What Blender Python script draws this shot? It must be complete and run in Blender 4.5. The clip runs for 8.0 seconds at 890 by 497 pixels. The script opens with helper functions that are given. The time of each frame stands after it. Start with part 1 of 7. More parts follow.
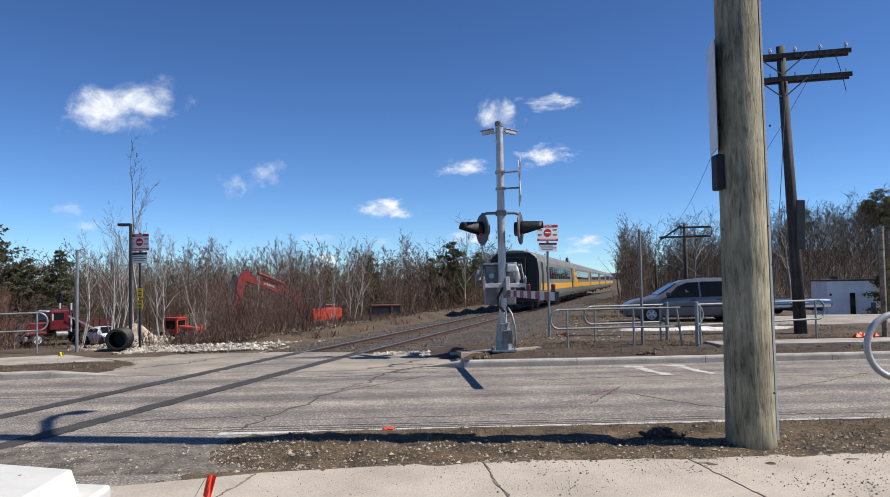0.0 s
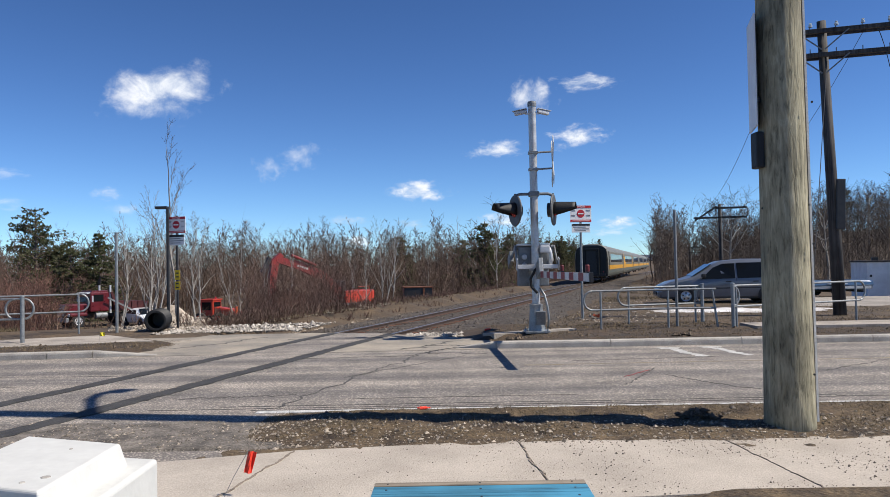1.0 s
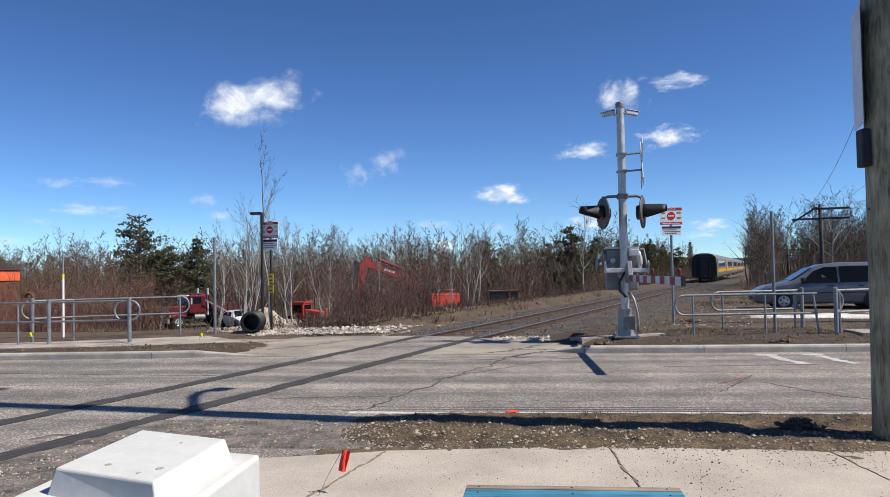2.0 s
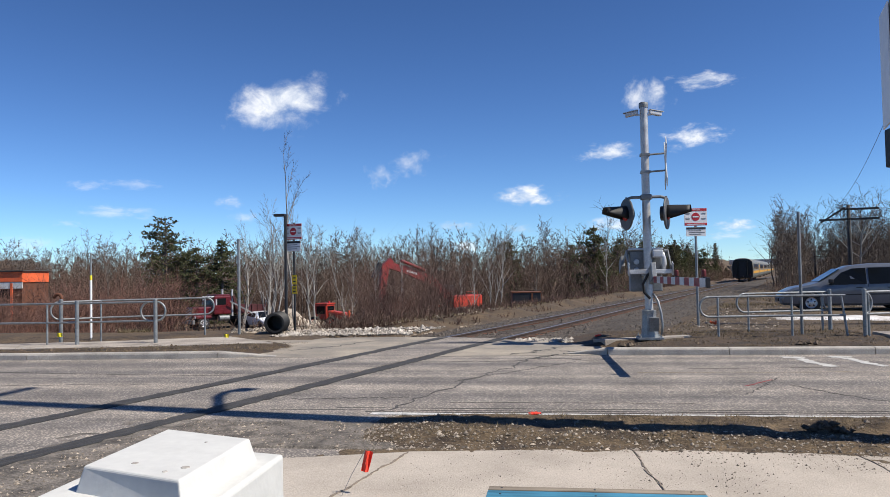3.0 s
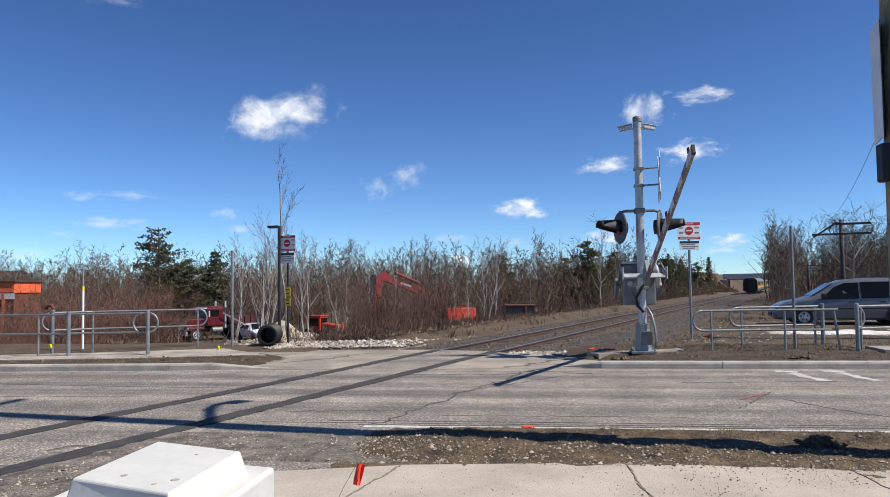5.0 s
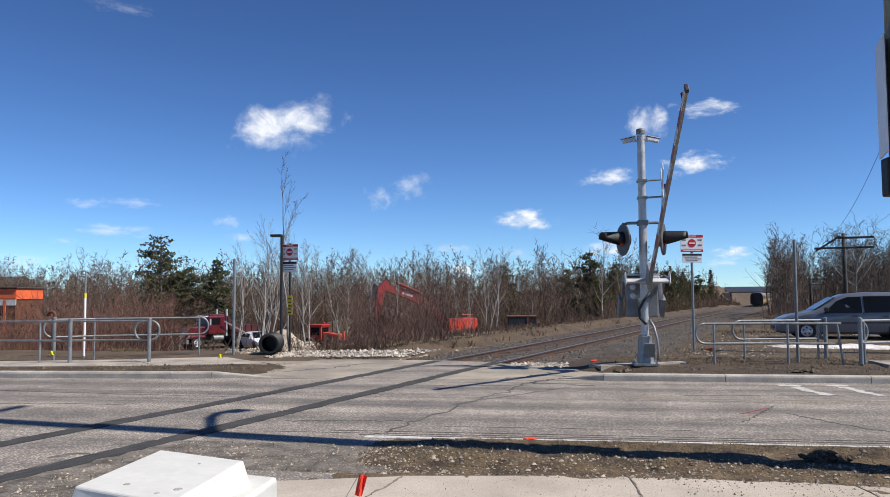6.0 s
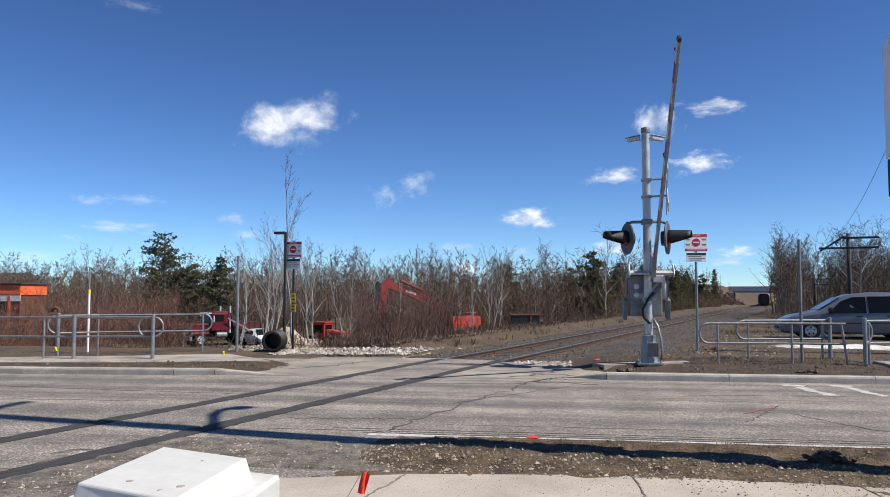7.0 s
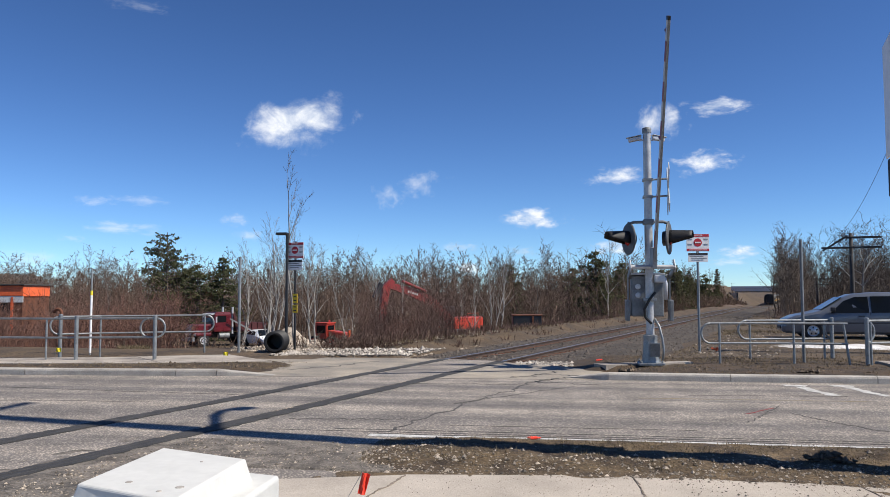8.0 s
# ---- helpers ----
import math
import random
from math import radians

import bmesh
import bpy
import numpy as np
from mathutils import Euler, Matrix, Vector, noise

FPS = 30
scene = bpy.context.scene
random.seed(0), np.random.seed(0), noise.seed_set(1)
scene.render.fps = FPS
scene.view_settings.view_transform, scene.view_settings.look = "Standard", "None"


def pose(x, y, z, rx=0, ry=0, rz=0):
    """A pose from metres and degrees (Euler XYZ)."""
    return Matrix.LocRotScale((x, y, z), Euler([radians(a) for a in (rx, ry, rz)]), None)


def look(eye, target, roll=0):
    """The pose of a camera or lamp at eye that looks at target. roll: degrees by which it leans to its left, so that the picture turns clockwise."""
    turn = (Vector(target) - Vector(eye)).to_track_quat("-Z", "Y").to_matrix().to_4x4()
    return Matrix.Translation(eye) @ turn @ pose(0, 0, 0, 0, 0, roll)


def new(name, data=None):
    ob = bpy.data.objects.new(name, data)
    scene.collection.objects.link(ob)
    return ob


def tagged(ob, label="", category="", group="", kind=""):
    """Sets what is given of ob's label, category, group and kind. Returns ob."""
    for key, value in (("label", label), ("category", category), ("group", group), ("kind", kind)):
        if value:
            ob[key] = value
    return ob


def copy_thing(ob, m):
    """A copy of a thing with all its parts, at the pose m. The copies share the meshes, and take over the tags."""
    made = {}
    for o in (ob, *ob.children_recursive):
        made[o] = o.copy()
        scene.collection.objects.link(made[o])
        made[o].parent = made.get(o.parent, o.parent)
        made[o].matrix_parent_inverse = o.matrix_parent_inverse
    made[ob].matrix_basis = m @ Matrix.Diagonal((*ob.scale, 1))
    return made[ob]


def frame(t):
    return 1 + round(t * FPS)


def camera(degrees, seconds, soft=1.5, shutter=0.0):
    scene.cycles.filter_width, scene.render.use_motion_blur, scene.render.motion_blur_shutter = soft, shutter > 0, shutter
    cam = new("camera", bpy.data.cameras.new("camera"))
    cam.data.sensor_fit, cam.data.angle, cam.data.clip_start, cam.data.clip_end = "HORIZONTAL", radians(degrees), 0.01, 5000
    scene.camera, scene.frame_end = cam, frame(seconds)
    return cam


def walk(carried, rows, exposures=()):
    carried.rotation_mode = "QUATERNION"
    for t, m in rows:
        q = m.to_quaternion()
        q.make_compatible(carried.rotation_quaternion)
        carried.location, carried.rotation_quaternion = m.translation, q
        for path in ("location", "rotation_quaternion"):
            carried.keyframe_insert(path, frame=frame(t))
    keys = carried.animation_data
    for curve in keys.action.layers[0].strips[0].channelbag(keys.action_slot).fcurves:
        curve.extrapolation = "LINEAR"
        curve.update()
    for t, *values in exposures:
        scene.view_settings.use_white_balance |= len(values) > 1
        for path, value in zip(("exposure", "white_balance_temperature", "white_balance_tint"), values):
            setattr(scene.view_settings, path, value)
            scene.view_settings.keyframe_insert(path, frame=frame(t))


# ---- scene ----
cam = camera(60.9, 8.0, soft=0.7)
PATH = [
    (0, (0.116, 0.056, 1.589), (0.183, 2.053, 1.682), -1.0),
    (0.5, (0.109, 0.064, 1.576), (0.148, 2.063, 1.634), -1.1),
    (1, (0.083, 0.055, 1.575), (0.067, 2.054, 1.622), -1.1),
    (1.5, (0.062, 0.037, 1.578), (-0.056, 2.032, 1.629), -1.1),
    (2, (0.052, 0.023, 1.575), (-0.187, 2.008, 1.636), -1.1),
    (2.2, (0.05, 0.015, 1.576), (-0.226, 1.995, 1.638), -1.1),
    (3.3, (0.057, 0.023, 1.572), (-0.241, 1.999, 1.639), -1.1),
    (3.5, (0.058, 0.032, 1.571), (-0.232, 2.009, 1.639), -1.1),
    (4, (0.056, 0.041, 1.57), (-0.225, 2.019, 1.644), -1.0),
    (4.5, (0.061, 0.024, 1.574), (-0.221, 2.003, 1.659), -0.9),
    (4.7, (0.065, 0.019, 1.571), (-0.217, 1.997, 1.662), -0.9),
    (5.8, (0.036, 0.019, 1.577), (-0.248, 1.995, 1.697), -0.4),
    (6, (0.039, 0.023, 1.573), (-0.247, 1.999, 1.699), -0.3),
    (6.5, (0.046, 0.029, 1.57), (-0.244, 2.004, 1.698), -0.1),
    (7, (0.033, 0.036, 1.573), (-0.262, 2.01, 1.694), 0.0),
    (7.5, (0.038, 0.043, 1.573), (-0.26, 2.017, 1.689), 0.0),
    (8, (0.053, 0.031, 1.576), (-0.248, 2.004, 1.698), -0.1),
]
walk(cam, [(t, look(eye, target, roll)) for t, eye, target, roll in PATH])


# ---- light ----
SUN_EL, SUN_AZ = 49.0, 10.0          # degrees; the sun stands over the road to the right, a little behind
sun_dir = Vector((math.cos(radians(SUN_EL)) * math.cos(radians(SUN_AZ)), -math.cos(radians(SUN_EL)) * math.sin(radians(SUN_AZ)), math.sin(radians(SUN_EL))))
world = bpy.data.worlds.new("world")
scene.world = world
world.use_nodes = True
wn = world.node_tree.nodes
sky = wn.new("ShaderNodeTexSky")
sky.sky_type, sky.sun_disc = "NISHITA", False
sky.sun_elevation, sky.sun_rotation = radians(SUN_EL), radians(90 + SUN_AZ)
sky.altitude, sky.air_density, sky.dust_density, sky.ozone_density = 200, 0.7, 0.0, 0.7
deep = wn.new("ShaderNodeGamma")
deep.inputs["Gamma"].default_value = 1.28
cool = wn.new("ShaderNodeMix")
cool.data_type, cool.blend_type = "RGBA", "MULTIPLY"
cool.inputs["Factor"].default_value = 1.0
cool.inputs["B"].default_value = (0.71, 0.955, 1.24, 1)
world.node_tree.links.new(sky.outputs[0], deep.inputs["Color"])
world.node_tree.links.new(deep.outputs[0], cool.inputs["A"])
world.node_tree.links.new(cool.outputs["Result"], wn["Background"].inputs[0])
wn["Background"].inputs[1].default_value = 0.053
sun = new("sun", bpy.data.lights.new("sun", "SUN"))
sun.data.energy, sun.data.angle, sun.data.color = 5.0, radians(0.5), (1.0, 0.93, 0.83)
sun.matrix_world = look(sun_dir * 50, (0, 0, 0))
scene.view_settings.exposure = 0.3


# ---- geometry helpers ----
def obj_from(name, verts, faces, material, parent=None, label="", smooth=False):
    me = bpy.data.meshes.new(name)
    me.from_pydata([tuple(v) for v in verts], [], [tuple(f) for f in faces])
    if smooth:
        me.polygons.foreach_set("use_smooth", [True] * len(me.polygons))
    me.materials.append(material)
    ob = new(name, me)
    ob.parent = parent
    if label:
        ob["label"] = label
    return ob


def part(name, bm, material, parent=None, label="", smooth=False):
    bmesh.ops.recalc_face_normals(bm, faces=bm.faces)
    me = bpy.data.meshes.new(name)
    bm.to_mesh(me)
    bm.free()
    if smooth:
        me.polygons.foreach_set("use_smooth", [True] * len(me.polygons))
    me.materials.append(material)
    ob = new(name, me)
    ob.parent = parent
    if label:
        ob["label"] = label
    return ob


def share(name, me, parent, m):
    ob = new(name, me)
    ob.parent = parent
    ob.matrix_basis = m
    return ob


def thing(name, m, label, category, group="", kind=""):
    ob = new(name)
    ob.empty_display_size = 0.2
    ob.matrix_basis = m
    return tagged(ob, label, category, group, kind)


def box(c, s, m=None, bevel=0.0, bm=None):
    """A box at c of size s, put into bm or a new bmesh; m turns it about its centre."""
    own = bmesh.new()
    bmesh.ops.create_cube(own, size=1, matrix=Matrix.Diagonal((*s, 1)))
    if bevel:
        bmesh.ops.bevel(own, geom=own.edges[:] + own.verts[:], offset=bevel, segments=2, affect="EDGES", profile=0.6)
    own.transform(Matrix.Translation(c) @ (m or Matrix()))
    return merge(bm, own)


def merge(bm, own):
    if bm is None:
        return own
    me = bpy.data.meshes.new("tmp")
    own.to_mesh(me)
    own.free()
    bm.from_mesh(me)
    bpy.data.meshes.remove(me)
    return bm


def tube(points, radii, n=8, bm=None, cap=True):
    """A round bar swept along points."""
    bm = bm or bmesh.new()
    pts = [Vector(p) for p in points]
    if not isinstance(radii, (list, tuple)):
        radii = [radii] * len(pts)
    rings, prev = [], None
    for i, p in enumerate(pts):
        d = (pts[min(i + 1, len(pts) - 1)] - pts[max(i - 1, 0)]).normalized()
        if prev is None:
            side = d.cross(Vector((0, 0, 1)) if abs(d.z) < 0.9 else Vector((1, 0, 0))).normalized()
        else:
            side = (prev - d * prev.dot(d)).normalized()
        prev, up = side, d.cross(side)
        rings.append([bm.verts.new(p + (side * math.cos(a) + up * math.sin(a)) * radii[i]) for a in [k * math.tau / n for k in range(n)]])
    for a, b in zip(rings, rings[1:]):
        for k in range(n):
            bm.faces.new((a[k], a[(k + 1) % n], b[(k + 1) % n], b[k]))
    if cap:
        bm.faces.new(rings[0][::-1])
        bm.faces.new(rings[-1])
    return bm


def lathe(profile, n=24, m=None, bm=None):
    """Turns (radius, height) pairs round the z axis."""
    own = bmesh.new()
    rings = [[own.verts.new((r * math.cos(k * math.tau / n), r * math.sin(k * math.tau / n), z)) for k in range(n)] for r, z in profile]
    for a, b in zip(rings, rings[1:]):
        for k in range(n):
            own.faces.new((a[k], a[(k + 1) % n], b[(k + 1) % n], b[k]))
    own.faces.new(rings[0][::-1])
    own.faces.new(rings[-1])
    if m:
        own.transform(m)
    return merge(bm, own)


def slab(outline, z0, z1, bm=None):
    """An upright prism over a flat outline."""
    bm = bm or bmesh.new()
    lo = [bm.verts.new((x, y, z0)) for x, y in outline]
    hi = [bm.verts.new((x, y, z1)) for x, y in outline]
    n = len(outline)
    bm.faces.new(lo[::-1])
    bm.faces.new(hi)
    for i in range(n):
        bm.faces.new((lo[i], lo[(i + 1) % n], hi[(i + 1) % n], hi[i]))
    return bm


def plate(outline, depth, m):
    """A flat plate: outline in its own x and z, thickness along y; m places it."""
    bm = slab([(x, z) for x, z in outline], 0, depth)
    bm.transform(m @ pose(0, 0, 0, 90, 0, 0))
    return bm


def arc(c, r, a0, a1, n, axis="xz"):
    out = []
    for i in range(n + 1):
        a = radians(a0 + (a1 - a0) * i / n)
        u, v = r * math.cos(a), r * math.sin(a)
        out.append((c[0] + u, c[1], c[2] + v) if axis == "xz" else (c[0], c[1] + u, c[2] + v))
    return out


def sticks(segs, sides=3):
    """Tapered thin bars (p0, p1, r0, r1) as vertices and faces."""
    a = np.array([s[0] for s in segs], float)
    b = np.array([s[1] for s in segs], float)
    r0 = np.array([s[2] for s in segs])[:, None]
    r1 = np.array([s[3] for s in segs])[:, None]
    d = b - a
    d /= np.linalg.norm(d, axis=1)[:, None] + 1e-9
    ref = np.where(np.abs(d[:, 2:3]) < 0.9, [[0, 0, 1.0]], [[1.0, 0, 0]])
    u = np.cross(d, ref)
    u /= np.linalg.norm(u, axis=1)[:, None]
    v = np.cross(d, u)
    verts = []
    for k in range(sides):
        w = u * math.cos(k * math.tau / sides) + v * math.sin(k * math.tau / sides)
        verts += [a + w * r0, b + w * r1]
    verts = np.stack(verts, 1).reshape(-1, 3)
    n = len(segs)
    faces = []
    for k in range(sides):
        k2 = (k + 1) % sides
        faces.append(np.array([2 * k, 2 * k2, 2 * k2 + 1, 2 * k + 1]))
    faces = (np.arange(n)[:, None, None] * 2 * sides + np.array(faces)[None]).reshape(-1, 4)
    return verts, faces.tolist()


def twig_cones(segs):
    """Thin twigs (p0, p1, r0) as slim three-sided cones, vertices and faces."""
    a = np.array([q[0] for q in segs], float)
    b = np.array([q[1] for q in segs], float)
    r0 = np.array([q[2] for q in segs])[:, None]
    d = b - a
    d /= np.linalg.norm(d, axis=1)[:, None] + 1e-9
    ref = np.where(np.abs(d[:, 2:3]) < 0.9, [[0, 0, 1.0]], [[1.0, 0, 0]])
    u = np.cross(d, ref)
    u /= np.linalg.norm(u, axis=1)[:, None]
    v = np.cross(d, u)
    ring = [a + (u * math.cos(k * math.tau / 3) + v * math.sin(k * math.tau / 3)) * r0 for k in range(3)]
    verts = np.stack(ring + [b], 1).reshape(-1, 3)
    tri = np.array([(0, 1, 3), (1, 2, 3), (2, 0, 3)])
    return verts, (np.arange(len(segs))[:, None, None] * 4 + tri[None]).reshape(-1, 3).tolist()


def scatter_stones(rng, pts, sizes, flat=0.7):
    """Small uneven eight-sided stones as vertices and faces."""
    base = np.array([(1, 0, 0), (0, 1, 0), (-1, 0, 0), (0, -1, 0), (0, 0, 1), (0, 0, -1)], float)
    tri = np.array([(0, 1, 4), (1, 2, 4), (2, 3, 4), (3, 0, 4), (1, 0, 5), (2, 1, 5), (3, 2, 5), (0, 3, 5)])
    n = len(pts)
    ang = rng.uniform(0, math.tau, n)
    jit = rng.uniform(0.6, 1.35, (n, 6, 1))
    loc = base[None] * jit
    c, s = np.cos(ang)[:, None], np.sin(ang)[:, None]
    x, y = loc[:, :, 0] * c - loc[:, :, 1] * s, loc[:, :, 0] * s + loc[:, :, 1] * c
    loc = np.stack([x, y, loc[:, :, 2] * flat], 2) * np.array(sizes)[:, None, None]
    verts = (loc + np.array(pts)[:, None]).reshape(-1, 3)
    faces = (np.arange(n)[:, None, None] * 6 + tri[None]).reshape(-1, 3)
    return verts, faces.tolist()


def blades(rng, pts, h, w, lean=0.6):
    """Grass blades: one thin triangle each."""
    n = len(pts)
    p = np.array(pts, float)
    a = rng.uniform(0, math.tau, n)
    side = np.stack([np.cos(a), np.sin(a), 0 * a], 1) * (w * rng.uniform(0.6, 1.4, n))[:, None]
    tip = np.stack([rng.normal(0, lean, n), rng.normal(0, lean, n), np.ones(n)], 1)
    tip = tip / np.linalg.norm(tip, axis=1)[:, None] * (h * rng.uniform(0.4, 1.3, n))[:, None]
    verts = np.stack([p - side, p + side, p + tip], 1).reshape(-1, 3)
    return verts, np.arange(3 * n).reshape(-1, 3).tolist()


def tufts(rng, pts, size, n=4):
    """Needle clumps: n crossed slim triangles at each point."""
    pts = np.repeat(np.array(pts, float), n, axis=0)
    k = len(pts)
    d = rng.normal(0, 1, (k, 3))
    d /= np.linalg.norm(d, axis=1)[:, None]
    e = np.cross(d, rng.normal(0, 1, (k, 3)))
    e /= np.linalg.norm(e, axis=1)[:, None]
    L = (size * rng.uniform(0.6, 1.3, k))[:, None]
    verts = np.stack([pts - d * L * 0.5 - e * L * 0.2, pts - d * L * 0.5 + e * L * 0.2, pts + d * L * 0.6], 1).reshape(-1, 3)
    return verts, np.arange(3 * k).reshape(-1, 3).tolist()


# ---- materials ----
def mat(name, rgb, rough=0.7, metal=0.0, var=0.25, scale=4.0, bump=0.15, fine=60.0, second=None, mix_at=0.5, island=0.0, space="Object", emit=0.0, coat=0.0):
    """Procedural surface: base colour broken up at two scales, fine relief."""
    m = bpy.data.materials.new(name)
    m.use_nodes = True
    nt = m.node_tree
    N, L = nt.nodes, nt.links
    b = N["Principled BSDF"]
    tc = N.new("ShaderNodeTexCoord")
    src = tc.outputs["Object"]
    if space == "World":
        src = N.new("ShaderNodeNewGeometry").outputs["Position"]
    big, small = N.new("ShaderNodeTexNoise"), N.new("ShaderNodeTexNoise")
    big.inputs["Scale"].default_value, big.inputs["Detail"].default_value, big.inputs["Roughness"].default_value = scale, 6, 0.62
    small.inputs["Scale"].default_value, small.inputs["Detail"].default_value = fine, 4
    L.new(src, big.inputs["Vector"])
    L.new(src, small.inputs["Vector"])
    ramp = N.new("ShaderNodeValToRGB")
    two = second or tuple(c * (1 - var) for c in rgb)
    one = rgb if second else tuple(min(1, c * (1 + var)) for c in rgb)
    ramp.color_ramp.elements[0].position, ramp.color_ramp.elements[0].color = max(0, mix_at - 0.16), (*two, 1)
    ramp.color_ramp.elements[1].position, ramp.color_ramp.elements[1].color = min(1, mix_at + 0.16), (*one, 1)
    L.new(big.outputs["Fac"], ramp.inputs["Fac"])
    mul = N.new("ShaderNodeMix")
    mul.data_type, mul.blend_type = "RGBA", "MULTIPLY"
    mul.inputs["Factor"].default_value = 1.0
    r2 = N.new("ShaderNodeMapRange")
    r2.inputs["From Min"].default_value, r2.inputs["From Max"].default_value = 0.3, 0.7
    r2.inputs["To Min"].default_value, r2.inputs["To Max"].default_value = 1 - var * 0.8, 1 + var * 0.6
    L.new(small.outputs["Fac"], r2.inputs["Value"])
    L.new(ramp.outputs["Color"], mul.inputs["A"])
    L.new(r2.outputs["Result"], mul.inputs["B"])
    out = mul.outputs["Result"]
    if island:
        g = N.new("ShaderNodeNewGeometry")
        r3 = N.new("ShaderNodeMapRange")
        r3.inputs["To Min"].default_value, r3.inputs["To Max"].default_value = 1 - island, 1 + island
        L.new(g.outputs["Random Per Island"], r3.inputs["Value"])
        m2 = N.new("ShaderNodeMix")
        m2.data_type, m2.blend_type = "RGBA", "MULTIPLY"
        m2.inputs["Factor"].default_value = 1.0
        L.new(out, m2.inputs["A"])
        L.new(r3.outputs["Result"], m2.inputs["B"])
        out = m2.outputs["Result"]
    L.new(out, b.inputs["Base Color"])
    b.inputs["Metallic"].default_value = metal
    r4 = N.new("ShaderNodeMapRange")
    r4.inputs["To Min"].default_value, r4.inputs["To Max"].default_value = max(0, rough - 0.12), min(1, rough + 0.12)
    L.new(big.outputs["Fac"], r4.inputs["Value"])
    L.new(r4.outputs["Result"], b.inputs["Roughness"])
    if bump:
        bp = N.new("ShaderNodeBump")
        bp.inputs["Strength"].default_value, bp.inputs["Distance"].default_value = bump, 0.02
        L.new(small.outputs["Fac"], bp.inputs["Height"])
        L.new(bp.outputs["Normal"], b.inputs["Normal"])
    if emit:
        b.inputs["Emission Color"].default_value, b.inputs["Emission Strength"].default_value = (*rgb, 1), emit
    b.inputs["Coat Weight"].default_value = coat
    return m


def glass(name, rgb, rough=0.05):
    m = bpy.data.materials.new(name)
    m.use_nodes = True
    b = m.node_tree.nodes["Principled BSDF"]
    b.inputs["Base Color"].default_value = (*rgb, 1)
    b.inputs["Roughness"].default_value, b.inputs["Specular IOR Level"].default_value = rough, 0.22
    return m


def node_mix(nt, fac, a, b, blend="MIX"):
    n = nt.nodes.new("ShaderNodeMix")
    n.data_type, n.blend_type = "RGBA", blend
    for key, v in (("Factor", fac), ("A", a), ("B", b)):
        if isinstance(v, (int, float)):
            n.inputs[key].default_value = v
        elif isinstance(v, tuple):
            n.inputs[key].default_value = (*v, 1)
        else:
            nt.links.new(v, n.inputs[key])
    return n.outputs["Result"]


def asphalt_material():
    """Worn grey asphalt: aggregate grain, paler polished wheel lanes and darker oily bands along the road."""
    m = mat("asphalt", (0.258, 0.236, 0.212), 0.85, 0, 0.25, 1.3, 0.7, 70, space="World")
    nt = m.node_tree
    N, L = nt.nodes, nt.links
    b = N["Principled BSDF"]
    base = b.inputs["Base Color"].links[0].from_socket
    geo = N.new("ShaderNodeNewGeometry")
    mp = N.new("ShaderNodeMapping")
    mp.inputs["Scale"].default_value = (0.03, 1.5, 0)
    L.new(geo.outputs["Position"], mp.inputs["Vector"])
    band = N.new("ShaderNodeTexNoise")
    band.inputs["Scale"].default_value, band.inputs["Detail"].default_value, band.inputs["Roughness"].default_value = 1.0, 4, 0.6
    L.new(mp.outputs["Vector"], band.inputs["Vector"])
    ramp = N.new("ShaderNodeValToRGB")
    ramp.color_ramp.elements[0].position, ramp.color_ramp.elements[0].color = 0.38, (0.72, 0.72, 0.735, 1)
    ramp.color_ramp.elements[1].position, ramp.color_ramp.elements[1].color = 0.62, (1.42, 1.38, 1.31, 1)
    L.new(band.outputs["Fac"], ramp.inputs["Fac"])
    col = node_mix(nt, 1.0, base, ramp.outputs["Color"], "MULTIPLY")
    speck = N.new("ShaderNodeTexVoronoi")
    speck.inputs["Scale"].default_value = 34
    L.new(geo.outputs["Position"], speck.inputs["Vector"])
    sr = N.new("ShaderNodeValToRGB")
    sr.color_ramp.elements[0].position, sr.color_ramp.elements[0].color = 0.0, (2.2, 2.12, 2.02, 1)
    sr.color_ramp.elements[1].position, sr.color_ramp.elements[1].color = 0.5, (0.64, 0.64, 0.65, 1)
    L.new(speck.outputs["Distance"], sr.inputs["Fac"])
    L.new(node_mix(nt, 1.0, col, sr.outputs["Color"], "MULTIPLY"), b.inputs["Base Color"])
    return m


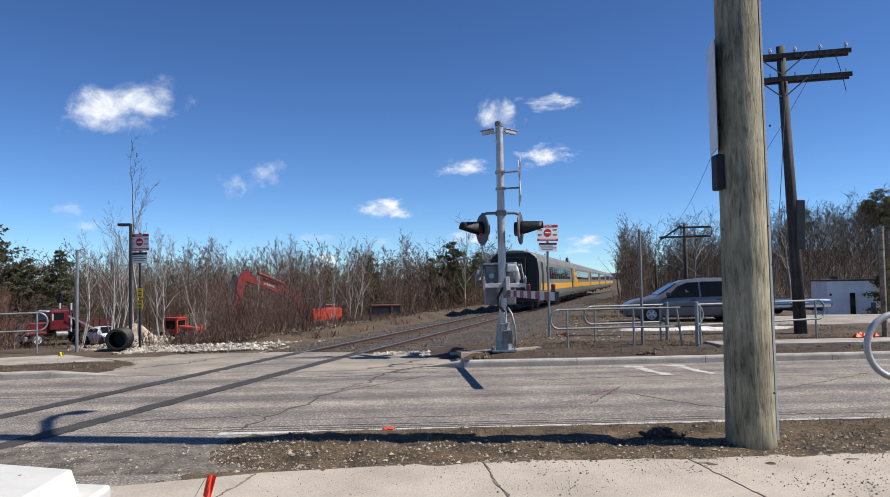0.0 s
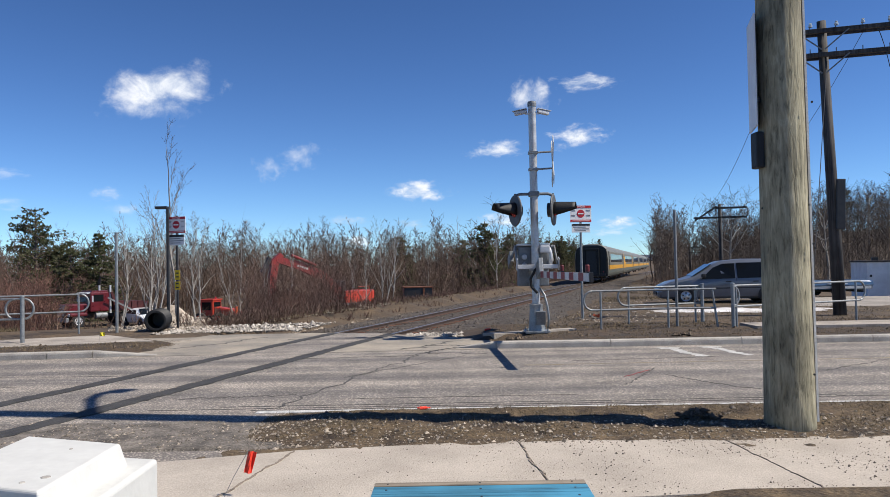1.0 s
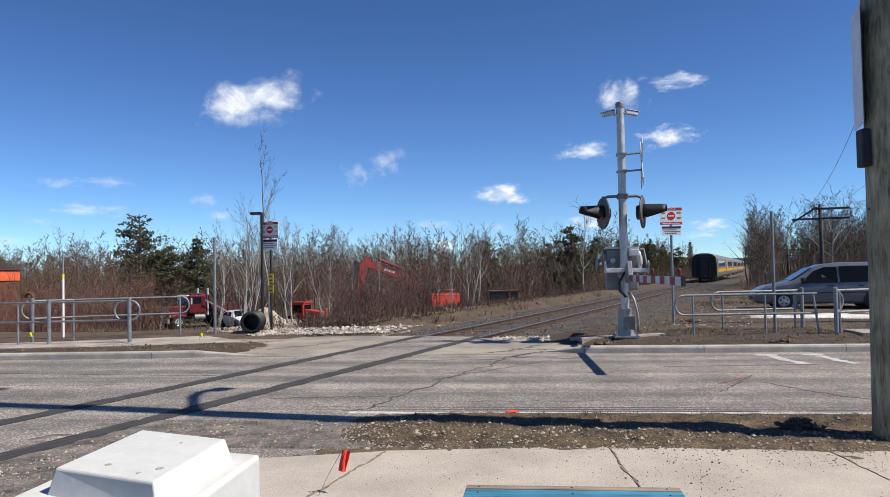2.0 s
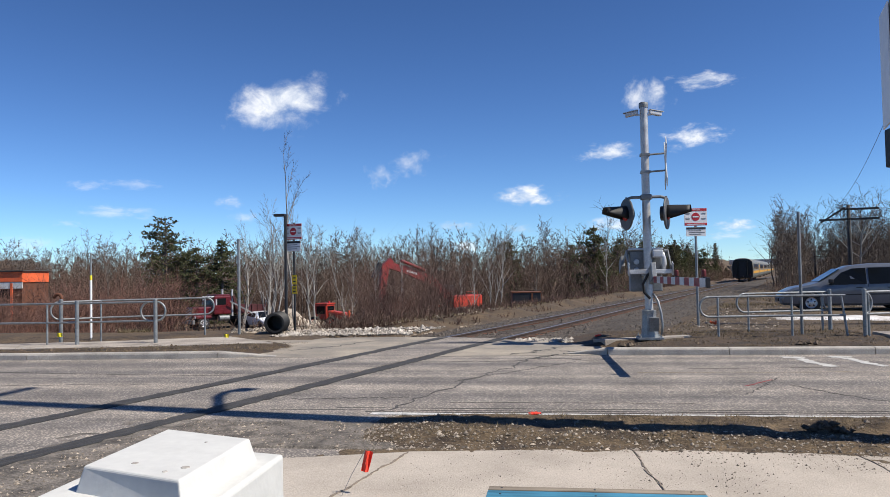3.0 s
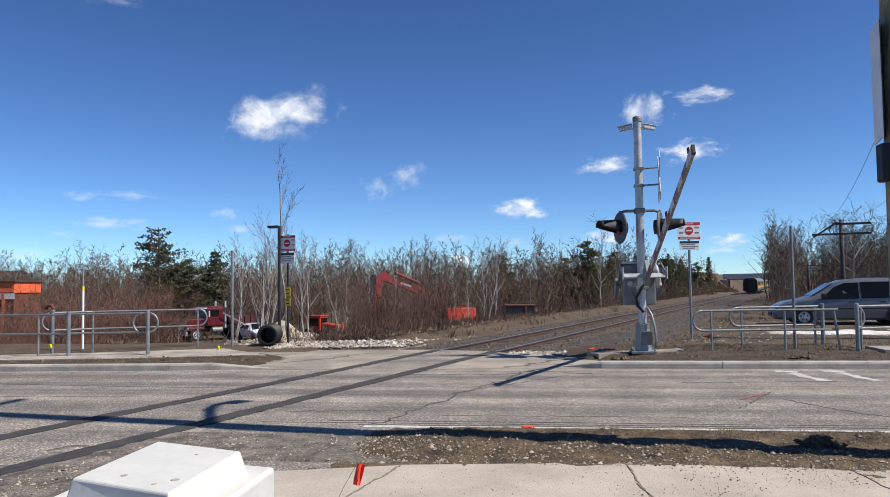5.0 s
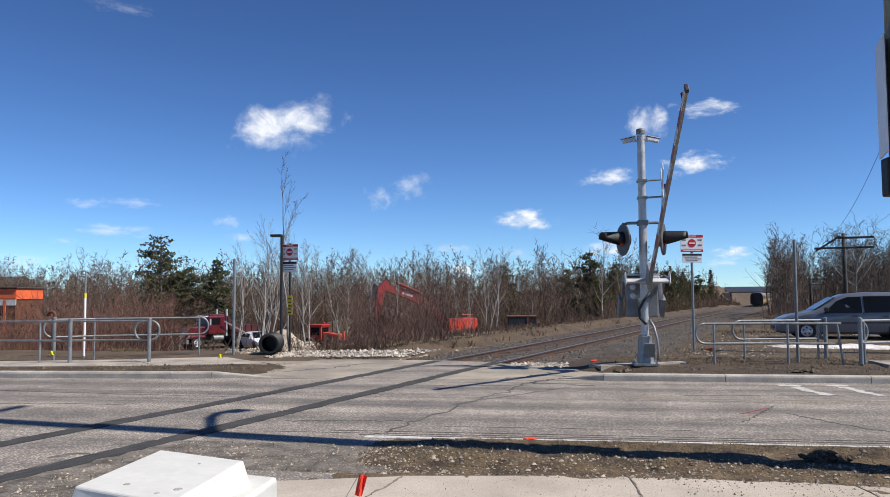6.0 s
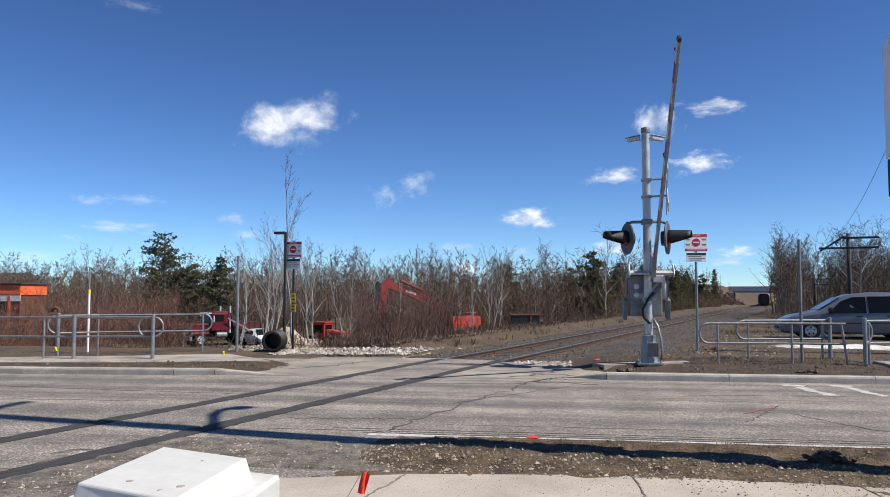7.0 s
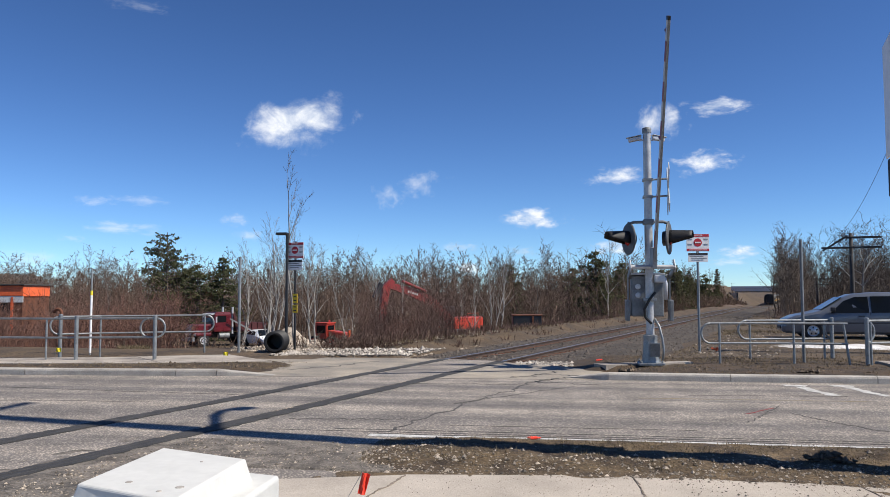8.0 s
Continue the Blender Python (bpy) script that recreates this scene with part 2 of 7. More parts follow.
def wood_material(name, a, b_, scale=(14, 14, 0.7), bump=0.4):
    """Weathered wood with long grain, checks and stains along the z axis."""
    m = bpy.data.materials.new(name)
    m.use_nodes = True
    nt = m.node_tree
    N, L = nt.nodes, nt.links
    b = N["Principled BSDF"]
    tc = N.new("ShaderNodeTexCoord")
    mp = N.new("ShaderNodeMapping")
    mp.inputs["Scale"].default_value = scale
    L.new(tc.outputs["Object"], mp.inputs["Vector"])
    g = N.new("ShaderNodeTexNoise")
    g.inputs["Scale"].default_value, g.inputs["Detail"].default_value, g.inputs["Roughness"].default_value, g.inputs["Distortion"].default_value = 1.0, 8, 0.65, 0.6
    L.new(mp.outputs["Vector"], g.inputs["Vector"])
    r = N.new("ShaderNodeValToRGB")
    e = r.color_ramp.elements
    e[0].position, e[0].color = 0.32, (*[c * 0.35 for c in a], 1)
    e[1].position, e[1].color = 0.72, (*b_, 1)
    mid = e.new(0.46)
    mid.color = (*a, 1)
    L.new(g.outputs["Fac"], r.inputs["Fac"])
    st = N.new("ShaderNodeTexNoise")
    st.inputs["Scale"].default_value, st.inputs["Detail"].default_value = 1.7, 5
    L.new(tc.outputs["Object"], st.inputs["Vector"])
    sr = N.new("ShaderNodeMapRange")
    sr.inputs["From Min"].default_value, sr.inputs["From Max"].default_value, sr.inputs["To Min"].default_value, sr.inputs["To Max"].default_value = 0.35, 0.6, 0.6, 1.08
    L.new(st.outputs["Fac"], sr.inputs["Value"])
    L.new(node_mix(nt, 1.0, r.outputs["Color"], sr.outputs["Result"], "MULTIPLY"), b.inputs["Base Color"])
    b.inputs["Roughness"].default_value = 0.85
    bp = N.new("ShaderNodeBump")
    bp.inputs["Strength"].default_value, bp.inputs["Distance"].default_value = bump, 0.02
    L.new(g.outputs["Fac"], bp.inputs["Height"])
    L.new(bp.outputs["Normal"], b.inputs["Normal"])
    return m


ASPHALT = asphalt_material()
ASPHALT_DARK = mat("asphalt_dark", (0.042, 0.041, 0.041), 0.8, 0, 0.35, 2.5, 0.5, 80, space="World")
ASPHALT_PATCH = mat("asphalt_patch", (0.385, 0.335, 0.265), 0.9, 0, 0.3, 0.9, 0.6, 60, second=(0.20, 0.182, 0.158), mix_at=0.51, space="World")
CRACK = mat("crack_tar", (0.055, 0.052, 0.048), 0.8, 0, 0.3, 6, 0.2)
PAINT_WORN = mat("road_paint", (0.62, 0.61, 0.58), 0.8, 0, 0.3, 9, 0.2, 70, second=(0.3, 0.3, 0.29), mix_at=0.47, space="World")
PAINT_FAINT = mat("road_paint_faint", (0.56, 0.55, 0.52), 0.85, 0, 0.3, 7, 0.2, 70, second=(0.30, 0.285, 0.26), mix_at=0.45, space="World")
PAINT_OCHRE = mat("survey_ochre", (0.36, 0.27, 0.12), 0.85, 0, 0.3, 2.5, 0.2, 70, second=(0.25, 0.23, 0.20), mix_at=0.50, space="World")
CONCRETE = mat("concrete", (0.47, 0.415, 0.35), 0.9, 0, 0.2, 1.3, 0.35, 70, second=(0.36, 0.315, 0.262), mix_at=0.46, space="World")
PAVE_FAR = mat("worn_pavement", (0.34, 0.30, 0.255), 0.9, 0, 0.3, 1.6, 0.35, 60, space="World")
KERB = mat("kerb_concrete", (0.36, 0.335, 0.30), 0.9, 0, 0.25, 2.2, 0.35, 60, space="World")
WHITE_CONCRETE = mat("white_painted_concrete", (0.585, 0.585, 0.555), 0.7, 0, 0.045, 5, 0.10, 22)
SOIL = mat("soil", (0.088, 0.057, 0.032), 0.95, 0, 0.5, 2.2, 1.0, 34, second=(0.030, 0.023, 0.017), mix_at=0.5, space="World")
VERGE = mat("verge", (0.145, 0.102, 0.056), 0.95, 0, 0.6, 3.4, 1.0, 30, second=(0.038, 0.025, 0.015), mix_at=0.5, space="World")
FIELD = mat("field", (0.122, 0.084, 0.048), 0.95, 0, 0.6, 1.1, 1.0, 16, second=(0.056, 0.041, 0.028), mix_at=0.5, space="World")
GRAVEL = mat("gravel_bed", (0.155, 0.136, 0.115), 0.95, 0, 0.6, 3, 1.0, 42, space="World")
BALLAST = mat("ballast_stone", (0.092, 0.077, 0.064), 0.9, 0, 0.3, 6, 0.3, 40, island=0.5)
BALLAST_BED = mat("ballast_bed", (0.062, 0.051, 0.041), 0.95, 0, 0.55, 1.6, 1.0, 36, space="World")
PALE_STONE = mat("pale_stone", (0.40, 0.36, 0.31), 0.9, 0, 0.3, 6, 0.3, 40, island=0.45)
PEBBLE = mat("pebble", (0.27, 0.228, 0.18), 0.9, 0, 0.3, 12, 0.2, 60, island=0.7)
JOINT_DIRT = mat("joint_dirt", (0.20, 0.165, 0.13), 0.95, 0, 0.3, 8, 0.2, 60)
GRIT = mat("grit", (0.17, 0.145, 0.12), 0.95, 0, 0.3, 12, 0.2, 60, island=0.55)
CRUMB = mat("crumb", (0.095, 0.07, 0.048), 0.95, 0, 0.3, 12, 0.2, 60, island=0.5)
DRY_GRASS = mat("dry_grass", (0.20, 0.148, 0.085), 0.9, 0, 0.3, 1.5, 0, 30, second=(0.105, 0.084, 0.043), island=0.4, space="World")
RAIL_STEEL = mat("rail_steel", (0.12, 0.085, 0.065), 0.6, 0.5, 0.3, 5, 0.3, 50)
RAIL_HEAD = mat("rail_head", (0.42, 0.40, 0.38), 0.3, 0.9, 0.15, 5, 0.1, 50)
TIE_WOOD = wood_material("tie_wood", (0.085, 0.065, 0.05), (0.17, 0.135, 0.105), (9, 0.7, 9))
POLE_WOOD = wood_material("treated_pole_wood", (0.29, 0.265, 0.175), (0.50, 0.455, 0.32), (30, 30, 4.5), 0.8)
OLD_POLE = wood_material("old_pole_wood", (0.055, 0.052, 0.05), (0.11, 0.103, 0.098))
BENCH_WOOD = wood_material("bare_board", (0.24, 0.20, 0.15), (0.36, 0.31, 0.24), (0.8, 14, 14))
BLUE_PAINT = wood_material("blue_painted_board", (0.05, 0.23, 0.36), (0.075, 0.30, 0.44), (0.8, 14, 14), 0.2)
GALV = mat("galvanised_steel", (0.50, 0.50, 0.495), 0.45, 0.4, 0.14, 7, 0.08, 40)
GALV_DULL = mat("galvanised_dull", (0.275, 0.288, 0.29), 0.5, 0.6, 0.2, 7, 0.1, 40)
GREY_PAINT = mat("grey_enamel", (0.19, 0.20, 0.205), 0.5, 0.2, 0.2, 6, 0.1, 40)
LAMP_DISC = mat("lamp_disc_grey", (0.10, 0.104, 0.108), 0.6, 0.1, 0.2, 6, 0.1, 40)
SILVER_PAINT = mat("aluminium_paint", (0.55, 0.56, 0.57), 0.45, 0.3, 0.12, 6, 0.1, 40)
BLACK = mat("black_enamel", (0.018, 0.018, 0.02), 0.45, 0, 0.3, 6, 0.1, 40)
BLACK_PLASTIC = mat("black_plastic", (0.011, 0.011, 0.012), 0.6, 0, 0.35, 4, 0.2, 30)
RUBBER = mat("rubber", (0.02, 0.02, 0.021), 0.85, 0, 0.3, 8, 0.2, 50)
WHITE = mat("white_sheeting", (0.80, 0.80, 0.80), 0.5, 0, 0.06, 6, 0.05)
OFF_WHITE = mat("faded_white", (0.60, 0.60, 0.58), 0.6, 0, 0.15, 6, 0.1)
RED = mat("red_sheeting", (0.50, 0.018, 0.03), 0.5, 0, 0.15, 6, 0.05)
DARK_RED = mat("faded_red_stripe", (0.26, 0.03, 0.03), 0.5, 0, 0.25, 6, 0.05)
LAMP_RED = mat("arm_lamp_red", (0.13, 0.012, 0.012), 0.4, 0, 0.2, 6, 0.05)
RED_LENS = mat("red_lens", (0.33, 0.008, 0.010), 0.25, 0, 0.1, 6, 0.05)
YELLOW = mat("yellow_plate", (0.75, 0.50, 0.02), 0.5, 0, 0.1, 6, 0.05)
FLAG_RED = mat("red_flag", (0.80, 0.06, 0.03), 0.6, 0, 0.1, 6, 0.05)
FLAG_YELLOW = mat("yellow_flag", (0.85, 0.70, 0.03), 0.6, 0, 0.1, 6, 0.05)
ORANGE_RED = mat("machine_orange", (0.43, 0.042, 0.02), 0.5, 0, 0.2, 3, 0.1, coat=0.2)
BOOM_RED = mat("machine_red", (0.22, 0.016, 0.014), 0.5, 0, 0.25, 3, 0.1, coat=0.2)
TRUCK_BED = mat("truck_bed_red", (0.06, 0.010, 0.011), 0.6, 0.1, 0.3, 3, 0.05)
TRUCK_RED = mat("truck_red", (0.115, 0.010, 0.015), 0.3, 0.1, 0.2, 3, 0.05, coat=0.6)
VAN_SILVER = mat("van_silver", (0.15, 0.165, 0.19), 0.32, 0.35, 0.06, 3, 0.0, coat=0.35)
CAR_WHITE = mat("car_white", (0.75, 0.76, 0.78), 0.3, 0, 0.04, 3, 0.0, coat=0.6)
CAR_BLUE = mat("car_blue", (0.10, 0.17, 0.27), 0.3, 0.4, 0.08, 3, 0.0, coat=0.6)
TINT = glass("tinted_glass", (0.008, 0.01, 0.012))
TRIM_BLACK = mat("trim_black", (0.02, 0.02, 0.022), 0.5, 0, 0.2, 6, 0)
RIM = mat("alloy", (0.55, 0.56, 0.57), 0.35, 0.7, 0.1, 6, 0)
HEADLAMP = glass("headlamp", (0.55, 0.57, 0.6), 0.1)
TRAIN_GREY = mat("coach_grey", (0.19, 0.188, 0.165), 0.5, 0.2, 0.2, 0.8, 0.05)
TRAIN_TEAL = mat("coach_lower_grey", (0.13, 0.145, 0.135), 0.5, 0.2, 0.15, 0.8, 0.05)
TRAIN_YELLOW = mat("coach_yellow", (0.58, 0.30, 0.035), 0.5, 0, 0.12, 0.8, 0.05)
TRAIN_DARK = mat("coach_dark_end", (0.017, 0.020, 0.019), 0.6, 0.1, 0.25, 0.8, 0.1)
BARK_GREY = mat("bark_grey", (0.27, 0.25, 0.22), 0.9, 0, 0.3, 6, 0.5, 40)
BARK_PALE = mat("bark_pale", (0.33, 0.31, 0.28), 0.9, 0, 0.3, 6, 0.5, 40)
BARK_BROWN = mat("bark_brown", (0.13, 0.105, 0.085), 0.9, 0, 0.3, 6, 0.5, 40)
TWIG_GREY = mat("twig_grey", (0.126, 0.096, 0.074), 0.9, 0, 0.25, 2, 0, 20, island=0.35)
TWIG_BROWN = mat("twig_brown", (0.126, 0.082, 0.058), 0.9, 0, 0.25, 2, 0, 20, island=0.35)
TWIG_RUSSET = mat("twig_russet", (0.125, 0.075, 0.058), 0.9, 0, 0.25, 2, 0, 20, island=0.4)
TWIG_HILL = mat("twig_hill", (0.080, 0.062, 0.050), 0.9, 0, 0.25, 2, 0, 20, island=0.4)
TWIG_RED = mat("twig_red", (0.15, 0.078, 0.058), 0.9, 0, 0.25, 2, 0, 20, island=0.4)
NEEDLE = mat("pine_needles", (0.10, 0.118, 0.055), 0.8, 0, 0.3, 1.2, 0, 20, second=(0.12, 0.115, 0.055), island=0.4)
NEEDLE_DARK = mat("cedar_foliage", (0.11, 0.118, 0.058), 0.8, 0, 0.3, 1.2, 0, 20, second=(0.115, 0.105, 0.055), island=0.4)
for needles in (NEEDLE, NEEDLE_DARK):
    nt = needles.node_tree
    base = nt.nodes["Principled BSDF"].inputs["Base Color"].links[0].from_socket
    tl, mx = nt.nodes.new("ShaderNodeBsdfTranslucent"), nt.nodes.new("ShaderNodeMixShader")
    mx.inputs["Fac"].default_value = 0.5
    nt.links.new(base, tl.inputs["Color"])
    nt.links.new(nt.nodes["Principled BSDF"].outputs[0], mx.inputs[1])
    nt.links.new(tl.outputs[0], mx.inputs[2])
    nt.links.new(mx.outputs[0], nt.nodes["Material Output"].inputs["Surface"])
SNOW = mat("old_snow", (0.74, 0.74, 0.74), 0.7, 0, 0.12, 1.6, 0.5, 25, second=(0.36, 0.32, 0.28), mix_at=0.50)
WALL_WHITE = mat("white_wall", (0.80, 0.80, 0.80), 0.8, 0, 0.1, 1.5, 0.1, 30)
ROOF_DARK = mat("roof_dark", (0.06, 0.055, 0.05), 0.8, 0, 0.2, 3, 0.2)
KIOSK_ORANGE = mat("kiosk_orange", (0.72, 0.13, 0.04), 0.6, 0, 0.15, 3, 0.1)
EARTH = mat("bare_earth", (0.12, 0.078, 0.055), 0.95, 0, 0.5, 0.5, 0.9, 4, second=(0.11, 0.075, 0.052), space="World")
SAND = mat("gravel_pile", (0.40, 0.34, 0.27), 0.95, 0, 0.3, 3, 0.9, 30)
RUST = mat("rust", (0.14, 0.055, 0.03), 0.85, 0.2, 0.4, 4, 0.3, 40)
INSULATOR = glass("insulator_glass", (0.55, 0.62, 0.65), 0.08)
LOT = mat("lot_gravel", (0.30, 0.27, 0.235), 0.95, 0, 0.25, 0.8, 0.5, 30, space="World")


# ---- the lie of the land ----
SLOPE = 0.286                                   # the track's course: x = SLOPE * y - 7.26
TRACK_TURN = math.atan(SLOPE)
COS_T, SIN_T = math.cos(TRACK_TURN), math.sin(TRACK_TURN)


def step(a, b, v):
    u = min(1.0, max(0.0, (v - a) / (b - a)))
    return u * u * (3 - 2 * u)


def track_x(y):
    return SLOPE * y - 7.26


def track_z(y):
    return -0.0045 * max(0.0, y - 18) - 0.9 * step(90, 265, y)


def off_track(x, y):
    return (x - track_x(y)) * COS_T


def along(s, o=0.0):
    """The place s metres along the track from its crossing of y = 0, o metres to its right."""
    return (-7.26 + s * SIN_T + o * COS_T, s * COS_T - o * SIN_T)


def ground_z(x, y):
    o = off_track(x, y)
    if y < 17.0:
        return -0.09
    z = 0.07 * step(17.0, 18.6, y) - 0.09 * (1 - step(17.0, 18.6, y))
    z += 0.06 * noise.noise((x * 0.35, y * 0.35, 0)) * step(19, 22, y)
    # the yard on the near-forest side lies lower than the track
    z -= 2.7 * min(1.0, max(0.0, (y - 20.3) / 28.0)) * step(4.5, 13, -o)
    # the ground by the track falls away with it
    z += track_z(y) * (1 - step(4.5, 13, -o))
    # the lot beside the parked van dips towards the shed
    z -= 0.75 * step(30, 44, y) * step(3, 12, o) * (1 - step(60, 80, y))
    # wooded hill on the right, cut banks by the bridge
    z += 7.0 * step(56, 130, y) * step(9, 42, o)
    z += 7.5 * step(120, 262, y) * step(7, 17, -o) * (1 - 0.35 * step(40, 90, -o))
    z += 5.5 * step(170, 262, y) * step(7, 20, o)
    z += 0.5 * noise.noise((x * 0.06, y * 0.06, 3)) * step(30, 60, y) * step(5, 12, abs(o))
    if abs(o) < 4.2 and y > 19:
        z = min(z, track_z(y) - 0.30)
    if abs(o) < 3.4 and y < 20:
        z = -0.30
    return z


def build_ground():
    xs = sorted(set([-3000, -1500, -700, -400, -260, -190, -140, -105, -80] + [-64 + 4 * i for i in range(8)] + [-32 + 1.3 * i for i in range(50)] + [34 + 3 * i for i in range(22)]
                    + [104, 112, 122, 134, 150, 180, 230, 320, 500, 900, 1600, 3000]))
    ys = sorted(set([-2000, -600, -200, -60, -20, -5, 3, 8.5, 14, 16.9] + [17.0 + 0.8 * i for i in range(8)] + [23.5 + 1.3 * i for i in range(30)] + [64 + 4 * i for i in range(26)]
                    + [172 + 6 * i for i in range(18)] + [290, 310, 340, 390, 470, 600, 900, 1500, 3000]))
    verts = [(x, y, ground_z(x, y)) for y in ys for x in xs]
    n = len(xs)
    faces = [(j * n + i, j * n + i + 1, (j + 1) * n + i + 1, (j + 1) * n + i) for j in range(len(ys) - 1) for i in range(n - 1)]
    tagged(obj_from("ground", verts, faces, FIELD, smooth=True), "dry brown early-spring grass and bare soil", "ground", kind="structure")


build_ground()

# ---- road, kerbs, pavements ----
ROAD_NEAR, ROAD_FAR = 8.36, 14.42
rng = np.random.default_rng(11)


def sheet(name, xs, ys, zf, material, label, category):
    verts = [(x, y, zf(x, y)) for y in ys for x in xs]
    n = len(xs)
    faces = [(j * n + i, j * n + i + 1, (j + 1) * n + i + 1, (j + 1) * n + i) for j in range(len(ys) - 1) for i in range(n - 1)]
    return tagged(obj_from(name, verts, faces, material, smooth=True), label, category, kind="structure")


road = sheet("road", [-300, -60, -20, 20, 60, 300], [4.0, 8.36, 11.4, 14.6], lambda x, y: 0.0 if y > 8 else -0.02, ASPHALT, "worn grey two-lane asphalt road with sealed cracks", "road")


def strip(points, w, z, material, name, parent, label="", jag=0.0, seed=0, h=0.004):
    """A narrow flat strip along points, w wide (or a list), slightly raised."""
    r = np.random.default_rng(seed)
    verts, faces = [], []
    for i, (x, y) in enumerate(points):
        x0, y0 = points[max(i - 1, 0)]
        x1, y1 = points[min(i + 1, len(points) - 1)]
        d = math.hypot(x1 - x0, y1 - y0) or 1
        nx, ny = -(y1 - y0) / d, (x1 - x0) / d
        a, b = (0.5 * (w[i] if isinstance(w, list) else w) * (1 + jag * r.uniform(-1, 1)) for _ in range(2))
        zz = z(x, y) if callable(z) else z
        verts += [(x + nx * a, y + ny * a, zz - 0.03), (x + nx * a, y + ny * a, zz + h), (x - nx * b, y - ny * b, zz + h), (x - nx * b, y - ny * b, zz - 0.03)]
        if i:
            k = 4 * i
            for q in range(3):
                faces.append((k - 4 + q, k - 3 + q, k + 1 + q, k + q))
    return obj_from(name, verts, faces, material, parent, label)


def wander(a, b, n, amp, seed):
    r = np.random.default_rng(seed)
    out, w = [], 0.0
    for i in range(n + 1):
        u = i / n
        w = 0.65 * w + r.normal(0, amp)
        dx, dy = b[0] - a[0], b[1] - a[1]
        d = math.hypot(dx, dy)
        k = w * (1 if 0 < i < n else 0)
        out.append((a[0] + dx * u - dy / d * k, a[1] + dy * u + dx / d * k))
    return out


# sealed cracks and seams of the road
for k, (a, b, amp, w) in enumerate([((-2.05, 8.6), (-0.45, 13.9), 0.10, 0.045), ((-0.45, 13.9), (-0.2, 14.3), 0.05, 0.07), ((-1.5, 11.0), (0.3, 13.4), 0.05, 0.022), ((-3.4, 9.4), (-1.9, 9.6), 0.06, 0.03),
                                    ((3.05, 10.7), (3.6, 9.6), 0.04, 0.025), ((3.6, 9.6), (4.6, 8.8), 0.04, 0.018), ((2.3, 9.9), (3.1, 11.4), 0.03, 0.02), ((-0.4, 13.95), (0.7, 13.6), 0.06, 0.05),
                                    ((2.0, 12.4), (4.4, 12.6), 0.03, 0.018), ((-16, 12.4), (-5.0, 11.5), 0.03, 0.03), ((-14, 9.9), (-6, 10.6), 0.05, 0.02), ((5, 10.6), (7.5, 12.4), 0.05, 0.02),
                                    ((-1.3, 9.2), (1.6, 9.25), 0.02, 0.014), ((-3.0, 13.3), (-0.6, 13.55), 0.04, 0.05)]):
    strip(wander(a, b, 44, amp * 0.5, 40 + k), w * 0.62, 0.0, CRACK, "crack", road, jag=0.85, seed=k, h=0.003)
# thin tar seams along the near lane edge
for k, (y, x0, x1) in enumerate([(8.66, -3.4, 4.0), (8.8, -2.6, 9), (8.56, -2.2, 2.4)]):
    strip(wander((x0, y), (x1, y + 0.02), 20, 0.008, 70 + k), 0.018, 0.0, CRACK, "seam", road, jag=0.4, seed=k, h=0.003)
# pale worn edge line and faded stop marks
strip(wander((-2.1, 8.44), (40, 8.46), 60, 0.004, 5), 0.14, 0.0, PAINT_WORN, "edge_line", road, "faded white edge line", jag=0.2, h=0.005)
for x0, y0 in ((3.84, 13.95), (4.62, 14.0)):
    strip(wander((x0, y0), (x0 + 0.36, y0 - 0.04), 9, 0.01, 81), 0.24, 0.0, PAINT_FAINT, "road_mark", road, "faded white road mark", jag=0.3, seed=int(x0 * 10), h=0.005)
    strip(wander((x0 + 0.20, y0 - 0.2), (x0 + 0.42, y0 - 1.3), 12, 0.015, 82), 0.17, 0.0, PAINT_FAINT, "road_mark", road, "faded white road mark", jag=0.4, seed=int(x0 * 11), h=0.004)
strip(wander((1.2, 12.0), (8.6, 12.1), 30, 0.006, 83), 0.025, 0.0, PAINT_OCHRE, "paint_mark", road, "faint ochre survey line", jag=0.9, seed=84, h=0.003)
strip(wander((2.45, 10.6), (2.95, 11.2), 8, 0.01, 9), 0.014, 0.0, DARK_RED, "paint_mark", road, "thin red survey paint line", h=0.006)


def kerb(name, pts, label):
    """A low concrete kerb with a rounded front edge along pts (front line), cut in lengths by joints."""
    top = thing(name, Matrix(), label, "kerb", kind="structure")
    prof = [(0.0, -0.06), (0.0, 0.09), (0.012, 0.118), (0.045, 0.13), (0.17, 0.13), (0.17, -0.06)]
    for i in range(len(pts) - 1):
        (x0, y0), (x1, y1) = pts[i], pts[i + 1]
        d = math.hypot(x1 - x0, y1 - y0)
        ux, uy = (x1 - x0) / d, (y1 - y0) / d
        n = max(1, round(d / 3.0))
        for k in range(n):
            a, b = d * k / n + 0.006, d * (k + 1) / n - 0.006
            first, last = i == 0 and k == 0 and "right" in name, i == len(pts) - 2 and k == n - 1 and "left" in name
            lows = (0.12 if first else 1.0, 0.12 if last else 1.0)
            verts = [(x0 + ux * s - uy * p, y0 + uy * s + ux * p, z * q if z > 0 else z) for s, q in zip((a, b), lows) for p, z in prof]
            faces = [(j, j + 1, j + 7, j + 6) for j in range(5)] + [tuple(range(6)), tuple(range(11, 5, -1))]
            obj_from("kerb_stone", verts, faces, KERB, top)
    return top


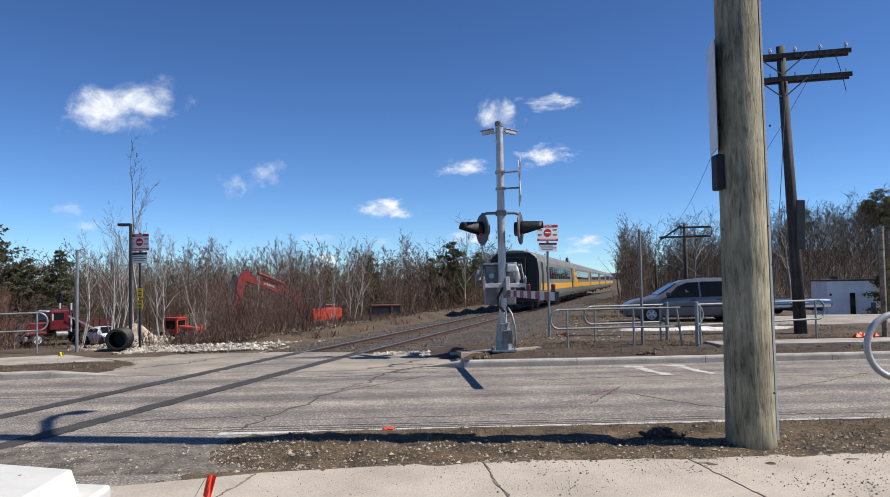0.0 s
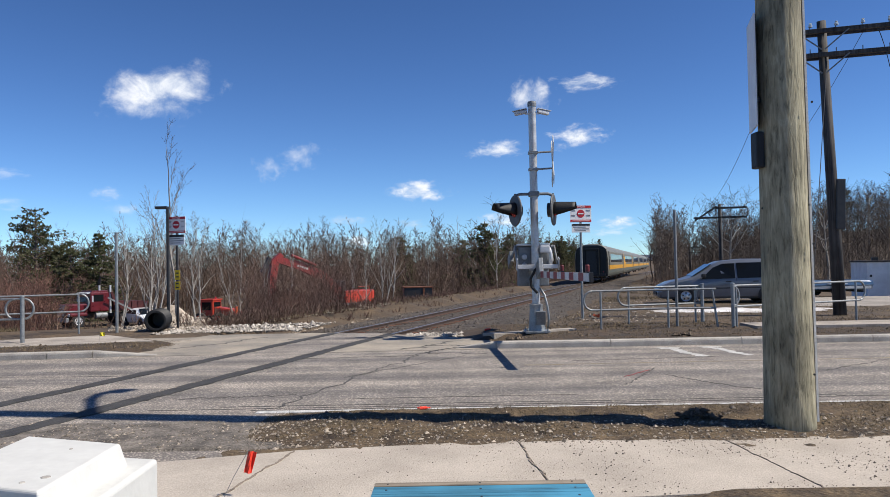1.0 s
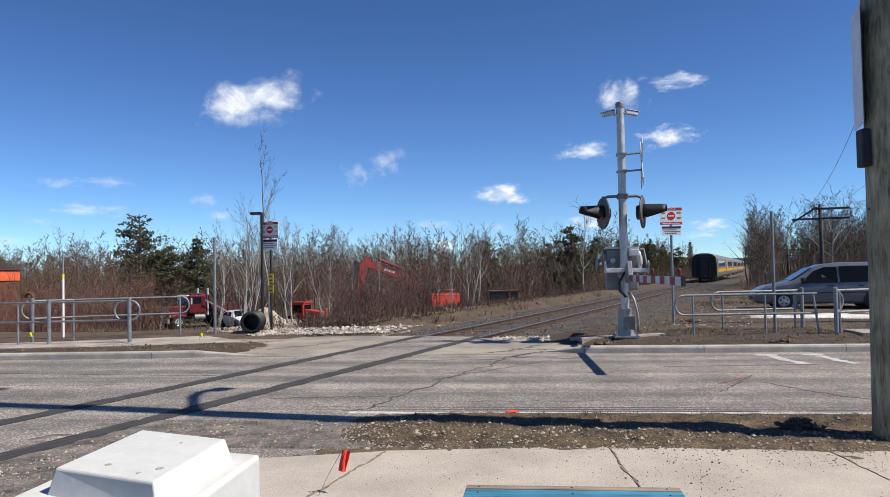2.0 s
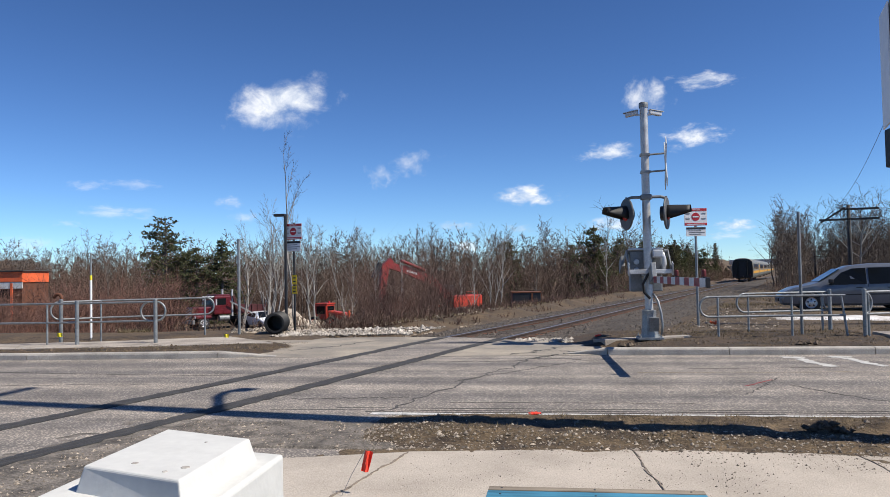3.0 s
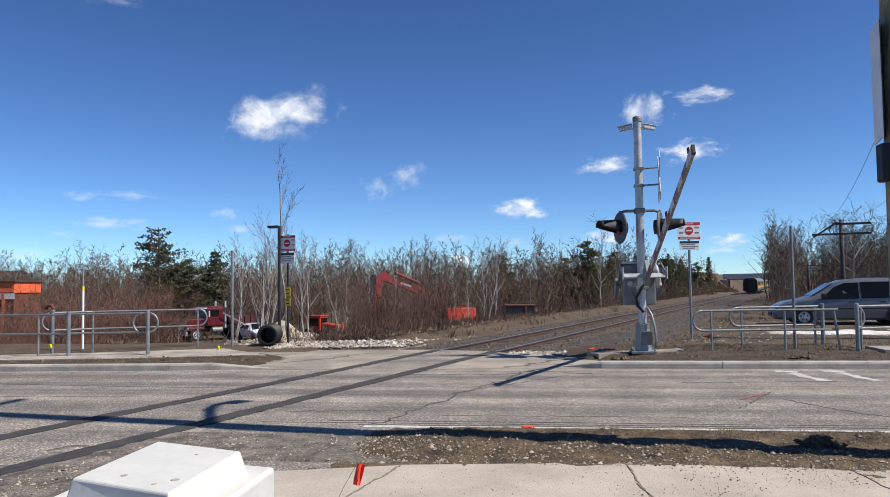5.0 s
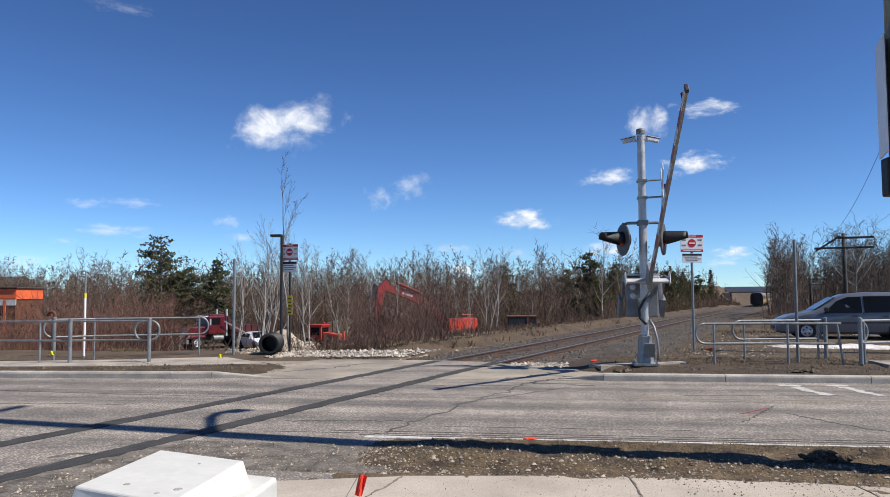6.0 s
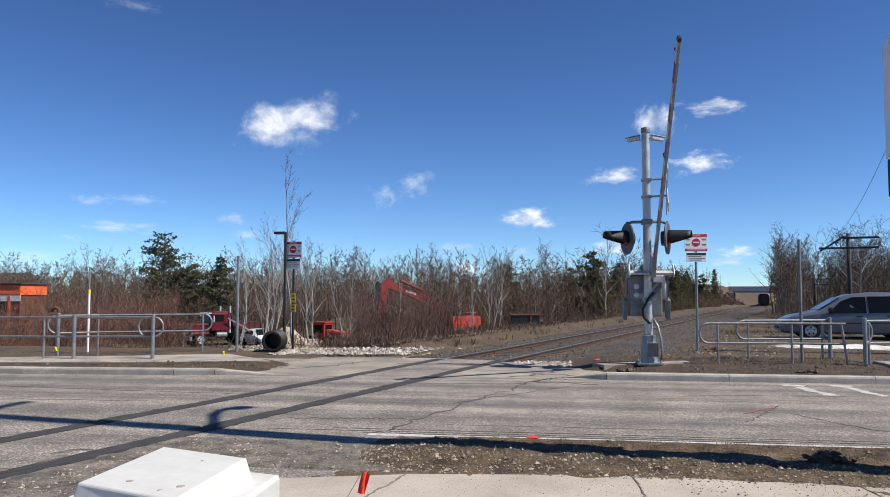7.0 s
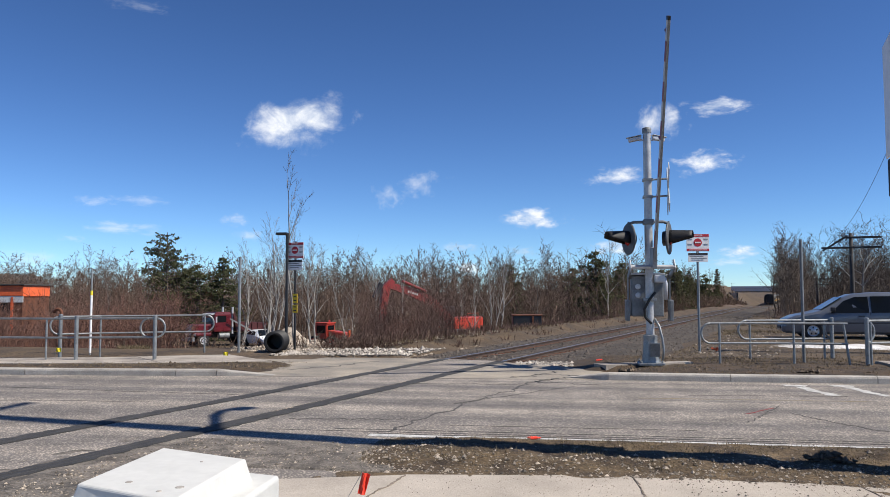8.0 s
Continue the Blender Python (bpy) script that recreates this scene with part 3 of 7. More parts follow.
kerb("kerb_right", [(0.15, 14.62), (0.9, 14.42), (3.06, 14.38), (8, 14.42), (14, 14.44), (60, 14.44)], "pale concrete kerb along the road")
kerb("kerb_left", [(-60, 13.72), (-14, 13.72), (-10.5, 13.76), (-7.4, 13.96), (-6.6, 14.06), (-5.5, 14.26)], "pale concrete kerb along the road")
# gutter of the left kerb: the road edge lies behind the kerb's front
def left_soil(x, y):
    back = 13.86 + 0.24 * step(-12, -7, x) + 0.26 * step(-7.4, -5.3, x)
    near = step(back - 0.12, back + 0.02, y)
    return (0.106 + 0.018 * noise.noise((x * 1.3, y * 1.8, 6)) + 0.012 * noise.noise((x * 5, y * 5, 7))) * step(-5.7, -6.7, x + 0.25 * noise.noise((x * 2, y * 3, 16))) * near - 0.03 * (1 - near) - 0.02 * step(-6.6, -5.6, x)


sheet("verge_left", [-60, -40, -25, -18] + [-16 + 0.2 * i for i in range(58)], [13.7 + 0.1 * j for j in range(30)], left_soil, SOIL, "dark muddy verge with thin grass", "verge")
def right_soil(x, y):
    edge = step(0.3, 1.1, x - 0.6 * (y - 14.6) * (1 if y < 16 else 0.0)) if x < 3 else 1.0
    return 0.105 * edge - 0.02 * (1 - edge) + 0.035 * edge * noise.noise((x * 0.9, y * 1.3, 6)) + 0.018 * noise.noise((x * 4, y * 4, 7)) - 0.03 * step(18.0, 19.0, y) - 0.05 * step(6.3, 7.0, x) * step(16.4, 16.8, y)


sheet("verge_right", [0.2 + 0.16 * i for i in range(50)] + [8.5, 10, 14, 25, 60], [14.54 + 0.16 * j for j in range(30)], right_soil, SOIL, "dark muddy verge with thin grass", "verge")


def pavement(name, near, far, label, joint=1.7, z0=-0.12, z1=0.12, material=PAVE_FAR):
    """Concrete pavement between two lines of equal count: one slab a piece, with open joints."""
    top = thing(name, Matrix(), label, "pavement", kind="structure")
    for i in range(len(near) - 1):
        a, b, c, d = (Vector(p) for p in (near[i], near[i + 1], far[i + 1], far[i]))
        n = max(1, round((b - a).length / joint))
        n = min(n, 14)
        for k in range(n):
            u0, u1 = k / n + 0.006 / max((b - a).length, 0.1), (k + 1) / n - 0.006 / max((b - a).length, 0.1)
            q = [a.lerp(b, u0), a.lerp(b, u1), d.lerp(c, u1), d.lerp(c, u0)]
            part("slab", slab([tuple(p) for p in q], z0, z1 + 0.004 * math.sin(7.3 * i + 3.1 * k)), material, top)
    return top


pavement("pavement_far_left", [(-60, 14.6), (-14, 14.66), (-11.6, 14.84), (-8.5, 15.4), (-6.25, 16.08)], [(-60, 15.9), (-14, 15.95), (-12.4, 16.1), (-10, 16.9), (-8.0, 17.75)], "pale concrete pavement behind the railings")
pavement("pavement_far_right", [(6.75, 16.72), (14, 16.6), (50, 16.6)], [(6.75, 17.75), (14, 17.8), (50, 17.8)], "pale concrete pavement behind the verge", z1=0.135)
pavement("pavement_signal", [(0.95, 16.02), (2.85, 16.98)], [(0.72, 16.35), (2.75, 17.3)], "concrete edge beside the crossing signal", z1=0.128)
# near pavement: slabs between joints that are not quite square to the road
near_walk = thing("pavement_near", Matrix(), "pale concrete pavement with dark grit and joints", "pavement", kind="structure")
JOINTS = [(-2.9, 6.15, -3.3, 4.9), (-1.30, 6.62, -1.62, 5.0), (0.635, 6.86, 0.78, 5.12), (2.42, 6.98, 2.60, 5.28), (4.25, 7.0, 4.45, 5.3), (6.1, 7.0, 6.3, 5.3), (8.0, 7.0, 8.2, 5.3), (9.9, 7, 10.1, 5.3)]
for (xa, ya, xb, yb), (xc, yc, xd, yd) in zip(JOINTS, JOINTS[1:]):
    g = 0.003
    bm = slab([(xa + g, ya), (xc - g, yc), (xd - g, yd), (xb + g, yb)], -0.1, 0.012 + 0.004 * math.sin(xa * 5))
    part("slab", bm, CONCRETE, near_walk)


for xa, ya, xb, yb, w in ((-1.30, 6.60, -1.62, 5.02, 0.017), (0.635, 6.84, 0.78, 5.14, 0.010), (2.42, 6.96, 2.60, 5.3, 0.008)):
    strip(wander((xa, ya), (xb, yb), 40, 0.006, 50 + int(10 * abs(xa))), w, 0.011, JOINT_DIRT, "joint_dirt", near_walk, "dark soil in the open joint", jag=0.9, seed=int(9 * abs(xb)) + 40, h=0.006)


def near_soil(x, y):
    """The verge between road and near pavement: a low uneven bank, level with the asphalt at its left end."""
    f = step(-2.3, -0.9, x)
    edge = min(step(8.40, 8.05, y + 0.10 * noise.noise((x * 2.6, 0, 8))), step(6.7, 7.2, y)) if y > 6.5 else 0
    rough = 0.035 * noise.noise((x * 2.1, y * 2.1, 1)) * edge + (0.022 * noise.noise((x * 7, y * 7, 12)) + 0.010 * noise.noise((x * 17, y * 17, 13))) * edge
    return -0.012 + f * (0.02 + 0.05 * edge + rough) + 0.006 * noise.noise((x * 6, y * 6, 4))


def shoulder_z(x, y):
    """Gravel that thins out irregularly into the soil of the verge and ends at the asphalt by the rail."""
    line = -1.55 + 0.9 * (7.4 - y) + 0.55 * noise.noise((x * 1.1, y * 1.6, 21)) + 0.25 * noise.noise((x * 4, y * 4, 22))
    if y < 6.75:
        line = -3.5
    end = 7.95 + 0.14 * noise.noise((x * 1.7, 3, 23))
    z = 0.008 + 0.010 * noise.noise((x * 4, y * 4, 2)) + 0.006 * noise.noise((x * 15, y * 15, 3))
    return z - 0.1 * step(end, end + 0.12, y) - 0.1 * step(-4.6, -5.2, x - 0.286 * (y - 8)) - 0.06 * step(line, line + 0.3, x)


sheet("verge_near", [-2.9 + 0.06 * i for i in range(200)] + [9.4 + 0.5 * i for i in range(7)], [6.45 + 0.06 * j for j in range(34)], near_soil, VERGE, "strip of soil, thin dry grass and gravel by the road", "verge")
sheet("gravel_shoulder", [-9 + 0.4 * i for i in range(10)] + [-5 + 0.07 * i for i in range(66)], [2.0 + 0.3 * j for j in range(12)] + [5.4 + 0.08 * j for j in range(35)], shoulder_z, GRAVEL, "grey gravel shoulder beside the asphalt", "gravel")
sheet("bare_soil_near", [-12 + 1.0 * i for i in range(25)], [-6 + 0.75 * j for j in range(16)], lambda x, y: 0.0 + 0.015 * noise.noise((x, y, 5)) + 0.03 * step(1.2, 2.2, x) * step(4.2, 5.0, y) - 0.06 * step(4.9, 5.3, y) * (1 - step(1.2, 2.2, x)), VERGE, "bare soil and thin grass before the pavement", "ground")


# ---- the level crossing and the track ----
crossing = thing("level_crossing", Matrix(), "asphalt level crossing with rails set flush in dark strips", "level crossing", kind="structure")
GAUGE = 0.75


part("apron", slab([(-5.85, 14.15), (0.4, 14.35), (1.05, 14.7), (1.0, 15.7), (0.5, 16.5), (-0.3, 17.2), (-1.5, 17.95), (-2.7, 18.55), (-5.1, 18.6), (-6.6, 18.4), (-8.0, 17.75), (-6.25, 16.15), (-6.7, 15.3), (-6.5, 14.12)], -0.12, 0.006), ASPHALT_PATCH, crossing, "patched paler asphalt beside the rails")
for k, (a, b) in enumerate((((-0.9, 14.5), (0.1, 15.9)), ((-0.5, 15.2), (0.8, 15.0)), ((-0.2, 14.4), (0.5, 14.9)), ((-5.6, 15.4), (-4.2, 17.6)), ((-3.6, 17.0), (-1.2, 17.5)))):
    strip(wander(a, b, 30, 0.05, 140 + k), 0.035, 0.006, CRACK, "crack", crossing, jag=0.85, seed=150 + k, h=0.003)
part("centre_panel", slab([along(s, o) for s, o in ((3.0, -0.58), (3.0, 0.58), (19.0, 0.58), (19.0, -0.58))], -0.1, 0.010), ASPHALT, crossing, "paler asphalt between the rails")
for side in (-1, 1):
    pts = [along(q, side * GAUGE + 0.02 * noise.noise((q * 0.8, side, 0))) for q in np.arange(2.6, 18.9, 0.11)]
    strip(pts, 0.25, 0.0, ASPHALT_DARK, "filler_strip", crossing, "dark tarred strip over the rail", jag=0.2, seed=20 + side, h=0.014)
    for k, o in enumerate((-0.05, 0.06)):
        strip([along(q, side * GAUGE + o) for q in np.arange(2.6, 18.9, 1.0)], 0.022, 0.0, CRACK, "flange_groove", crossing, seed=3 + k, h=0.016)

track = thing("railway_track", Matrix(), "single railway track on dark ballast, wooden ties", "railway track", kind="structure")
RAIL_PROFILE = [(-0.07, -0.17), (0.07, -0.17), (0.07, -0.155), (0.012, -0.14), (0.012, -0.045), (0.036, -0.03), (0.036, 0.0), (-0.036, 0.0), (-0.036, -0.03), (-0.012, -0.045), (-0.012, -0.14), (-0.07, -0.155)]


def rail(o):
    ss = [2.0, 10, 18.8] + [20 + 6 * i for i in range(14)] + [110 + 20 * i for i in range(16)]
    verts, faces = [], []
    for s in ss:
        for p, z in RAIL_PROFILE:
            x, y = along(s, o + p)
            verts.append((x, y, track_z(y) + 0.012 + z))
    n = len(RAIL_PROFILE)
    for i in range(len(ss) - 1):
        for k in range(n):
            faces.append((i * n + k, i * n + (k + 1) % n, (i + 1) * n + (k + 1) % n, (i + 1) * n + k))
    ob = obj_from("rail", verts, faces, RAIL_STEEL, track, "rusty rail with a polished head")
    ob.data.materials.append(RAIL_HEAD)
    for i in range(len(ss) - 1):
        ob.data.polygons[i * n + 6].material_index = 1
    return ob


rail(-GAUGE)
rail(GAUGE)
bal_s = [18.3, 18.9, 21] + [25 + 5 * i for i in range(20)] + [135 + 20 * i for i in range(12)]
BED = [(-3.9, -0.45), (-2.5, -0.15), (-1.45, -0.108), (1.45, -0.108), (2.5, -0.15), (4.2, -0.42)]
verts, faces = [], []
for s in bal_s:
    for o, z in BED:
        x, y = along(s, o)
        verts.append((x, y, track_z(y) + z))
for i in range(len(bal_s) - 1):
    for k in range(len(BED) - 1):
        a = i * len(BED) + k
        faces.append((a, a + 1, a + 1 + len(BED), a + len(BED)))
obj_from("ballast_bed", verts, faces, BALLAST_BED, track, "dark brown ballast bed")


# ---- the crossing signal ----
MX, MY = 1.885, 16.32
mast = thing("crossing_signal", pose(MX, MY, 0.12), "galvanised crossing signal mast with flashing lamps and gate box", "crossing signal")
part("pole", tube([(0, 0, 0.3), (0, 0, 4.93)], [0.085, 0.082], 20), GALV, mast, smooth=False)
part("cap", lathe([(0.095, 4.86), (0.098, 4.93), (0.09, 4.965), (0.03, 4.985)], 20), GREY_PAINT, mast, "dark mast cap")
bm = box((0, 0, 0.025), (0.52, 0.52, 0.05), bevel=0.008)
bm = lathe([(0.19, 0.05), (0.18, 0.10), (0.145, 0.50), (0.15, 0.60), (0.10, 0.62)], 8, pose(0, 0, 0, 0, 0, 22.5), bm)
box((0.07, -0.2, 0.32), (0.2, 0.03, 0.3), pose(0, 0, 0, 14, 0, 0), 0.01, bm)
part("base", bm, GALV_DULL, mast, "grey cast base with a bolted door")
for sx in (-1, 1):
    for sy in (-1, 1):
        part("anchor_bolt", lathe([(0.022, 0.05), (0.022, 0.085), (0.01, 0.09), (0.01, 0.12)], 6, pose(sx * 0.21, sy * 0.21, 0)), GALV_DULL, mast)
# flexible conduits
part("conduit", tube([(0.10, -0.12, 1.5), (-0.02, -0.14, 1.35), (-0.12, -0.10, 1.15), (-0.10, -0.06, 0.98), (0.02, -0.12, 0.85)], 0.028, 8), BLACK_PLASTIC, mast, "black flexible conduit", smooth=True)
part("conduit", tube([(0.09, -0.05, 0.95), (0.17, -0.12, 0.8), (0.22, -0.2, 0.55), (0.24, -0.22, 0.3), (0.22, -0.2, 0.12)], 0.024, 8), GALV_DULL, mast, "grey flexible conduit", smooth=True)
# cameras at the mast top
for sx, turn in ((-1, 165), (1, 20)):
    cam_m = pose(sx * 0.08, -0.02, 4.74, 0, 0, turn)
    c = part("traffic_camera", box((0.17, 0, 0.0), (0.27, 0.10, 0.085), pose(0, 0, 0, 0, 8, 0), 0.02), SILVER_PAINT, mast, "white bullet camera")
    c.matrix_basis = cam_m
    part("camera_arm", box((0.03, 0, -0.03), (0.1, 0.035, 0.035)), SILVER_PAINT, c)
    part("sun_shield", box((0.19, 0, 0.052), (0.31, 0.125, 0.012), pose(0, 0, 0, 0, 8, 0)), SILVER_PAINT, c)
# crossbuck seen edge-on, on two brackets
for z in (3.86, 3.50):
    part("bracket", tube([(0.0, 0, z), (0.40, 0.0, z + 0.02)], 0.02, 8, box((0.0, 0, z), (0.2, 0.2, 0.05))), GALV_DULL, mast)
for tilt in (-45, 45):
    bm = box((0.42, 0, 3.66), (0.016, 1.22, 0.23), pose(0, 0, 0, tilt, 0, -5))
    part("crossbuck_board", bm, OFF_WHITE, mast, "white reflective crossbuck board")
# lamp arm
bm = tube([(-0.42, -0.02, 2.93), (-0.3, -0.02, 2.97), (0.3, -0.02, 2.97), (0.42, -0.02, 2.93)], 0.032, 10)
box((0, 0, 2.97), (0.22, 0.22, 0.11), None, 0.02, bm)
part("lamp_arm", bm, GREY_PAINT, mast)
for sx, yaw in ((-1, 162), (1, 17)):
    lm = pose(sx * 0.41, -0.03, 2.62, 0, 0, -yaw)          # its own x is the way it shines
    disc = part("background_disc", lathe([(0.33, -0.02), (0.34, 0.0), (0.33, 0.018), (0.14, 0.022)], 32, pose(0, 0, 0, 0, 90, 0)), LAMP_DISC, mast, "dark round lamp background")
    disc.matrix_basis = lm
    hood = bmesh.new()
    rows = []
    for i in range(7):
        u = i / 6
        rows.append([hood.verts.new((0.02 + 0.46 * u, 0.175 * math.sin(radians(a)), 0.175 * math.cos(radians(a)) - 0.02 * u)) for a in np.linspace(-128 + 52 * u, 128 - 52 * u, 13)])
    for a, b in zip(rows, rows[1:]):
        for k in range(12):
            hood.faces.new((a[k], a[k + 1], b[k + 1], b[k]))
    ho = part("hood", hood, BLACK_PLASTIC, disc, "black visor hood", smooth=True)
    ho.modifiers.new("thick", "SOLIDIFY").thickness = 0.008
    part("lens", lathe([(0.145, 0.0), (0.145, 0.03), (0.11, 0.055), (0.04, 0.07)], 24, pose(0, 0, 0, 0, 90, 0)), RED_LENS, disc, "red signal lens", smooth=True)
    part("housing", lathe([(0.15, -0.12), (0.16, -0.02)], 16, pose(0, 0, 0, 0, 90, 0)), BLACK, disc)
    part("hanger", tube([(0, 0, 0.28), (0, 0, 0.36)], 0.02, 8), GREY_PAINT, disc)
# gate mechanism box behind the mast
gb = part("gate_box", box((-0.02, 0.36, 1.42), (0.66, 0.42, 0.86), None, 0.03), GREY_PAINT, mast, "grey steel gate mechanism box")
part("box_lid", box((-0.02, 0.34, 1.87), (0.72, 0.48, 0.04), pose(0, 0, 0, -4, 0, 0), 0.01), SILVER_PAINT, gb, "pale sheet lid")
for z in (1.62, 1.44):
    part("port", lathe([(0.055, 0), (0.06, 0.03), (0.045, 0.045)], 16, pose(-0.22, 0.15, z, 90, 0, 0)), SILVER_PAINT, gb, "round bolted cover")
part("junction_box", box((0.2, -0.02, 1.78), (0.22, 0.2, 0.16), None, 0.03), SILVER_PAINT, mast, "white junction box")
part("elbow_pipe", tube([(0.22, -0.05, 1.8), (0.30, -0.06, 1.78), (0.32, -0.06, 1.68), (0.32, -0.04, 1.35)], 0.045, 10), SILVER_PAINT, mast, "white elbow pipe", smooth=True)
part("clamp", box((0, 0, 1.35), (0.26, 0.26, 0.07), None, 0.01), GALV_DULL, mast)

# the gate arm turns about its pivot; own y points back from the road, z up
PIVOT = (1.905, 16.6, 1.95)
GATE_SKEW = math.degrees(0.045)
gate = thing("gate_arm", pose(*PIVOT, 0, 0, GATE_SKEW), "red and white striped gate arm with counterweights", "gate arm")
ARM_Z, ARM_LEN = -0.58, 5.33
bm = box((0, -0.40, -0.42), (0.86, 0.06, 0.09), None, 0.01)
part("crossbar", bm, SILVER_PAINT, gate, "pale steel crossbar")
for sx in (-1, 1):
    lever = part("lever", box((sx * 0.43, -0.19, -0.20), (0.022, 0.56, 0.12), pose(0, 0, 0, 46, 0, 0)), GREY_PAINT, gate, "steel lever plate")
    part("end_plate", box((sx * 0.445, -0.40, -0.36), (0.02, 0.14, 0.26), pose(0, 0, 0, 20, 0, 0), 0.006), SILVER_PAINT, lever, "pale end plate")
    part("weight_link", box((sx * 0.43, 0.30, -0.12), (0.022, 0.64, 0.10), pose(0, 0, 0, -22, 0, 0)), GREY_PAINT, gate, "dark link bar")
    part("counterweight", box((sx * 0.45, 0.66, -0.26), (0.08, 0.44, 0.26), pose(0, 0, 0, -22, 0, 0), 0.015), GREY_PAINT, gate, "dark cast counterweight")
    part("axle_boss", lathe([(0.05, -0.04), (0.05, 0.04)], 12, pose(sx * 0.40, 0, 0, 0, 90, 0)), GREY_PAINT, gate)
part("arm_root", box((0, -0.62, -0.46), (0.09, 0.42, 0.34), pose(0, 0, 0, -18, 0, 0), 0.01), GALV_DULL, gate, "steel arm bracket")
arm_core = part("arm_core", box((0, -(0.5 + ARM_LEN) / 2, ARM_Z), (0.045, ARM_LEN - 0.5, 0.125)), GALV_DULL, gate, "grey aluminium back of the arm")
n_st = 12
for i in range(n_st):
    y0 = 0.9 + (ARM_LEN - 0.94) * i / n_st
    y1 = 0.9 + (ARM_LEN - 0.94) * (i + 1) / n_st
    for sx in (-1, 1):
        part("stripe", box((sx * 0.0245, -(y0 + y1) / 2, ARM_Z), (0.004, y1 - y0 - 0.002, 0.128)), DARK_RED if i % 2 == 0 else OFF_WHITE, arm_core, "faded red sheeting" if i % 2 == 0 else "faded white sheeting")
part("tip_cap", box((0, -ARM_LEN, ARM_Z), (0.058, 0.07, 0.15), None, 0.008), BLACK, gate, "black end cap")
for y in (3.1, 5.1):
    lamp = part("arm_lamp", lathe([(0.028, 0.0), (0.034, 0.02), (0.034, 0.10), (0.02, 0.115)], 12, pose(0, -y, ARM_Z + 0.075)), LAMP_RED, gate, "small red arm lamp")
    part("lamp_foot", box((0, -y, ARM_Z + 0.07), (0.05, 0.12, 0.03), None, 0.005), BLACK, lamp)

# turn of the arm (degrees up from its rest)
REST = -6.2
GATE_ROWS = [(0, -6.2), (3.3, -6.2), (3.45, -6.0), (3.6, -4.5), (3.8, -1.5), (4.0, 1.6), (4.2, 5.0), (4.4, 8.2), (4.7, 12.8), (5.25, 20.8), (5.8, 29.0), (6.0, 31.9), (6.5, 39.2), (7.0, 46.6), (7.5, 53.8), (8.0, 59.2)]


# ---- the train ----
def coach_section(z0=-0.02):
    """Half outline of a low coach's cross-section, from sill to roof crown (half-width, height over the rail)."""
    return [(1.42, 0.55), (1.56, 0.85), (1.58, 1.55), (1.575, 2.2), (1.50, 2.95), (1.36, 3.28), (1.05, 3.52), (0.55, 3.64), (0.0, 3.67)]


def side_at(z):
    prof = coach_section()
    for (a, za), (b, zb) in zip(prof, prof[1:]):
        if za <= z <= zb:
            return a + (b - a) * (z - za) / (zb - za)
    return prof[0][0]


def skin(y0, y1, z0, z1, sx, lift=0.006):
    """A panel lying on the coach's side from y0 to y1, z0 to z1."""
    bm = bmesh.new()
    zs = [z0 + (z1 - z0) * k / 4 for k in range(5)]
    cols = [[bm.verts.new((sx * (side_at(z) + lift), y, z)) for z in zs] for y in (y0, y1)]
    for k in range(4):
        bm.faces.new((cols[0][k], cols[0][k + 1], cols[1][k + 1], cols[1][k]))
    return bm


train = thing("passenger_train", pose(*along(47), 0.0, 0, 0, -math.degrees(TRACK_TURN)), "grey passenger train with yellow stripe running away", "train")
COACH, GAP = 25.3, 0.6


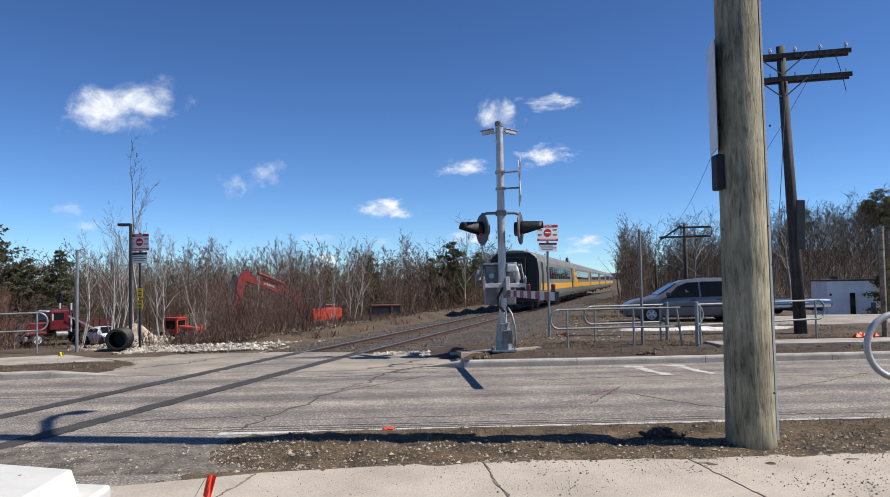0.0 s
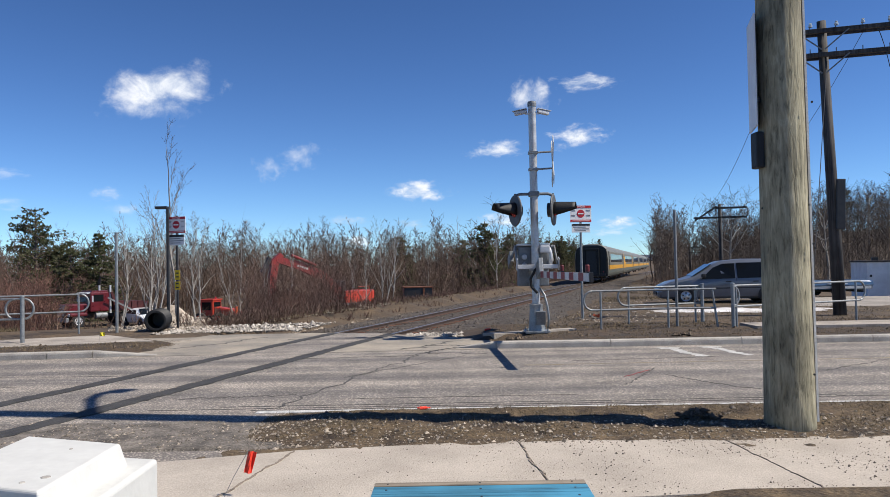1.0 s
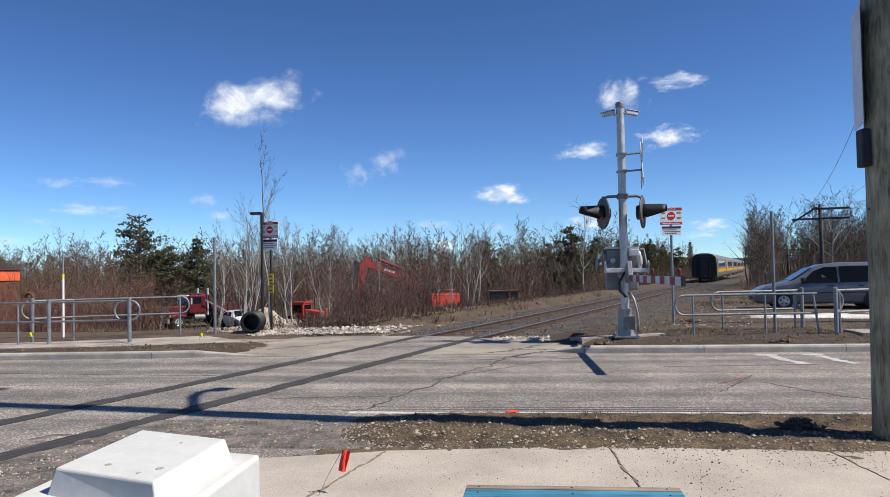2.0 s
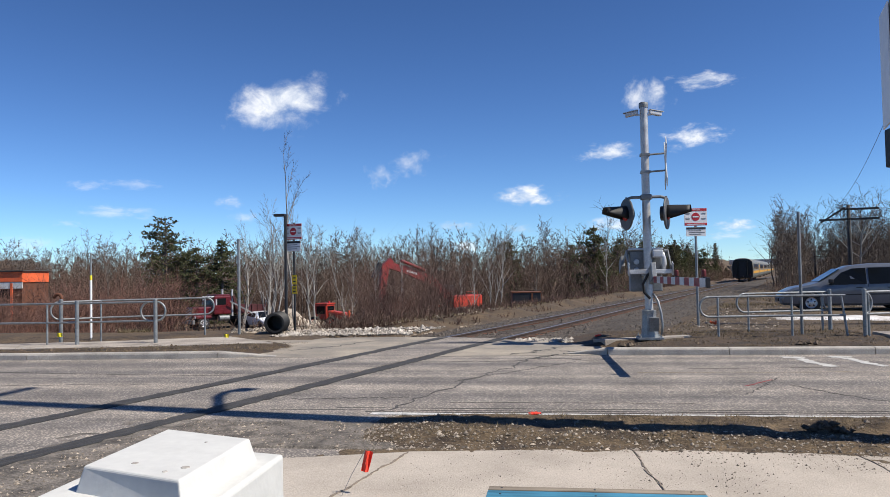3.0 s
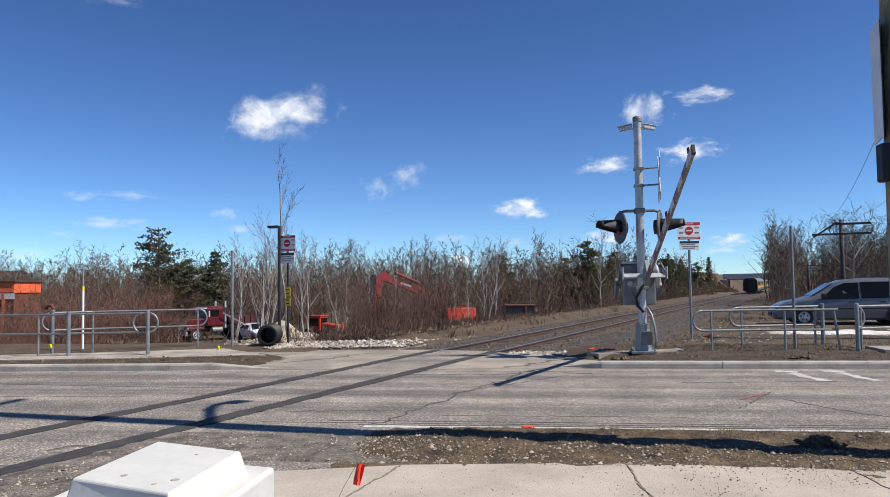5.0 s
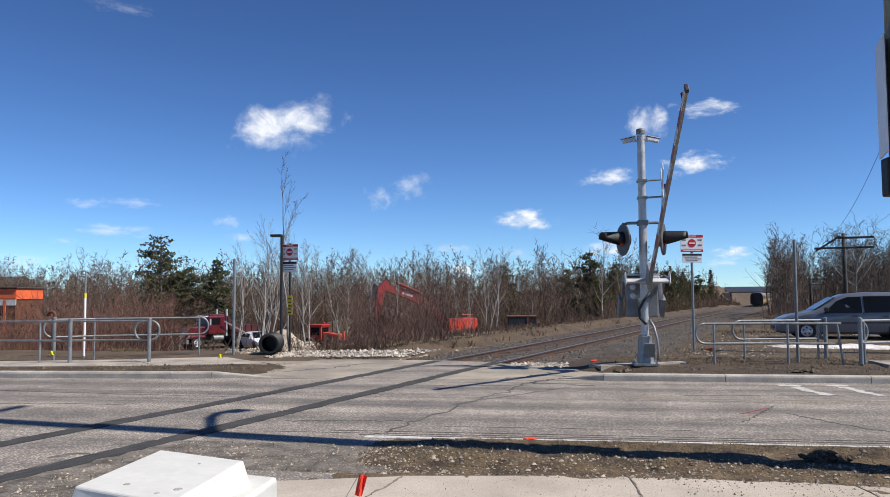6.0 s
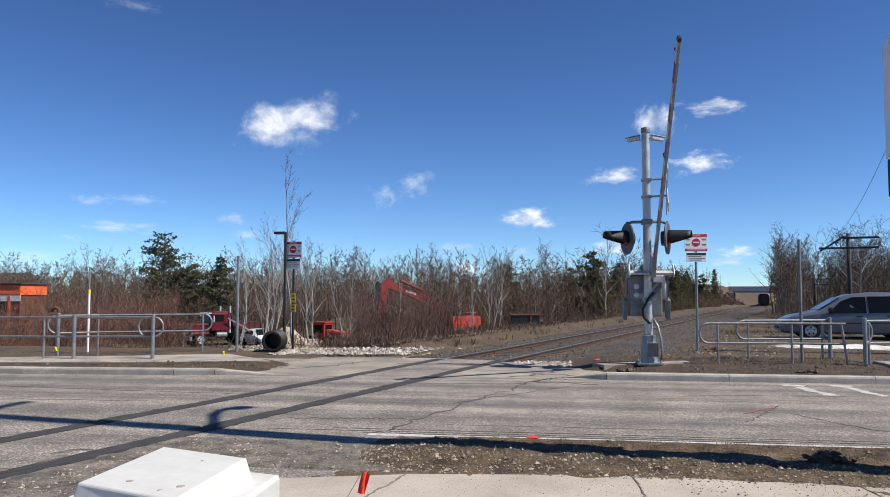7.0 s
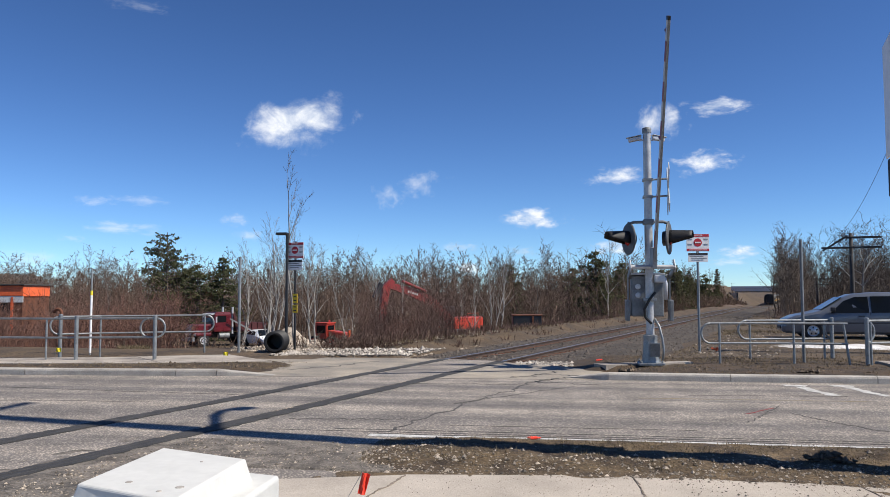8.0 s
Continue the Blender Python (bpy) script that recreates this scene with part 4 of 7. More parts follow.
def build_coach(y0, rear, yellow, engine=False):
    L = COACH
    prof = coach_section()
    ring = [(-w, z) for w, z in prof[:-1]] + [(0, prof[-1][1])] + [(w, z) for w, z in prof[-2::-1]]
    bm = bmesh.new()
    rows = []
    for y, k in ((0, 0.965), (0.14, 1.0), (L - 0.14, 1.0), (L, 0.965)):
        rows.append([bm.verts.new((x * k, y0 + y, 0.55 + (z - 0.55) * (0.5 + 0.5 * k) if z > 0.6 else z)) for x, z in ring])
    for a, b in zip(rows, rows[1:]):
        for k in range(len(ring) - 1):
            bm.faces.new((a[k], a[k + 1], b[k + 1], b[k]))
        bm.faces.new((a[-1], a[0], b[0], b[-1]))
    bm.faces.new(rows[0])
    bm.faces.new(rows[-1][::-1])
    body = part("coach", bm, TRAIN_GREY, train, "grey steel passenger coach")
    for sx in (-1, 1):
        part("lower_panel", skin(y0 + 0.3, y0 + L - 0.3, 0.58, 1.18, sx), TRAIN_TEAL, body, "dull green-grey lower side")
        part("stripe", skin(y0 + 0.3, y0 + L - 0.3, 1.2, 1.62, sx), TRAIN_YELLOW, body, "ochre yellow side stripe")
        n = 12
        for k in range(n):
            ya = y0 + 3.4 + k * (L - 6.8) / n
            part("window", skin(ya + 0.14, ya + (L - 6.8) / n - 0.14, 1.92, 2.72, sx, 0.012), TINT, body)
        for ya in (y0 + 1.0, y0 + L - 1.9):
            part("door", skin(ya, ya + 0.9, 0.75, 2.95, sx, 0.014), TRAIN_DARK if not yellow else TRAIN_YELLOW, body)
        if yellow:
            part("yellow_panel", skin(y0 + 0.3, y0 + 4.6, 0.6, 3.1, sx, 0.010), TRAIN_YELLOW, body, "bright yellow painted end panel")
            for k in range(5):
                part("window", skin(y0 + 5.0 + k * 1.1, y0 + 5.7 + k * 1.1, 1.95, 2.75, sx, 0.018), TINT, body)
    # end wall: dark frame with a gangway recess
    for ye, sg in ((y0, -1), (y0 + L, 1)):
        end = part("end_wall", plate([(-1.49, 0.6), (1.49, 0.6), (1.53, 2.2), (1.44, 2.95), (1.28, 3.25), (0.95, 3.46), (-0.95, 3.46), (-1.28, 3.25), (-1.44, 2.95), (-1.53, 2.2)], 0.03, pose(0, ye + (0.0 if sg < 0 else 0.03), 0)), TRAIN_DARK, body, "dark end wall")
        if rear and sg < 0:
            for x, w in ((-0.66, 0.16), (0.66, 0.16)):
                part("gangway_post", box((x, ye - 0.14, 1.95), (w, 0.26, 2.5), None, 0.03), TRAIN_DARK, end)
            part("gangway_top", box((0, ye - 0.14, 3.14), (1.5, 0.26, 0.16), None, 0.03), TRAIN_DARK, end)
            part("gangway_door", box((0, ye - 0.05, 1.95), (1.0, 0.06, 2.2)), BLACK, end)
            for x in (-1.12, 1.12):
                part("end_panel", box((x, ye - 0.05, 2.0), (0.6, 0.05, 2.3), None, 0.02), TRAIN_DARK, end, "dark end panel")
                part("tail_lamp", lathe([(0.07, 0), (0.07, 0.05)], 12, pose(x, ye - 0.07, 1.0, 90, 0, 0)), DARK_RED, end)
            part("coupler", box((0, ye - 0.35, 0.75), (0.3, 0.7, 0.28), None, 0.03), BLACK, end)
            part("buffer_beam", box((0, ye - 0.08, 0.72), (2.6, 0.14, 0.3), None, 0.02), BLACK, end)
            for x in (-0.5, 0.55):
                part("air_hose", tube([(x, ye - 0.15, 0.7), (x, ye - 0.3, 0.5), (x + 0.1, ye - 0.32, 0.42)], 0.03, 6), BLACK, end)
    for yb in (y0 + 3.6, y0 + L - 3.6):
        bogie = part("bogie", box((0, yb, 0.52), (2.3, 2.9, 0.3), None, 0.05), BLACK, body)
        for x in (-GAUGE, GAUGE):
            for dy in (-1.25, 1.25):
                part("wheel", lathe([(0.46, -0.065), (0.46, 0.05), (0.43, 0.065), (0.12, 0.07)], 20, pose(x, yb + dy, 0.46, 0, 90, 0)), RAIL_STEEL, bogie)
    part("underframe", box((0, y0 + L / 2, 0.62), (2.5, L - 11, 0.5), None, 0.05), BLACK, body)


for i in range(6):
    build_coach(0.4 + i * (COACH + GAP), i == 0, i == 1)
SPEED = 28.0


# ---- the far bridge ----
def build_bridge():
    m = pose(*along(284, -5.0), track_z(270), 0, 0, -math.degrees(TRACK_TURN))
    br = thing("road_bridge", m, "pale concrete road bridge over the railway", "bridge")
    part("deck", box((9.8, 0, 5.1), (34, 9, 1.0), None, 0.05), OFF_WHITE, br, "pale concrete bridge deck")
    part("parapet", box((9.8, -4.6, 5.95), (34, 0.3, 0.8), None, 0.03), OFF_WHITE, br)
    for k in range(5):
        part("girder", box((2, -3.4 + 1.7 * k, 4.5), (16, 0.5, 0.5)), KERB, br)
    for sx in (-1, 1):
        part("abutment", box((1.9 + sx * 8.2, 0, 0.9), (1.6, 9.5, 6.6), None, 0.05), KERB, br, "grey concrete abutment")
    return br


build_bridge()


# ---- clouds: far soft banks of vapour that drift slowly to the right ----
def cloud_material():
    m = bpy.data.materials.new("cloud_glow")
    m.use_nodes = True
    nt = m.node_tree
    N, L = nt.nodes, nt.links
    N.remove(N["Principled BSDF"])
    tc, info = N.new("ShaderNodeTexCoord"), N.new("ShaderNodeObjectInfo")
    mul = N.new("ShaderNodeMath")
    mul.operation = "MULTIPLY"
    mul.inputs[1].default_value = 50
    L.new(info.outputs["Random"], mul.inputs[0])
    mp = N.new("ShaderNodeMapping")
    mp.inputs["Scale"].default_value = (1.25, 1.0, 0.95)
    L.new(tc.outputs["Object"], mp.inputs["Vector"])
    n = N.new("ShaderNodeTexNoise")
    n.noise_dimensions = "4D"
    n.inputs["Scale"].default_value, n.inputs["Detail"].default_value, n.inputs["Roughness"].default_value, n.inputs["Distortion"].default_value = 2.1, 9, 0.6, 0.5
    L.new(mp.outputs["Vector"], n.inputs["Vector"])
    L.new(mul.outputs[0], n.inputs["W"])
    # ragged outline: the billow pattern shifts the place before the distance from the middle is taken; the base is flatter
    warp = N.new("ShaderNodeTexNoise")
    warp.noise_dimensions = "4D"
    warp.inputs["Scale"].default_value, warp.inputs["Detail"].default_value, warp.inputs["Roughness"].default_value = 1.6, 5, 0.6
    L.new(mp.outputs["Vector"], warp.inputs["Vector"])
    L.new(mul.outputs[0], warp.inputs["W"])
    mid = N.new("ShaderNodeVectorMath")
    mid.operation = "MULTIPLY_ADD"
    mid.inputs[1].default_value, mid.inputs[2].default_value = (1.5, 0, 1.1), (-0.75, 0, -0.42)
    L.new(warp.outputs["Color"], mid.inputs[0])
    flat = N.new("ShaderNodeVectorMath")
    flat.operation = "MULTIPLY_ADD"
    flat.inputs[1].default_value = (1, 0, 1.1)
    L.new(tc.outputs["Object"], flat.inputs[0])
    L.new(mid.outputs[0], flat.inputs[2])
    ln = N.new("ShaderNodeVectorMath")
    ln.operation = "LENGTH"
    L.new(flat.outputs[0], ln.inputs[0])
    r = N.new("ShaderNodeMapRange")
    r.inputs["From Min"].default_value, r.inputs["From Max"].default_value, r.inputs["To Min"].default_value, r.inputs["To Max"].default_value = 0.1, 0.95, 0.30, -0.45
    L.new(ln.outputs["Value"], r.inputs["Value"])
    add = N.new("ShaderNodeMath")
    L.new(n.outputs["Fac"], add.inputs[0])
    L.new(r.outputs["Result"], add.inputs[1])
    soft = N.new("ShaderNodeMapRange")
    soft.interpolation_type = "SMOOTHSTEP"
    soft.inputs["From Min"].default_value, soft.inputs["From Max"].default_value = 0.32, 0.98
    L.new(add.outputs[0], soft.inputs["Value"])
    dens = N.new("ShaderNodeMath")
    dens.operation = "MULTIPLY"
    L.new(soft.outputs["Result"], dens.inputs[0])
    L.new(info.outputs["Alpha"], dens.inputs[1])
    ramp = N.new("ShaderNodeValToRGB")
    ramp.color_ramp.elements[0].position, ramp.color_ramp.elements[0].color = 0.35, (0.62, 0.70, 0.82, 1)
    ramp.color_ramp.elements[1].position, ramp.color_ramp.elements[1].color = 0.62, (0.97, 0.98, 1.0, 1)
    L.new(n.outputs["Fac"], ramp.inputs["Fac"])
    # The sunlit white of the cloud is put in as its own glow.
    em, tr, mx = N.new("ShaderNodeEmission"), N.new("ShaderNodeBsdfTransparent"), N.new("ShaderNodeMixShader")
    em.inputs["Strength"].default_value = 0.92
    L.new(ramp.outputs["Color"], em.inputs["Color"])
    L.new(dens.outputs[0], mx.inputs["Fac"])
    L.new(tr.outputs[0], mx.inputs[1])
    L.new(em.outputs[0], mx.inputs[2])
    L.new(mx.outputs[0], N["Material Output"].inputs["Surface"])
    return m


CLOUD = cloud_material()
verts = [(-1 + i / 12, 0.25 * ((-1 + i / 12) ** 2 + (-1 + j / 8) ** 2), -1 + j / 8) for j in range(17) for i in range(25)]
cloud_mesh = obj_from("cloud", verts, [(j * 25 + i, j * 25 + i + 1, (j + 1) * 25 + i + 1, (j + 1) * 25 + i) for j in range(16) for i in range(24)], CLOUD, smooth=True)
CLOUDS = []
# bearing to the right of straight ahead and height over the horizon (degrees), half-width and half-height (degrees), density
CLOUD_LIST = [(-19.9, 13.2, 4.9, 2.6, 1.0), (-13.0, 7.6, 1.4, 1.1, 0.45), (-10.4, 8.7, 2.2, 1.3, 0.6), (-2.2, 5.9, 2.7, 0.95, 1.0), (7.3, 12.9, 2.2, 1.7, 0.7), (11.5, 13.4, 2.9, 0.75, 0.75),
              (4.2, 9.0, 2.7, 0.95, 0.85), (10.3, 9.6, 2.7, 1.0, 0.9), (4.4, 3.6, 2.2, 0.8, 0.8), (12.5, 3.2, 1.9, 0.6, 0.75), (12.1, 2.4, 2.0, 0.4, 0.6), (-31.8, 4.9, 3.0, 0.7, 0.6),
              (-30.6, 6.8, 2.4, 0.55, 0.4), (-33.6, 6.6, 1.5, 0.55, 0.4), (-24.4, 5.6, 1.4, 0.55, 0.5), (-6.9, 2.1, 1.4, 0.65, 0.95), (-7.3, 3.7, 1.9, 0.45, 0.6), (-37.5, 2.6, 2.2, 0.8, 0.4),
              (-2.8, 3.4, 1.5, 0.5, 0.45), (-31.0, 20.0, 2.4, 0.6, 0.25), (-23.2, 4.5, 1.5, 0.6, 0.5), (-35, 4.0, 1.2, 0.4, 0.35)]
for i, (az, el, w, h, density) in enumerate(CLOUD_LIST):
    D = 2500.0
    a, e = radians(az), radians(el)
    at = Vector((D * math.cos(e) * math.sin(a), D * math.cos(e) * math.cos(a), D * math.sin(e)))
    drift = 6.5 * (el / 12.6) ** 1.5
    at.x -= 8 * drift
    m = Matrix.Translation(at) @ pose(0, 0, 0, el, 0, -az) @ Matrix.Diagonal((D * 1.35 * math.tan(radians(w)), D * 0.02, D * 1.45 * math.tan(radians(h)), 1))
    ob = cloud_mesh if i == 0 else cloud_mesh.copy()
    if i:
        scene.collection.objects.link(ob)
    ob.matrix_basis = m
    ob.color = (1, 1, 1, density if density > 0.65 else density * 0.62)
    tagged(ob, "small white cumulus cloud in a blue sky" if density > 0.7 else "thin wispy white cloud in a blue sky", "cloud", "fair-weather clouds", "structure")
    CLOUDS.append((ob, m, drift))


# ---- trees and shrubs ----
def branching(rng, h, trunk_r, limbs, spread, start=0.25, up=0.7, twigs=5, droop=0.0, stems=1):
    """Segments of a bare tree: (thick limbs, thin twigs)."""
    thick, thin = [], []

    def grow(p, d, length, r, level, n):
        pts, step_len = [p], length / n
        for k in range(n):
            d = (d + Vector(rng.normal(0, 0.10 + 0.05 * level, 3)) + Vector((0, 0, 0.06 * up - droop * 0.1))).normalized()
            q = pts[-1] + d * step_len
            r0, r1 = r * (1 - 0.8 * k / n), r * (1 - 0.8 * (k + 1) / n)
            (thick if level < 2 else thin).append((tuple(pts[-1]), tuple(q), max(r0, 0.006), max(r1, 0.005)))
            pts.append(q)
            if level < 3 and k >= (n * start if level == 0 else 0):
                for _ in range(limbs[level] if level < len(limbs) else 0):
                    a = rng.uniform(0, math.tau)
                    u = d.orthogonal().normalized()
                    v = d.cross(u)
                    e = (d * up + (u * math.cos(a) + v * math.sin(a)) * spread * rng.uniform(0.6, 1.2)).normalized()
                    left = 1 - (k + 0.6) / n
                    grow(q, e, length * (0.24 + 0.34 * left) * rng.uniform(0.7, 1.15) * (0.8 if level == 0 else 0.75), r1 * 0.55, level + 1, max(3, int(n * 0.5)) if level == 0 else (3 if level == 1 else 2))
    for s in range(stems):
        lean = Vector((*(rng.normal(0, 0.10 if stems == 1 else 0.22, 2)), 1)).normalized()
        grow(Vector((*(rng.normal(0, 0.0 if stems == 1 else 0.12, 2)), -0.15)), lean, h * rng.uniform(0.85, 1.05), trunk_r, 0, 9)
    return thick, thin


def bare_tree(seed, h, r, limbs, spread, bark, twig, label, **kw):
    rng = np.random.default_rng(seed)
    thick, thin = branching(rng, h, r, limbs, spread, **kw)
    top = thing("bare_tree", Matrix(), label, "tree")
    obj_from("trunk", *sticks(thick, 5), bark, top)
    obj_from("crown", *twig_cones([(p, q, r0) for p, q, r0, r1 in thin]), twig, top, "leafless twigs")
    return top


def pine_tree(seed, h, width, label, dense=1.0, gap=0.25, needle=None, conical=True, size=0.30):
    rng = np.random.default_rng(seed)
    top = thing("pine_tree", Matrix(), label, "tree")
    segs = [((0, 0, h * k / 8), (rng.normal(0, 0.03), rng.normal(0, 0.03), h * (k + 1) / 8), 0.16 * (1 - k / 9), 0.16 * (1 - (k + 1) / 9)) for k in range(8)]
    segs[0] = ((0, 0, -0.2), segs[0][1], 0.17, 0.14)
    pts = []
    z = h * gap
    while z < h * 0.99:
        u = (z / h - gap) / (1 - gap)
        reach = width * ((1 - u) ** 0.8 if conical else math.sin(math.pi * min(1, 0.18 + 0.80 * u)) ** 0.7) * rng.uniform(0.8, 1.15) + 0.12
        for _ in range(rng.integers(3, 6)):
            a = rng.uniform(0, math.tau)
            L = reach * rng.uniform(0.55, 1.1)
            rise = L * (0.25 if not conical else -0.12) * rng.uniform(0.3, 1.5)
            tip = np.array((L * math.cos(a), L * math.sin(a), z + rise))
            segs.append(((0, 0, z), tuple(tip), 0.035, 0.012))
            for _ in range(int(13 * dense * max(0.5, L))):
                f = rng.uniform(0.3, 1.05)
                pts.append(np.array((0, 0, z)) * (1 - f) + tip * f + rng.normal(0, 0.10 + 0.06 * L, 3) * (1, 1, 0.45))
        z += h * 0.042 * rng.uniform(0.7, 1.3)
    obj_from("trunk", *sticks(segs, 5), BARK_BROWN, top)
    obj_from("crown", *tufts(rng, pts, size * 1.1, 5), needle or NEEDLE, top, "dark green needles")
    return top


def shrub(seed, h, n, spread, material, label):
    rng = np.random.default_rng(seed)
    segs = []
    for _ in range(n):
        a, lean = rng.uniform(0, math.tau), abs(rng.normal(0, spread))
        p = Vector((rng.normal(0, 0.35), rng.normal(0, 0.35), -0.1))
        d = Vector((math.cos(a) * lean, math.sin(a) * lean, 1)).normalized()
        L, r = h * rng.uniform(0.5, 1.1), rng.uniform(0.008, 0.016)
        for k in range(4):
            q = p + d * L / 4
            segs.append((tuple(p), tuple(q + d * L * 0.08), r * (1 - 0.2 * k)))
            if k > 0:
                for _ in range(4):
                    e = (d + Vector(rng.normal(0, 0.42, 3))).normalized()
                    segs.append((tuple(q), tuple(q + e * L * rng.uniform(0.12, 0.36)), r * 0.45))
            p, d = q, (d + Vector(rng.normal(0, 0.13, 3)) + Vector((0, 0, 0.05))).normalized()
    top = tagged(obj_from("shrub", *twig_cones(segs), material), label, "shrub")
    return top


BIRCH = "slender leafless birch with pale bark"
GREYT = "leafless grey-brown tree with fine twigs"
PROTO = [bare_tree(1, 7.0, 0.075, [2, 3, 1], 0.55, BARK_PALE, TWIG_GREY, BIRCH, start=0.2, up=1.0),
         bare_tree(2, 7.0, 0.065, [2, 3, 1], 0.5, BARK_PALE, TWIG_GREY, BIRCH, start=0.15, up=1.15, stems=2),
         bare_tree(3, 8.0, 0.11, [3, 3, 1], 0.95, BARK_GREY, TWIG_GREY, GREYT, start=0.25, up=0.75),
         bare_tree(4, 7.0, 0.085, [3, 3, 1], 0.75, BARK_BROWN, TWIG_BROWN, GREYT, start=0.2, up=0.85),
         bare_tree(5, 8.0, 0.06, [1, 3, 2], 0.4, BARK_GREY, TWIG_GREY, "tall thin leafless sapling", start=0.3, up=1.2)]
PINES = [pine_tree(11, 7.0, 1.75, "dark green pine with open crown", 0.85, 0.32, conical=False, size=0.17),
         pine_tree(12, 6.0, 2.5, "broad dark green spruce", 1.15, 0.05, NEEDLE, True, 0.2),
         pine_tree(13, 5.5, 1.45, "narrow dark green cedar", 1.9, 0.03, NEEDLE_DARK, True, 0.17),
         pine_tree(14, 8.0, 1.9, "tall pine on the wooded hill", 1.0, 0.45, NEEDLE_DARK, conical=False, size=0.22)]
HEIGHT = {0: 7.0, 1: 7.0, 2: 8.0, 3: 7.0, 4: 8.0}
used = set()


def plant(protos, k, x, y, h, base_h, turn, group):
    """Puts the first tree of a kind itself, later ones as copies."""
    s = h / max(v.co.z for c in protos[k].children for v in c.data.vertices)
    m = pose(x, y, ground_z(x, y) - 0.05, 0, 0, turn) @ Matrix.Scale(s, 4)
    ob = protos[k]
    if ob.name in used:
        ob = copy_thing(ob, m)
    else:
        used.add(ob.name)
        ob.matrix_basis = m
    ob["group"] = group
    return ob


# trees that stand out one by one: kind, x, y, height
for i, (k, x, y, h) in enumerate([(4, -9.3, 26.0, 6.9), (1, -15.2, 38, 7.6), (0, -15.9, 40, 7.0), (0, -13.8, 42, 7.0), (1, -12.4, 45, 6.9), (0, -13.3, 55, 7.0), (0, -11.5, 55, 7.6), (3, -9.0, 55, 8.2), (1, -4.3, 45, 6.6),
                                  (0, -3.5, 46, 6.3), (3, -1.6, 50, 5.4), (3, -38.6, 60, 8.4), (2, 3.2, 82, 7.4), (3, -36.0, 62, 7.4), (0, -18.6, 50, 7.6), (3, 9.5, 96, 7.2), (0, -6.0, 52, 6.2), (1, -18.6, 42, 7.5), (2, -18.0, 45, 7.8), (0, -14.4, 43, 7.6), (1, -17.0, 44, 7.0)]):
    plant(PROTO, k, x, y, h, HEIGHT[k], 47 * i, "trees beside the yard")
for i, (k, x, y, h, b) in enumerate([(0, -37.4, 68, 10.3, 7.0), (1, -33.2, 66, 7.3, 6.0), (1, -31.2, 67, 6.6, 6.0), (1, -36.0, 69, 5.8, 6.0), (0, -39.5, 72, 6.5, 7.0)]):
    plant(PINES, k, x, y, h, b, 70 * i, "pines beside the yard")
tr = np.random.default_rng(21)
for i in range(40):
    y = tr.uniform(72, 128)
    x = track_x(y) - tr.uniform(6.5, 24) * (0.7 + y / 220)
    plant(PINES, 2 if tr.random() < 0.75 else 1, x, y, tr.uniform(4.4, 7.2), 5.7, 37 * i, "evergreens along the railway")
for i in range(10):
    y = tr.uniform(70, 104)
    x = track_x(y) - tr.uniform(8, 60)
    plant(PROTO, int(tr.integers(0, 4)), x, y, tr.uniform(6.0, 8.6), 7.3, 53 * i, "trees beside the yard")
for i in range(18):
    y = tr.uniform(58, 150)
    x = track_x(y) + 9 + 55 * tr.random() ** 1.3
    plant(PROTO, int(tr.choice([2, 2, 3])), x, y, tr.uniform(6.5, 9.5), 7.6, 31 * i, "bare trees on the wooded hill")
for i in range(16):
    y = tr.uniform(108, 150)
    x = track_x(y) + tr.uniform(34, 66)
    plant(PINES, 3, x, y, tr.uniform(7.5, 9.5), 8.0, 61 * i, "pines on the wooded hill")
for i in range(26):
    y = tr.uniform(84, 215)
    x = track_x(y) - tr.uniform(7.5, 14) / COS_T
    plant(PINES, 2 if i % 3 else 1, x, y, tr.uniform(6.2, 8.0) - 0.022 * (y - 84), 5.7, 43 * i, "evergreens along the railway")
for i, (y, o, h) in enumerate(((72, 5.6, 7.4), (84, 6.2, 8.2), (79, 7.6, 8.4))):
    plant(PROTO, 3, track_x(y) + o / COS_T, y, h, 7.6, 67 * i, "bare trees on the wooded hill")
for i in range(14):
    y = tr.uniform(150, 250)
    x = track_x(y) - tr.uniform(14, 40)
    plant(PINES, 2, x, y, tr.uniform(5.0, 7.5), 5.7, 61 * i, "evergreens along the railway")


